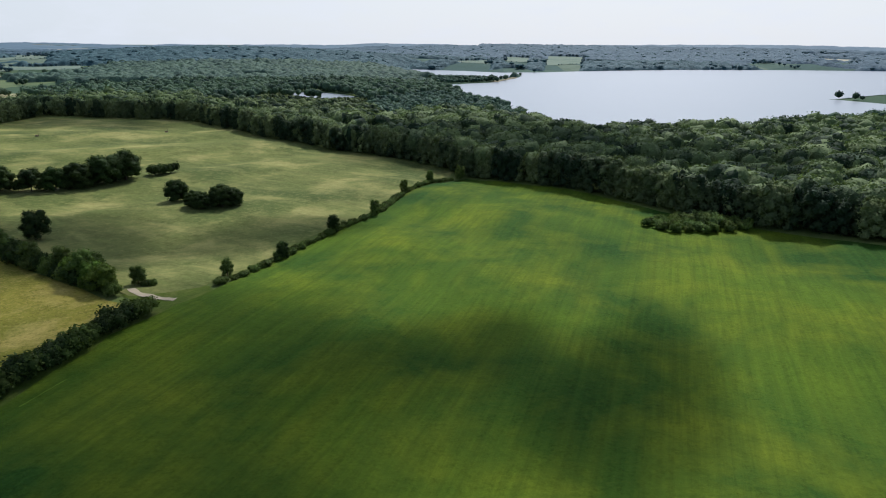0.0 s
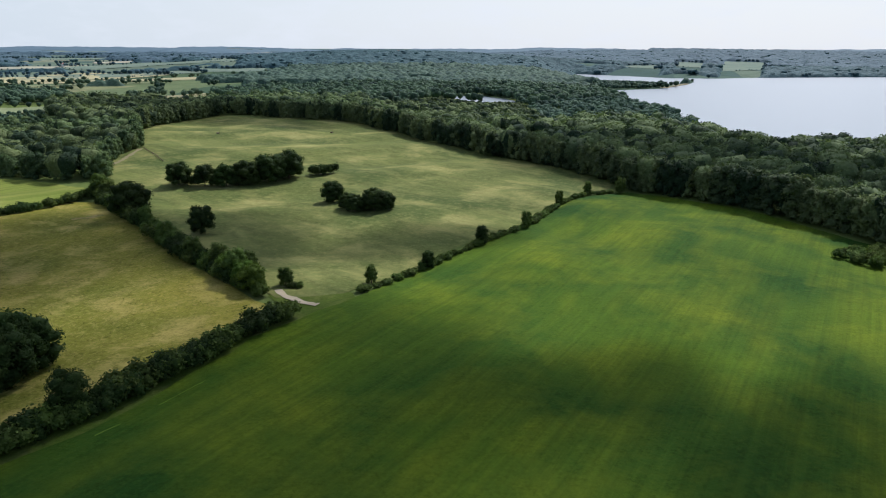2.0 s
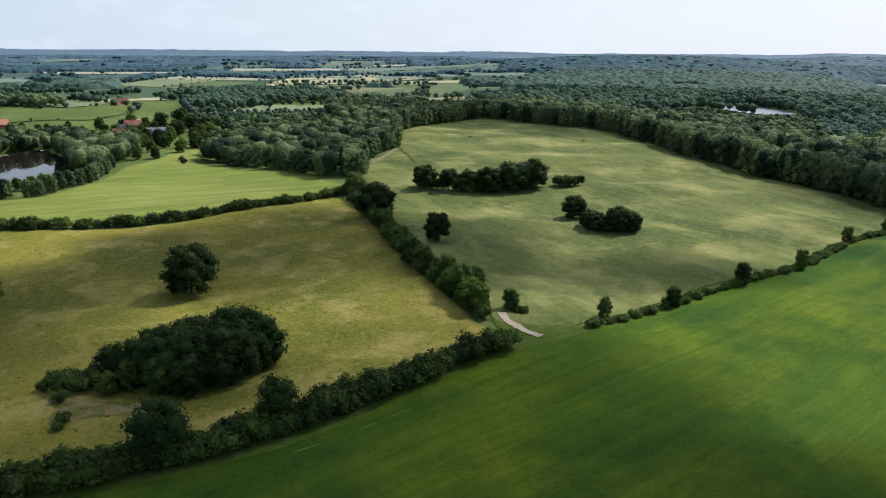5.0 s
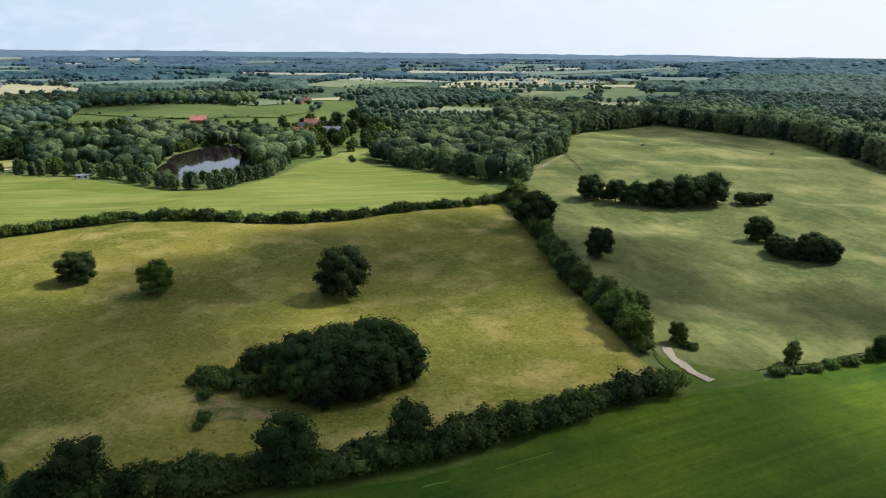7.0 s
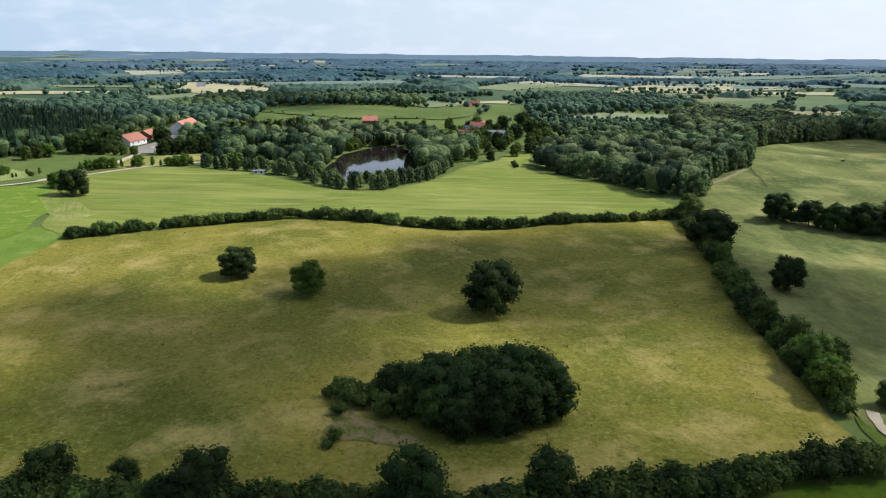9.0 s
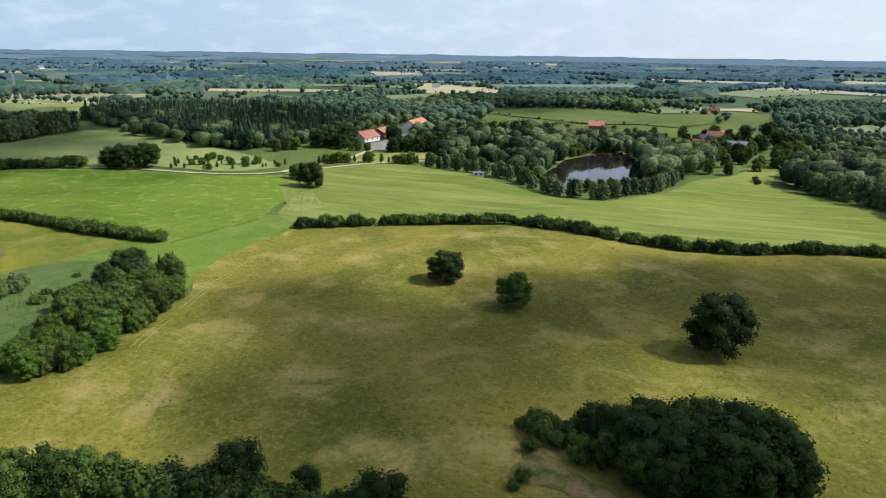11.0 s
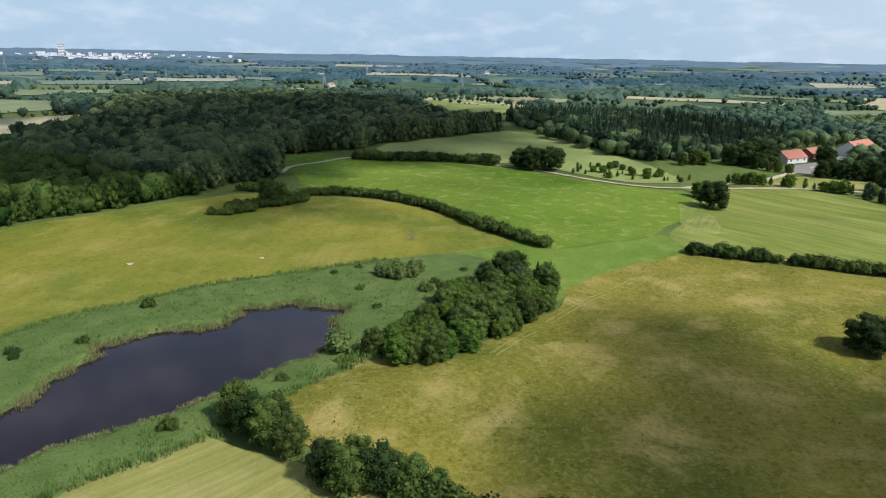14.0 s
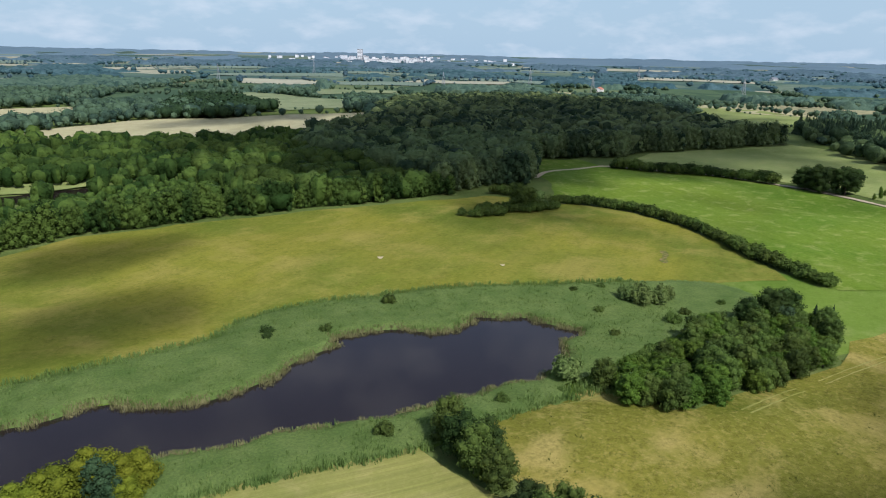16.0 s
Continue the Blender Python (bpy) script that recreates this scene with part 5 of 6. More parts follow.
def scatter(poly, step, rnd, avoid=()):
    xs, ys = [q[0] for q in poly], [q[1] for q in poly]
    gx, gy = np.meshgrid(np.arange(min(xs), max(xs), step), np.arange(min(ys), max(ys), step))
    gx = gx + rnd.uniform(-0.5, 0.5, gx.shape) * step
    gy = gy + rnd.uniform(-0.5, 0.5, gy.shape) * step + np.where(np.arange(gx.shape[1]) % 2 == 0, 0.5 * step, 0.0)[None]
    gx, gy = gx.ravel(), gy.ravel()
    keep = inside(poly, gx, gy)
    for a in avoid:
        keep &= ~inside(a, gx, gy)
    return gx[keep], gy[keep]


def stuff(name, pts, templates, low, high, material, label, rng, category="woodland"):
    """Many trees joined into one mesh, each a turned and scaled copy of one of the shapes."""
    x, y = pts
    z = land(x, y)
    pick = rng.integers(0, len(templates), len(x))
    size = rng.uniform(low, high, len(x))
    ang = rng.uniform(0, 6.283, len(x))
    co, loops, starts, total = [], [], [], 0
    for t, (tv, tf) in enumerate(templates):
        idx = np.nonzero(pick == t)[0]
        if not len(idx):
            continue
        c, s = np.cos(ang[idx])[:, None], np.sin(ang[idx])[:, None]
        k = size[idx][:, None]
        wd = k * rng.uniform(0.9, 1.2, (len(idx), 1))
        vx = (tv[None, :, 0] * c - tv[None, :, 1] * s) * wd + x[idx][:, None]
        vy = (tv[None, :, 0] * s + tv[None, :, 1] * c) * wd + y[idx][:, None]
        vz = tv[None, :, 2] * k + z[idx][:, None]
        co.append(np.stack([vx, vy, vz], -1).reshape(-1, 3))
        ln = np.array([len(f) for f in tf])
        flat = np.concatenate([np.array(f) for f in tf])
        off = total + np.arange(len(idx)) * len(tv)
        loops.append((flat[None] + off[:, None]).ravel())
        starts.append(np.tile(ln, len(idx)))
        total += len(idx) * len(tv)
    co, loops, ln = np.concatenate(co), np.concatenate(loops), np.concatenate(starts)
    me = bpy.data.meshes.new(name)
    me.vertices.add(len(co))
    me.vertices.foreach_set("co", co.astype(np.float32).ravel())
    me.loops.add(len(loops))
    me.loops.foreach_set("vertex_index", loops.astype(np.int32))
    me.polygons.add(len(ln))
    me.polygons.foreach_set("loop_start", np.concatenate([[0], np.cumsum(ln)[:-1]]).astype(np.int32))
    me.materials.append(material)
    me.polygons.foreach_set("use_smooth", ln == 3)
    me.update(calc_edges=True)
    ob = new(name, me)
    return tagged(ob, label, category, kind="stuff")


def simple_tree(seed, height, width, lumps, leaves, leaf_size, base=ICO2):
    """A cheap crown for the inside of a wood: a broad round head of several bulges on sides that reach the ground, roughened all over by small leaf clumps."""
    rng = np.random.default_rng(seed)
    r = width / 2
    up = rng.normal(0, 1, (lumps, 3))
    up[:, 2] = np.abs(up[:, 2]) * 0.9
    up /= np.linalg.norm(up, axis=1)[:, None]
    tall = rng.uniform(0.10, 0.30, lumps)
    lean = rng.uniform(0.86, 1.16, 2)

    def head(d):
        near = np.clip(d @ up.T, -1, 1)
        swell = 0.80 + (tall[None] * np.exp(-np.arccos(near) ** 2 / 0.13)).max(axis=1)
        across = np.hypot(d[:, 0], d[:, 1])
        box = (across ** 2.25 + np.abs(d[:, 2]) ** 2.25) ** (-1 / 2.25)
        foot = np.clip(across, 0.05, 1) ** -0.8 * (1 + 0.32 * d[:, 2])
        wide = swell * r * np.where(d[:, 2] < 0, foot, box)
        rise = np.where(d[:, 2] > 0, height * 0.40, height * 0.58)
        return d * np.stack([wide * lean[0], wide * lean[1], box * swell * rise], -1) + np.array([0, 0, height * 0.58])

    v0, f0 = base
    v = head(v0) * (1 + rng.normal(0, 0.045, (len(v0), 1)))
    d = rng.normal(0, 1, (leaves, 3))
    d[:, 2] = np.abs(d[:, 2]) * 1.15 - 0.55
    d /= np.linalg.norm(d, axis=1)[:, None]
    mid = np.array([0, 0, height * 0.58])
    c = mid + (head(d) - mid) * rng.uniform(0.92, 1.10, (leaves, 1))
    lv, lf = leaf_cards(rng, c, d + np.array([0, 0, 0.3]), leaf_size)
    return np.concatenate([v, lv]), [tuple(q) for q in f0.tolist()] + [tuple(q) for q in (lf + len(v)).tolist()]


RNG = np.random.default_rng(11)
INNER = [simple_tree(200 + i, h, w, 13, 470, 0.66, ICO2) for i, (h, w) in enumerate(((18, 15.5), (16, 13), (19.5, 14), (15, 14.5), (17.5, 11.5), (18.5, 17)))]
YOUNG = [simple_tree(250 + i, h, w, 8, 100, 0.85, ICO2) for i, (h, w) in enumerate(((19, 15), (16, 13), (20, 13), (17, 16.5), (15, 12)))]
INNER_FAR = [simple_tree(210 + i, h, w, 8, 60, 0.85, ICO1) for i, (h, w) in enumerate(((18, 15.5), (16, 13), (19, 13.5), (15.5, 15)))]
EDGE = [crown_arrays(230 + i, "edge", 20, 13, 1300, 0.52, ICO1) for i in range(4)]
FARBLOB = [simple_tree(220 + i, 15, 16, 6, 24, 1.2, ICO1) for i in range(3)]
SPIKE = [conifer_arrays(240 + i, h, w, 9, 11) for i, (h, w) in enumerate(((16, 12), (13.5, 12.5), (17.5, 11)))]


def wood(name, poly, step, material, label, low=0.8, high=1.12, templates=None, avoid=(), edge_line=None, edge_step=8.0, size=(0.8, 1.05)):
    """A wood: crowns over its whole ground, cheaper ones far in, and leafier trees down to the ground along its open edge."""
    x, y = scatter(poly, step, RNG, avoid)
    if templates is None:
        close = np.hypot(x + 40, y - 50) < 520
        if close.any():
            stuff(name, (x[close], y[close]), INNER, low, high, material, label, RNG)
        if (~close).any():
            stuff(name + "_depth", (x[~close], y[~close]), INNER_FAR, low, high, material, label, RNG)
    else:
        stuff(name, (x, y), templates, low, high, material, label, RNG)
    if edge_line:
        q = np.array(along(edge_line, edge_step, 1.5))
        stuff(name + "_edge", (q[:, 0], q[:, 1]), EDGE, size[0], size[1], material, "tall leafy trees along the edge of a wood", RNG)


wood("woodland_lakeside", NE_WOOD, 9.6, M_WOOD, "dense broadleaf wood between the fields and the lake", 0.72, 1.12, avoid=(INLET,), edge_step=8.0,
     edge_line=[(-377, 677), (-285, 660), (-208, 615), (-158, 557), (-116, 510), (-54, 466), (7, 402), (16, 383), (57, 358), (78, 335), (97.8, 302.7), (129.1, 272.4), (155.3, 256.6), (172.7, 242.9), (247, 190)])
wood("woodland_dark", W_WOOD, 9.0, M_WOOD, "dark closed broadleaf wood behind the olive meadow", 0.6, 1.02, edge_step=7.5,
     edge_line=[(-322, -180), (-350, -176), (-366, -164), (-399, -180), (-448, -217), (-474, -198), (-494, -178), (-527, -179), (-575, -151), (-632, -113)])
wood("woodland_young", W_YOUNG, 7.4, M_YOUNGWOOD, "young mixed wood with light green crowns behind the olive meadow", 0.42, 0.74, templates=YOUNG, avoid=(WOOD_GLADE, W_LOW, FAR_FIELDS[3][0]), edge_step=6.0,
     edge_line=[(-60, -200), (-128, -204), (-155, -209), (-193, -208), (-234, -200), (-270, -188), (-303, -179), (-322, -176)], size=(0.5, 0.82))
wood("woodland_young_overstorey", [(-232, -206), (-270, -196), (-318, -188), (-325, -260), (-345, -330), (-300, -380), (-255, -340), (-240, -260)], 13.0, M_LEAF, "taller dark trees standing over young wood", 0.5, 0.85, templates=INNER)
wood("woodland_scrub", W_LOW, 4.6, M_YOUNGWOOD, "low scrub wood in front of a small pool", 0.2, 0.36, templates=YOUNG)
wood("woodland_pasture_head", [(-376, 520), (-390, 600), (-390, 678), (-470, 742), (-590, 740), (-600, 690), (-540, 612), (-468, 540)], 9.0, M_WOOD, "dark closed wood at the head of the pasture", 0.68, 1.05, edge_step=7.5,
     edge_line=[(-374, 516), (-386, 560), (-390, 620), (-388, 676)])
NW_BACK = [(-440, 380), (-464, 423), (-559, 461), (-512, 531), (-462, 628), (-440, 660), (-425, 600), (-420, 520), (-425, 450)]
wood("woodland_village_back", NW_BACK, 8.0, M_WOOD, "lower trees at the back of the village wood", 0.34, 0.52, templates=INNER)
wood("woodland_village", NW_WOOD, 9.6, M_WOOD, "broadleaf wood on the village side of the pasture", 0.5, 0.86, avoid=(NW_BACK,), edge_step=8.0,
     edge_line=[(-370, 512), (-309, 431), (-298, 381), (-262, 336), (-276, 321), (-325, 323), (-358, 318)], size=(0.55, 0.85))
wood("woodland_park", PARK, 9.5, M_WOOD, "park trees round an enclosed pond", 0.5, 0.85, avoid=(PARK_POND, PARK_FRONT, PARK_LAWN), edge_step=7.0,
     edge_line=[(-460, 136), (-435, 157), (-410, 175), (-371, 184), (-351, 201), (-363, 235), (-404, 275)], size=(0.40, 0.55))
wood("woodland_conifer", CONIFERS, 6.0, M_SPRUCE, "dark plantation of spruces", 0.65, 1.1, templates=SPIKE, edge_step=8.0,
     edge_line=[(-629, -69), (-570, -22), (-529, 21)], size=(0.6, 0.9))
wood("woodland_spruces", [(-324, 730), (-246, 678), (-177, 661), (-182, 688), (-246, 721), (-314, 759)], 6.0, M_CONIFER, "small stand of dark spruces", 0.6, 1.0, templates=SPIKE)
wood("woodland_shore_slope", [(-48, 612), (-70, 720), (-140, 790), (-266, 790), (-214, 688), (-148, 606)], 8.6, M_WOOD, "wood on the slope above the lake arm", 0.5, 0.78, templates=INNER_FAR)
wood("woodland_shore_scrub", [(-70, 720), (-103, 886), (-147, 879), (-244, 923), (-294, 842), (-266, 790), (-140, 790)], 7.0, M_WOOD, "low wood running down to the lake arm", 0.3, 0.42, templates=INNER_FAR)
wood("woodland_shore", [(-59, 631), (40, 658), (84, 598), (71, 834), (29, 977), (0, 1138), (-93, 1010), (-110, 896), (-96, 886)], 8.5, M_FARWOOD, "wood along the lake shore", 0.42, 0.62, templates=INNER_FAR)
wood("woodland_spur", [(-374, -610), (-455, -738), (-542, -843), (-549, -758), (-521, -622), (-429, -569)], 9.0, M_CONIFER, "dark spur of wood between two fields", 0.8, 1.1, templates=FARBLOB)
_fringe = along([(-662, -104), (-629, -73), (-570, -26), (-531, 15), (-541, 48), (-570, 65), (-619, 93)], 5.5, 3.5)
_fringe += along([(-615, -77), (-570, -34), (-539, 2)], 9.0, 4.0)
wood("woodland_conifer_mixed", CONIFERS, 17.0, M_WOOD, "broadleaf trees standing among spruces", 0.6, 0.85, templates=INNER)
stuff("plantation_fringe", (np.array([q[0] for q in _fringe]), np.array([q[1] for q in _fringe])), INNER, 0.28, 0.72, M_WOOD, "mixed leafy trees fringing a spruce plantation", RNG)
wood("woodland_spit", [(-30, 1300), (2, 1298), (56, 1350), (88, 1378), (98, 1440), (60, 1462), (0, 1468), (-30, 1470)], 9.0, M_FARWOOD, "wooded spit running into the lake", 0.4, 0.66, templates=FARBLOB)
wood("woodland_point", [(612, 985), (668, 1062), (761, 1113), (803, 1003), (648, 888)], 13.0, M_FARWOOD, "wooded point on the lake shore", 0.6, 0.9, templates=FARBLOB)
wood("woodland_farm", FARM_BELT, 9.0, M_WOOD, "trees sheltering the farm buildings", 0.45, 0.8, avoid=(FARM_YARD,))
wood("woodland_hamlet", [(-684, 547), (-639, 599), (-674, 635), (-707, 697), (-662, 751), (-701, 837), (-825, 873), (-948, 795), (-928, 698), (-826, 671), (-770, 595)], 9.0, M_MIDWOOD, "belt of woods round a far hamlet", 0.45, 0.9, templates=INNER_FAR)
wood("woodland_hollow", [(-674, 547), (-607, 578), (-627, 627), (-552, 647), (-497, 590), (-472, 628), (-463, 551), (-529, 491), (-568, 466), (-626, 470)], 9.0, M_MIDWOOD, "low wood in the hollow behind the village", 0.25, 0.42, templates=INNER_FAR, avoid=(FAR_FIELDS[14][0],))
wood("woodland_valley", VALLEY_BELT, 10.0, M_WOOD, "dark belt of trees across the valley", 0.7, 0.95)

# far country: woods and hedgerow trees over the plain, leaving fields and water free
KEEP_FREE = [q[0] for q in FAR_FIELDS] + [LAKE, INLET, POND, PARK_POND, CROP, PASTURE, TAN, MOWN, GREEN, OLIVE, MARSH, STRIP, BACK, FARM_MEADOW,
                                          NE_WOOD, W_WOOD, W_YOUNG, W_LOW, WOOD_POOL, NW_WOOD, PARK, CONIFERS, FARM_BELT, VALLEY_BELT, VILLAGE, FARM_YARD]
KEEP_FREE.append([(-40, 592), (-98, 920), (-239, 975), (-221, 678), (-129, 582)])
KEEP_FREE += [[(HUB[0] + (x - HUB[0]) * q, HUB[1] + (y - HUB[1]) * q) for x, y in p[0]] for p in FAR_FIELDS for q in (0.93, 0.86)]


HILL_WOOD = [(-468, 881), (-244, 1018), (-98, 1001), (-15, 1148), (-20, 1723), (-77, 2040), (-284, 2355), (-844, 2528), (-989, 2164), (-723, 1616), (-673, 1248)]
SHORE_WOOD = [(-58, 1995), (95, 1869), (287, 1901), (676, 2072), (1332, 2044), (2313, 2097), (3099, 2877), (1805, 3300), (-1, 3093), (-237, 2446)]


def wooded(x, y):
    """Where the plain is covered by closed wood."""
    field = np.sin(x / 150 + 2 * np.sin(y / 310)) * np.sin(y / 180 + 1.7 * np.sin(x / 260)) + 0.6 * np.sin((x + 0.6 * y) / 90) * np.sin((y - 0.4 * x) / 75)
    field = field + 0.25 * np.sin(x / 37 + np.sin(y / 29)) * np.sin(y / 41)
    hilly = sum(np.exp(-((x - h[0]) ** 2 + (y - h[1]) ** 2) / h[2] ** 2) for h in HILLS[:8])
    r = np.hypot(x - HUB[0], y - HUB[1])
    w = field + 1.4 * hilly + 0.3 * ease(1600, 3600, r) > 0.12
    w |= inside(HILL_WOOD, x, y) & (field > -0.95)
    w |= inside(SHORE_WOOD, x, y) & (field > -0.75)
    for p in KEEP_FREE:
        w &= ~inside(p, x, y)
    return w


def hedge_lines(x, y):
    u, v = (0.8 * x + 0.6 * y) / 62 + 0.9 * np.sin(y / 230), (0.75 * y - 0.66 * x) / 80 + 0.9 * np.sin(x / 270)
    line = np.minimum(np.abs(np.sin(u)), np.abs(np.sin(v)))
    return (line < 0.12) & (np.sin(x / 41 + y / 57) > -0.8)


def crown_tops(x, y, gap, seed):
    """Height over the ground, from 0 to 1, of a roof of round crowns about one gap apart."""
    rng = np.random.default_rng(seed)
    side = 4099
    jx, jy = rng.uniform(0.1, 0.9, side), rng.uniform(0.1, 0.9, side)
    tall, wide = rng.uniform(0.6, 1.0, side), rng.uniform(0.66, 0.98, side)
    i, j = np.floor(x / gap).astype(int), np.floor(y / gap).astype(int)
    top = np.full(x.shape, 0.22)
    for di in (-1, 0, 1):
        for dj in (-1, 0, 1):
            k = ((i + di) * 73 + (j + dj) * 1009) % side
            d = np.hypot(x - (i + di + jx[k]) * gap, y - (j + dj + jy[k]) * gap) / (gap * wide[k])
            top = np.maximum(top, tall[k] * np.sqrt(np.maximum(0, 1 - d * d)))
    return top


def canopy(name, r0, r1, step, gap, height, material, label):
    """Closed wood seen from far: one roof of round crowns, falling to the ground at its edges."""
    n = int(2 * r1 / step) + 1
    gx, gy = np.meshgrid(HUB[0] - r1 + np.arange(n) * step, HUB[1] - r1 + np.arange(n) * step)
    gx = gx + RNG.uniform(-0.3, 0.3, gx.shape) * step
    gy = gy + RNG.uniform(-0.3, 0.3, gy.shape) * step
    r = np.hypot(gx - HUB[0], gy - HUB[1])
    a = np.degrees(np.arctan2(gy - HUB[1], gx - HUB[0])) % 360
    ring = (r > r0) & (r < r1) & (a > 38) & (a < 288)
    w = np.zeros(gx.shape, bool)
    w[ring] = wooded(gx[ring], gy[ring])
    cell = w[:-1, :-1] | w[1:, :-1] | w[:-1, 1:] | w[1:, 1:]
    use = np.zeros(gx.shape, bool)
    use[:-1, :-1] |= cell
    use[1:, :-1] |= cell
    use[:-1, 1:] |= cell
    use[1:, 1:] |= cell
    idx = np.full(gx.shape, -1)
    idx[use] = np.arange(use.sum())
    inner = w.astype(float)
    for _ in range(2):
        pad = np.pad(inner, 1)
        inner = sum(pad[1 + i:pad.shape[0] - 1 + i, 1 + j:pad.shape[1] - 1 + j] for i in (-1, 0, 1) for j in (-1, 0, 1)) / 9
    top = height * crown_tops(gx[use], gy[use], gap, int(r0)) * (0.35 + 0.65 * ease(0.35, 0.95, inner[use]))
    z = land(gx[use], gy[use]) + np.where(w[use], top, -0.5)
    co = np.stack([gx[use], gy[use], z], -1)
    q = np.stack([idx[:-1, :-1][cell], idx[:-1, 1:][cell], idx[1:, 1:][cell], idx[1:, :-1][cell]], -1)
    me = bpy.data.meshes.new(name)
    me.vertices.add(len(co))
    me.vertices.foreach_set("co", co.astype(np.float32).ravel())
    me.loops.add(q.size)
    me.loops.foreach_set("vertex_index", q.astype(np.int32).ravel())
    me.polygons.add(len(q))
    me.polygons.foreach_set("loop_start", (np.arange(len(q)) * 4).astype(np.int32))
    me.polygons.foreach_set("use_smooth", np.ones(len(q), bool))
    me.materials.append(material)
    me.update(calc_edges=True)
    return tagged(new(name, me), label, "woodland", kind="stuff")


def far_trees(count, r0, r1):
    r = np.sqrt(RNG.uniform(r0 ** 2, r1 ** 2, count))
    a = RNG.uniform(radians(38), radians(288), count)
    x, y = HUB[0] + r * np.cos(a), HUB[1] + r * np.sin(a)
    keep = hedge_lines(x, y) | (wooded(x, y) & (RNG.uniform(0, 1, count) < 0.1))
    for p in KEEP_FREE:
        keep &= ~inside(p, x, y)
    return x[keep], y[keep]


def ring_wood(r0, r1, step):
    """Single trees over the closed woods of a ring of the plain."""
    g = np.arange(-r1, r1, step)
    gx, gy = np.meshgrid(g, g)
    gx = HUB[0] + (gx + RNG.uniform(-0.45, 0.45, gx.shape) * step).ravel()
    gy = HUB[1] + (gy + RNG.uniform(-0.45, 0.45, gy.shape) * step).ravel()
    r = np.hypot(gx - HUB[0], gy - HUB[1])
    a = np.degrees(np.arctan2(gy - HUB[1], gx - HUB[0])) % 360
    ring = (r > r0) & (r < r1) & (a > 38) & (a < 288)
    gx, gy = gx[ring], gy[ring]
    keep = wooded(gx, gy)
    return gx[keep], gy[keep]


# rings of wood from near to far, each with more haze in its colour
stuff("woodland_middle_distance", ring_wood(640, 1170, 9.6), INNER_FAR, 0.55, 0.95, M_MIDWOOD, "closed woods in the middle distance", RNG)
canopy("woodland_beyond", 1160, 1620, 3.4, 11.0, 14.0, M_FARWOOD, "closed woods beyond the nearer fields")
canopy("woodland_far", 1600, 2350, 6.0, 16.0, 12.0, M_HAZEWOOD, "far woods over the plain with blue haze in their colour")
canopy("woodland_remote", 2300, 3250, 9.0, 19.0, 13.0, M_HAZEFAR, "remote woods over the plain, paler with blue haze in their colour")
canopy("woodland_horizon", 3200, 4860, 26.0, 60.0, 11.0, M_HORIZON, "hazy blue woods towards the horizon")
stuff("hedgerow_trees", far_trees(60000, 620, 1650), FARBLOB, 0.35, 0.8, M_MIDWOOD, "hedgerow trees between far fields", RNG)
stuff("hedgerow_trees_far", far_trees(48000, 1600, 3150), [simple_tree(215 + i, 13, 17, 4, 6, 1.8, ICO1) for i in range(3)], 0.6, 1.1, M_HAZEWOOD, "far hedgerow trees over the plain", RNG)

def field_hedges(polys):
    """Trees along the edges of far fields: tall behind, low and gappy in front, so that the fields show between them."""
    rnd, out = random.Random(77), []
    for poly in polys:
        cx, cy = sum(q[0] for q in poly) / len(poly), sum(q[1] for q in poly) / len(poly)
        for (ax, ay), (bx, by) in zip(poly, poly[1:] + poly[:1]):
            front = math.hypot((ax + bx) / 2 - HUB[0], (ay + by) / 2 - HUB[1]) < math.hypot(cx - HUB[0], cy - HUB[1]) - 6
            d, at = math.hypot(bx - ax, by - ay), 0.0
            thick = rnd.uniform(0.5, 1.0)
            while at < d:
                if rnd.random() < thick * (0.4 if front else 0.95):
                    k = at / d
                    out.append((ax + (bx - ax) * k + rnd.uniform(-4, 4), ay + (by - ay) * k + rnd.uniform(-4, 4), rnd.uniform(0.12, 0.26) if front else rnd.uniform(0.3, 0.75)))
                at += rnd.uniform(6, 10) if front else rnd.uniform(7, 13)
    return np.array(out)


_fh = field_hedges([q[0] for q in FAR_FIELDS if 560 < math.hypot(q[0][0][0] - HUB[0], q[0][0][1] - HUB[1]) < 2700])
_fd = np.hypot(_fh[:, 0] - HUB[0], _fh[:, 1] - HUB[1])
for _k, (_a, _b, _m) in enumerate(((0, 1500, M_MIDWOOD), (1500, 5000, M_HAZEWOOD))):
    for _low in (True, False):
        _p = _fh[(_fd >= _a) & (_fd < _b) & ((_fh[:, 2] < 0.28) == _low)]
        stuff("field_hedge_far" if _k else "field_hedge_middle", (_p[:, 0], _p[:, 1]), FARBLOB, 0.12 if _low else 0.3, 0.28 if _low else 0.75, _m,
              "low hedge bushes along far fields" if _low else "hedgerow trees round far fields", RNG)

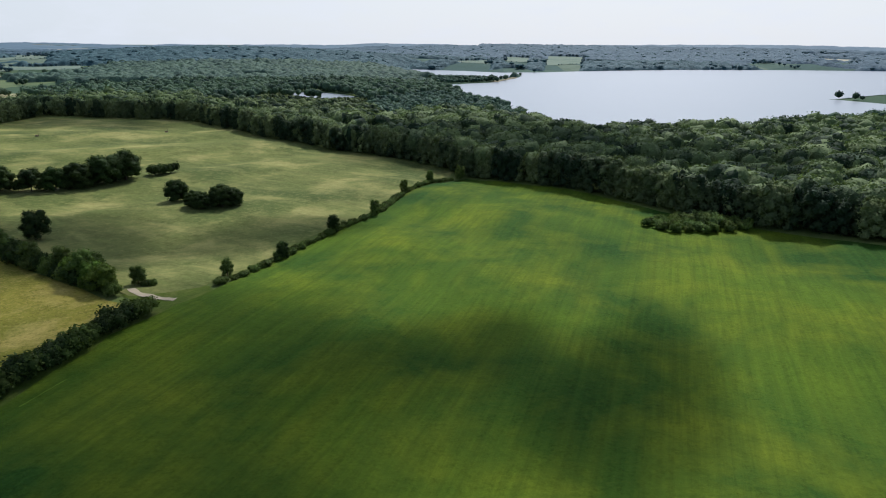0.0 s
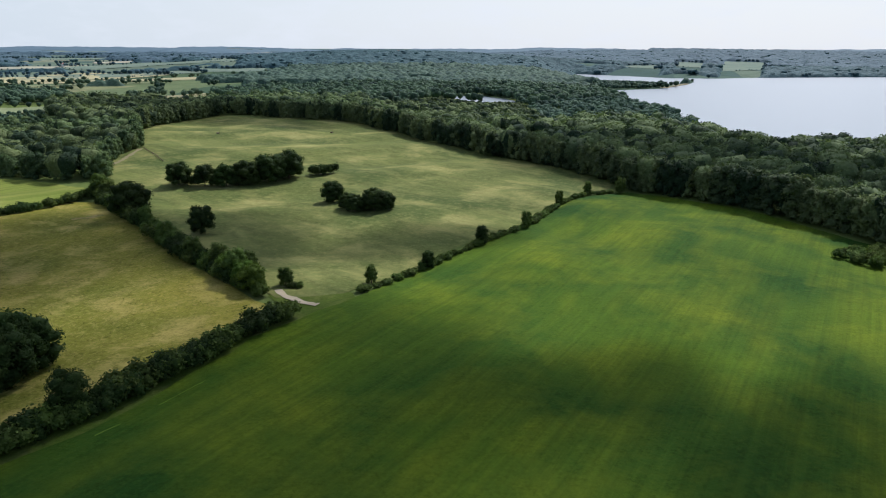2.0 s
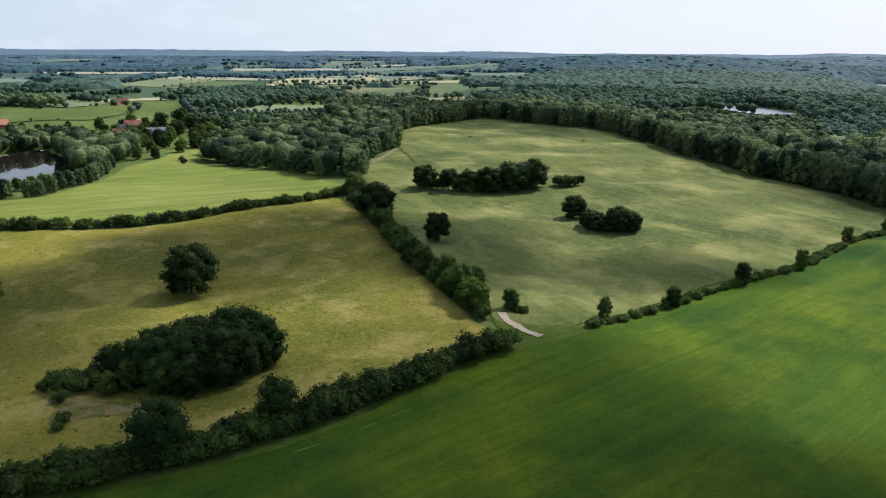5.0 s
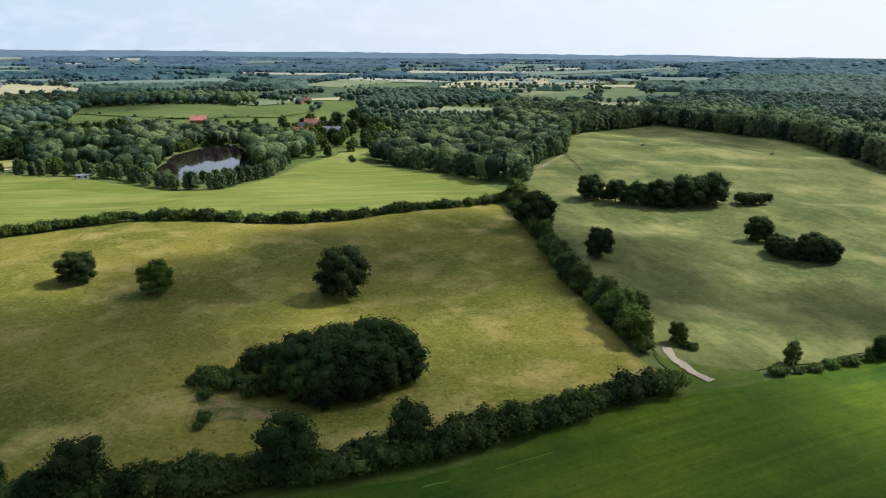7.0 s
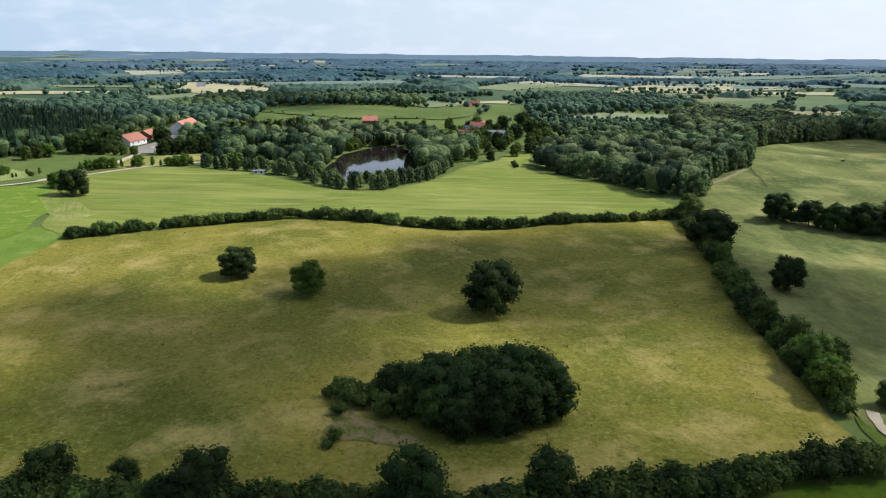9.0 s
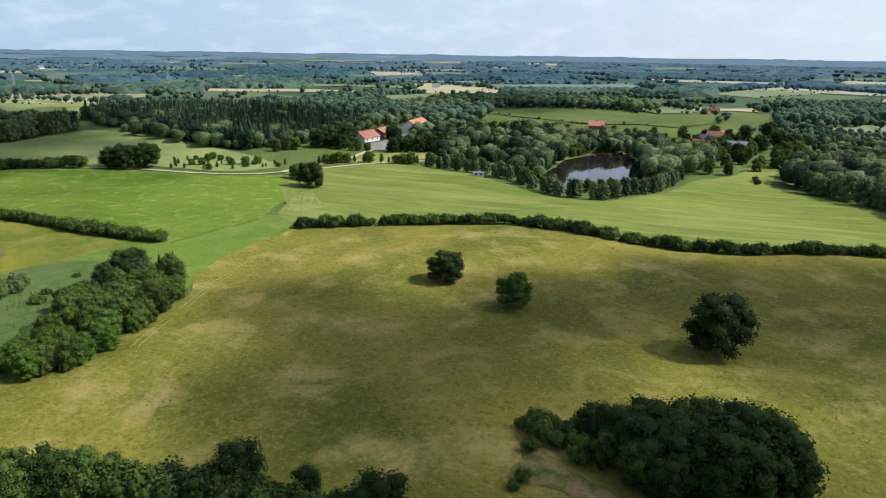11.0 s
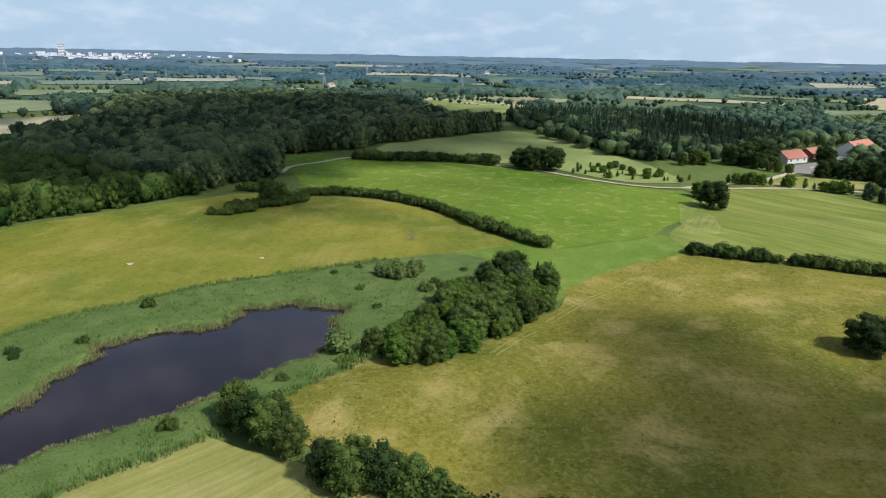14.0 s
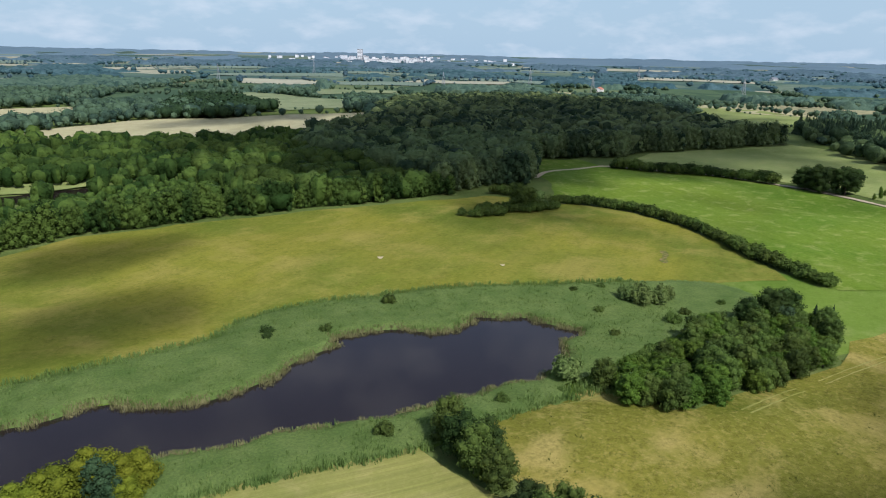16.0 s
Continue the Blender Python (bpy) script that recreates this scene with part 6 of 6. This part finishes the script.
# ---- reeds ----
def reed_tuft(seed, tall, blades):
    rng = np.random.default_rng(seed)
    vs, fs, n = [], [], 0
    for i in range(blades):
        a = rng.uniform(0, 6.283)
        x, y, h, w = rng.uniform(-0.6, 0.6), rng.uniform(-0.6, 0.6), tall * rng.uniform(0.75, 1.05), rng.uniform(0.05, 0.11)
        lx, ly = 0.35 * math.cos(a + 1.3), 0.35 * math.sin(a + 1.3)
        cx, cy = w * math.cos(a), w * math.sin(a)
        vs += [(x - cx, y - cy, -0.4), (x + cx, y + cy, -0.4), (x + lx + cx * 0.6, y + ly + cy * 0.6, h), (x + lx - cx * 0.6, y + ly - cy * 0.6, h)]
        fs.append((n, n + 1, n + 2, n + 3))
        n += 4
    return np.array(vs), fs


REEDS = [reed_tuft(300 + i, tall, 14) for i, tall in enumerate((1.15, 1.35, 1.5, 1.25))]
DRY_REEDS = [reed_tuft(320 + i, 1.1, 18) for i in range(3)]


def bed(name, poly, step, templates, material, label, near=-1.6, far=None, patchy=0.0):
    x, y = scatter(poly, step, RNG)
    d = rim(POND, x, y) * np.where(inside(POND, x, y), -1, 1)
    keep = np.ones(len(x), bool)
    if near is not None:
        keep &= d > near * (0.35 + 1.3 * np.abs(np.sin(x / 3.3 + 1.4 * np.sin(y / 2.7))))
    if far is not None:
        keep &= d < far * (1 + 0.35 * np.sin(x / 7) * np.sin(y / 9))
    if patchy:
        keep &= np.sin(x / 6.0 + 1.3 * np.sin(y / 5.0)) * np.sin(y / 7.0) > patchy
    stuff(name, (x[keep], y[keep]), templates, 0.75, 1.2, material, label, RNG, "reeds")


def reed_mass():
    """The closed body of the reed bed, tufted on top, standing up from the water's edge."""
    xs, ys = [q[0] for q in MARSH], [q[1] for q in MARSH]
    gx, gy = np.meshgrid(np.arange(min(xs), max(xs), 1.3), np.arange(min(ys), max(ys), 1.3))
    gx = gx + RNG.uniform(-0.35, 0.35, gx.shape)
    gy = gy + RNG.uniform(-0.35, 0.35, gy.shape)
    flat = (gx.ravel(), gy.ravel())
    d = (rim(POND, *flat) * np.where(inside(POND, *flat), -1, 1)).reshape(gx.shape)
    limit = np.where(gx > -258, 75.0, 75.0 + 1.3 * (gx + 258)).clip(8) * (1 + 0.25 * np.sin(gx / 7) * np.sin(gy / 9))
    w = (inside(MARSH, *flat) | inside(POND, *flat)).reshape(gx.shape) & (d > -4.5) & (d < limit)
    w &= ~((gy > 6) & (gx < -225))
    w &= ~((gx < -181) & (gy > -13 - 0.1 * (gx + 181)) & (gx > -232))
    cell = w[:-1, :-1] & w[1:, :-1] & w[:-1, 1:] & w[1:, 1:]
    tall = ease(-2.1, -0.5, d) * ease(1.0, 0.75, d / limit)
    tall = tall * ease(0.5, 5.0, rim(MARSH, *flat).reshape(gx.shape))
    z = land(*flat).reshape(gx.shape) + 0.32 - 0.7 * ease(-0.6, -2.0, d) + tall * (0.5 + 0.55 * crown_tops(gx, gy, 2.6, 5))
    idx = np.arange(gx.size).reshape(gx.shape)
    q = np.stack([idx[:-1, :-1][cell], idx[:-1, 1:][cell], idx[1:, 1:][cell], idx[1:, :-1][cell]], -1)
    used, inv = np.unique(q.ravel(), return_inverse=True)
    co = np.stack([gx.ravel(), gy.ravel(), z.ravel()], -1)[used]
    me = mesh_of("reed_mass", [tuple(map(float, c)) for c in co], [tuple(map(int, f)) for f in inv.reshape(-1, 4)], M_REED, True)
    tagged(new("reed_mass", me), "soft closed mass of green reeds round the pond", "reeds", kind="stuff")


reed_mass()
bed("reed_bed", MARSH, 1.25, REEDS, M_REED, "dense green reed bed round the pond", -1.0, 34)
bed("reed_shore", MARSH, 0.9, DRY_REEDS, M_REEDTIP, "brownish reed stems standing at the water", -2.3, 0.3)

_tx, _ty = scatter(TAN, 4.2, RNG)
_tk = np.sin(_tx / 13 + 1.7 * np.sin(_ty / 17)) * np.sin(_ty / 11) + RNG.uniform(-0.7, 0.7, len(_tx)) > 0.15
stuff("tussock_grass", (_tx[_tk], _ty[_tk]), [reed_tuft(340 + i, 0.42, 9) for i in range(4)], 0.6, 1.4, M_TUSSOCK, "coarse tussocks over the dry pasture", RNG, "grass")

# ---- buildings ----
def part(name, bm, material, parent, label=""):
    me = bpy.data.meshes.new(name)
    bm.to_mesh(me)
    bm.free()
    me.materials.append(material)
    ob = new(name, me)
    ob.parent = parent
    return tagged(ob, label) if label else ob


def block(bm, x0, x1, y0, y1, z0, z1):
    v = [bm.verts.new(q) for q in ((x0, y0, z0), (x1, y0, z0), (x1, y1, z0), (x0, y1, z0), (x0, y0, z1), (x1, y0, z1), (x1, y1, z1), (x0, y1, z1))]
    for f in ((0, 3, 2, 1), (4, 5, 6, 7), (0, 1, 5, 4), (1, 2, 6, 5), (2, 3, 7, 6), (3, 0, 4, 7)):
        bm.faces.new([v[i] for i in f])


def one_block(*a):
    bm = bmesh.new()
    block(bm, *a)
    return bm


def house(x, y, length, depth, eave, ridge, turn, wall_mat, roof_mat, label, name="house", category="house", windows=3, chimney=True, group="village houses", hip=0.0):
    e = new(name)
    e.location = (x, y, land1(x, y) - 0.2)
    e.rotation_euler = (0, 0, radians(turn))
    hl, hd = length / 2, depth / 2
    bm = bmesh.new()
    base = [bm.verts.new(q) for q in ((-hl, -hd, 0), (hl, -hd, 0), (hl, hd, 0), (-hl, hd, 0))]
    top = [bm.verts.new(q) for q in ((-hl, -hd, eave), (hl, -hd, eave), (hl, hd, eave), (-hl, hd, eave))]
    ga, gb = bm.verts.new((-hl, 0, ridge - 0.25)), bm.verts.new((hl, 0, ridge - 0.25))
    bm.faces.new((base[0], base[1], top[1], top[0]))
    bm.faces.new((base[2], base[3], top[3], top[2]))
    bm.faces.new((base[1], base[2], top[2], gb, top[1]))
    bm.faces.new((base[3], base[0], top[0], ga, top[3]))
    part("wall", bm, wall_mat, e)
    bm = bmesh.new()
    o, th = 0.5, 0.3
    sl = (ridge - eave) / hd
    for s in (-1, 1):
        pts = [(-hl - o, s * (hd + o), eave - sl * o), (hl + o, s * (hd + o), eave - sl * o), (hl + o - hip, 0, ridge), (-hl - o + hip, 0, ridge)]
        lo = [bm.verts.new(q) for q in pts]
        up = [bm.verts.new((q[0], q[1], q[2] + th)) for q in pts]
        for f in ((lo[0], lo[1], lo[2], lo[3]), (up[3], up[2], up[1], up[0])):
            bm.faces.new(f)
        for i in range(4):
            j = (i + 1) % 4
            bm.faces.new((lo[i], up[i], up[j], lo[j]))
    bmesh.ops.recalc_face_normals(bm, faces=bm.faces)
    roof = part("roof", bm, roof_mat, e)
    for s in (-1, 1):
        for i in range(windows):
            cx = -hl + length * (i + 0.5) / windows
            w = part("window", one_block(cx - 0.6, cx + 0.6, s * hd - 0.06, s * hd + 0.06, eave * 0.42, eave * 0.42 + 1.3), M_GLASS, e)
    part("door", one_block(hl - 0.05, hl + 0.07, -0.6, 0.6, 0.05, 2.15), M_TIMBER, e)
    if chimney:
        part("chimney", one_block(-0.45, 0.45, -0.4, 0.4, ridge - 0.6, ridge + 1.3), M_BRICK, roof)
    return tagged(e, label, category, group)


sheet("yard_farm", [(-541, 106), (-541, 116), (-573, 129), (-623, 149), (-631, 139), (-583, 121), (-564, 106)], M_ASPHALT, "pale paved farmyard", "yard", lift=0.45, step=12)
house(-649, 156, 36, 15, 5.5, 10.5, 152, M_RENDER, M_TILE, "long farm barn with an orange-red tiled roof", "barn", "barn", 6, False, "farm buildings")
house(-581, 106, 22, 13, 3.6, 8.0, 143, M_RENDER, M_TILE, "farm barn with white gable and red tiled roof", "barn", "barn", 3, False, "farm buildings")
house(-613, 122, 16, 10, 3.6, 6.8, 150, M_BRICK, M_TILE, "low red-roofed farm shed", "barn", "barn", 3, False, "farm buildings")
house(-555, 388, 13, 8.5, 5.5, 10.5, 40, M_BRICK, M_TILE, "manor house with a steep red tiled roof", windows=5)
house(-563, 398, 8, 6, 5.0, 9.5, 130, M_RENDER, M_TILE, "white gabled wing with a red tiled roof", windows=2)
house(-538, 371, 15, 9, 4.5, 9.5, 20, M_BRICK, M_SLATE, "brick house with a slate roof", windows=4)
house(-517, 353, 13, 9, 4.0, 9.0, 30, M_BRICK, M_TILE, "red brick house with a tiled roof", windows=3)
house(-502, 339, 16, 10, 3.5, 8.0, 10, M_BRICK, M_TILE, "low red brick house", windows=3)
house(-518, 385, 16, 9, 4.0, 7.0, 55, M_RENDER, M_SLATE, "long white house with a grey roof", windows=4)
house(-651, 326, 14, 10, 4.0, 8.0, 60, M_BRICK, M_TILE, "red-roofed house behind the park trees", windows=3)
house(-797, 524, 10, 6.5, 3.6, 7.0, 20, M_BRICK, M_SLATE, "distant red-roofed brick farmhouse among trees", windows=3)
house(-819, 549, 10, 6.5, 3.6, 7.0, 30, M_BRICK, M_TILE, "distant red-roofed brick farmhouse among trees", windows=3)
house(-778, 638, 16, 10, 4.5, 9.0, 70, M_RENDER, M_SLATE, "distant white gabled house", windows=3)
house(-457, 151, 6, 4, 2.4, 4.2, 80, M_BRICK, M_TILE, "small red garden hut", "garden_hut", "hut", 1, False, "garden huts")
house(-421, 157, 6, 2.4, 2.2, 2.6, 70, M_RENDER, M_SLATE, "small white site trailer at the meadow edge", "site_trailer", "trailer", 2, False, "garden huts")
house(-1301, -676, 30, 13, 5, 9, 20, M_RENDER, M_TILE, "far barn with an orange roof", "barn", "barn", 3, False, "far buildings")
_hr = random.Random(8)
for i in range(18):
    a, r = radians(_hr.uniform(75, 262)), _hr.uniform(1150, 2600)
    x, y = HUB[0] + r * math.cos(a), HUB[1] + r * math.sin(a)
    if any(bool(inside(p, np.array([x]), np.array([y]))[0]) for p in (LAKE, W_WOOD, W_YOUNG, NE_WOOD)):
        continue
    w = _hr.uniform(12, 26)
    house(x, y, w, w * 0.5, 5, 10, _hr.uniform(0, 180), M_RENDER, _hr.choice([M_TILE, M_SLATE, M_SLATE]), "far farm building among fields", "farmhouse", "farm building", 3, False, "far buildings")

# village and farm trees
for x, y, k, s in ((-415, 298, "broad0", 0.75), (-409, 307, "dark1", 0.6), (-464, 331, "broad1", 1.0), (-460, 346, "dark0", 1.0), (-419, 333, "broad2", 0.75), (-431, 356, "broad0", 0.95), (-490, 411, "dark1", 1.2), (-500, 391, "dark0", 1.1), (-455, 378, "broad1", 1.1), (-560, 418, "dark2", 1.2), (-572, 397, "broad2", 1.1), (-579, 453, "dark0", 1.2), (-488, 322, "broad0", 1.0), (-425, 289, "broad2", 0.7), (-521, 422, "dark0", 1.2), (-540, 432, "broad1", 1.1), (-473, 401, "broad2", 1.0), (-446, 366, "dark2", 0.9), (-438, 324, "broad1", 0.7),
                   (-496, 351, "broad0", 0.9), (-487, 344, "bright0", 0.8), (-525, 365, "broad1", 0.9), (-535, 384, "dark0", 0.9), (-511, 368, "broad2", 0.7), (-549, 404, "dark0", 0.75), (-573, 412, "dark1", 0.8),
                   (-577, 392, "dark2", 0.7), (-492, 378, "dark0", 0.7), (-478, 369, "broad1", 0.9), (-463, 356, "broad2", 0.75), (-455, 344, "broad0", 0.7), (-473, 385, "dark1", 0.7), (-531, 412, "dark2", 0.8),
                   (-507, 398, "dark1", 0.7), (-563, 367, "dark0", 0.65), (-587, 377, "broad1", 0.9), (-443, 339, "dark1", 0.7), (-434, 346, "broad1", 0.6), (-426, 350, "dark2", 0.6), (-470, 339, "broad2", 0.8),
                   (-504, 345, "broad1", 0.75), (-510, 342, "broad0", 0.7), (-497, 361, "dark1", 0.8), (-515, 359, "broad2", 0.8), (-528, 377, "broad0", 0.8), (-541, 363, "broad1", 0.8), (-391, 313, "dshrub0", 0.9), (-385, 310, "dshrub1", 0.8), (-380, 307, "dshrub2", 0.9)):
    tree(k, x, y, s, "tree", "leafy garden tree among village houses", group="village trees")
for i in range(16):
    tree(_rnd.choice(["tall0", "tall1", "tall2"]), -597 + 0.93 * i, 173.5 + 4.33 * i - (2 if i % 2 else 0), _rnd.uniform(1.0, 1.25), "poplar_tree", "dense upright poplar beside the farm", group="farm poplars", wide=1.4)
for x, y, k, s in ((-570, 93, "dark0", 1.1), (-576, 85, "dark1", 1.2), (-567, 83, "dark2", 1.0), (-585, 89, "dark0", 1.0), (-553, 96, "broad0", 0.6), (-546, 98, "broad1", 0.55), (-558, 91, "broad2", 0.6), (-541, 104, "bright0", 0.7),
                   (-545, 77, "dark0", 1.25), (-550, 89, "dark1", 1.3), (-554, 81, "dark2", 1.25), (-543, 69, "dark1", 1.1), (-560, 93, "dark0", 1.15), (-539, 85, "dark2", 0.9), (-531, 121, "dark1", 0.9), (-536, 127, "dark0", 0.95), (-531, 132, "dark2", 0.8), (-528, 140, "dark0", 0.95), (-528, 149, "dark1", 1.0), (-534, 145, "dark2", 1.1), (-536, 155, "dark0", 1.1), (-531, 159, "dark1", 1.0), (-535, 92, "broad0", 0.5), (-535, 97, "broad1", 0.5), (-534, 103, "broad2", 0.45), (-594, 127, "dark1", 0.9), (-590, 132, "dark2", 0.85), (-600, 130, "dark0", 0.9), (-530, 47, "broad1", 0.8), (-522, 41, "broad0", 0.7), (-534, 53, "bright1", 0.8)):
    tree(k, x, y, s, "tree", "dense dark tree sheltering the farm", group="farm trees")
for i in range(70):
    x, y = _rnd.uniform(-624, -434), _rnd.uniform(279, 344)
    if bool(inside(PARK, np.array([x]), np.array([y]))[0]) or any(math.hypot(x - q[0], y - q[1]) < 11 for q in ((-555, 388), (-538, 371), (-517, 353), (-502, 339), (-518, 385))):
        continue
    tree(_rnd.choice(["park0", "park1", "park0", "dark2"]), x, y + 0.15 * (-434 - x), _rnd.uniform(0.42, 0.7), "tree", "leafy garden tree among village houses", group="village trees")
for i in range(40):
    a = i * 2.4
    x, y = _rnd.uniform(-546, -442), _rnd.uniform(148, 211)
    if bool(inside(PARK_POND, np.array([x]), np.array([y]))[0]):
        continue
    tree(_rnd.choice(["park0", "park1", "bright0", "tall0", "young0"]), x, y, _rnd.uniform(0.5, 0.85), "tree", "park tree standing on lawn", group="park trees")
for x, y in along([(-461, 201), (-422, 186), (-397, 188)], 7.0, 2.0) + along([(-398, 252), (-423, 264), (-462, 283), (-518, 300), (-522, 284), (-517, 263), (-494, 231), (-453, 204)], 8.0, 2.0):
    tree(_rnd.choice(["park0", "park1", "bright0", "park0"]), x, y, _rnd.uniform(0.55, 0.85), "tree", "leafy tree overhanging the park pond", group="park pond trees")
for x, y in along([(-390, 190), (-378, 200), (-373, 218), (-371, 234), (-384, 251)], 5.0, 2.0):
    tree(_rnd.choice(["park0", "park1", "willow0", "bright0"]), x, y, _rnd.uniform(0.48, 0.64), "tree", "bushy waterside tree at the park pond", group="park pond trees")

# ---- pasture fence, posts ----
def fence(line, step, label):
    x0, y0 = line[0]
    e = new("fence")
    e.location = (x0, y0, land1(x0, y0))
    pts = along(line, step)
    for x, y in pts:
        z = land1(x, y) - land1(x0, y0)
        part("post", one_block(x - x0 - 0.08, x - x0 + 0.08, y - y0 - 0.08, y - y0 + 0.08, z, z + 1.5), M_TIMBER, e)
    for (ax, ay), (bx, by) in zip(pts, pts[1:]):
        for h in (0.7, 1.2):
            bm = bmesh.new()
            za, zb = land1(ax, ay) - land1(x0, y0) + h, land1(bx, by) - land1(x0, y0) + h
            v = [bm.verts.new(q) for q in ((ax - x0, ay - y0, za), (bx - x0, by - y0, zb), (bx - x0, by - y0, zb + 0.12), (ax - x0, ay - y0, za + 0.12))]
            w = [bm.verts.new((q.co.x + 0.05, q.co.y + 0.05, q.co.z)) for q in v]
            bm.faces.new(v)
            bm.faces.new(list(reversed(w)))
            for i in range(4):
                bm.faces.new((v[i], w[i], w[(i + 1) % 4], v[(i + 1) % 4]))
            part("rail", bm, M_TIMBER, e)
    return tagged(e, label, "fence", "pasture fences")


fence([(-300, 424), (-288, 412), (-274, 400), (-260, 387)], 3.0, "weathered timber rail fence in the pasture")
for x, y in ((-297, 513), (-212, 538)):
    e = new("cattle_trough")
    e.location = (x, y, land1(x, y) + 0.2)
    part("tank", one_block(-1.0, 1.0, -0.5, 0.5, 0.15, 0.9), M_TIMBER, e)
    part("stand", one_block(-0.8, 0.8, -0.35, 0.35, 0, 0.15), M_STEEL, e)
    part("post", one_block(1.1, 1.3, -0.1, 0.1, 0, 2.4), M_TIMBER, e)
    tagged(e, "dark cattle trough with a post in the pasture", "trough", "pasture troughs")

# ---- pylons and masts ----
def strut(bm, a, b, w=0.18):
    a, b = Vector(a), Vector(b)
    d = (b - a).normalized()
    u = d.orthogonal().normalized() * w
    v = d.cross(u).normalized() * w
    r1 = [bm.verts.new(a + q) for q in (u, v, -u, -v)]
    r2 = [bm.verts.new(b + q) for q in (u, v, -u, -v)]
    for i in range(4):
        bm.faces.new((r1[i], r1[(i + 1) % 4], r2[(i + 1) % 4], r2[i]))


def pylon(x, y, height, turn, label="grey lattice power pylon on the plain"):
    e = new("power_pylon")
    e.location = (x, y, land1(x, y))
    e.rotation_euler = (0, 0, radians(turn))
    corner = lambda s, i: ((1 if i in (0, 3) else -1) * (3.2 * (1 - s) + 0.35), (1 if i < 2 else -1) * (3.2 * (1 - s) + 0.35), height * s)
    for i in range(4):
        bm = bmesh.new()
        strut(bm, corner(0, i), corner(1, i), 0.24)
        part("leg", bm, M_STEEL, e)
    bm = bmesh.new()
    lev = [0, 0.18, 0.34, 0.48, 0.6, 0.72, 0.83, 0.92, 1]
    for a, b in zip(lev, lev[1:]):
        for i in range(4):
            strut(bm, corner(a, i), corner(b, (i + 1) % 4), 0.12)
            strut(bm, corner(b, i), corner(b, (i + 1) % 4), 0.12)
    part("lattice", bm, M_STEEL, e)
    for s, w in ((0.66, 6.0), (0.80, 7.5), (0.93, 5.0)):
        bm = bmesh.new()
        strut(bm, (-w, 0, height * s), (w, 0, height * s), 0.22)
        strut(bm, (-w, 0, height * s), (0, 0, height * (s + 0.05)), 0.14)
        strut(bm, (w, 0, height * s), (0, 0, height * (s + 0.05)), 0.14)
        part("cross_arm", bm, M_STEEL, e)
    return tagged(e, label, "pylon", "power line")


for x, y, h in ((-1222, -643, 34), (-1400, -434, 34), (-1573, -209, 34), (-1044, -854, 34), (-1447, -950, 36), (-1852, -885, 38), (-1283, -1568, 38), (-2180, -260, 38), (-861, -1340, 36)):
    pylon(x, y, h, 50)

# ---- the town on the horizon ----
_tr = random.Random(31)


def tower_block(x, y, w, d, h, mat, label, turn):
    e = new("apartment_building")
    e.location = (x, y, land1(x, y) - 0.5)
    e.rotation_euler = (0, 0, radians(turn))
    part("wall", one_block(-w / 2, w / 2, -d / 2, d / 2, 0, h), mat, e)
    part("roof", one_block(-w / 2 - 0.4, w / 2 + 0.4, -d / 2 - 0.4, d / 2 + 0.4, h, h + 0.8), M_SLATE, e)
    for k in range(int(h / 6) if h > 40 else 0):
        z = 3 + k * 6
        part("window_band", one_block(-w / 2 - 0.1, w / 2 + 0.1, -d / 2 - 0.1, d / 2 + 0.1, z, z + 1.6), M_GLASS, e)
    return tagged(e, label, "apartment block", "town on the horizon")


def by_bearing(deg, r):
    return -65.6 - math.sin(radians(deg)) * r, 59.2 + math.cos(radians(deg)) * r


x, y = by_bearing(139.6, 3300)
tower_block(x, y, 22, 22, 54, M_WHITE, "tall white tower block in a distant town", 40)
for i in range(75):
    x, y = by_bearing(_tr.gauss(137.6, 1.6), _tr.uniform(3120, 3420))
    tower_block(x, y, _tr.uniform(14, 44), _tr.uniform(10, 16), _tr.choice((9, 12, 12, 15, 18, 24)), M_WHITE, "white apartment block in the middle of a distant town", _tr.uniform(25, 60))
for i in range(110):
    x, y = by_bearing(_tr.choice([_tr.uniform(134, 141), _tr.uniform(127.5, 147.5)]), _tr.uniform(3050, 3900))
    tower_block(x, y, _tr.uniform(10, 32), _tr.uniform(10, 16), _tr.uniform(7, 15), M_WHITE, "white apartment block in a distant town", _tr.uniform(20, 70))
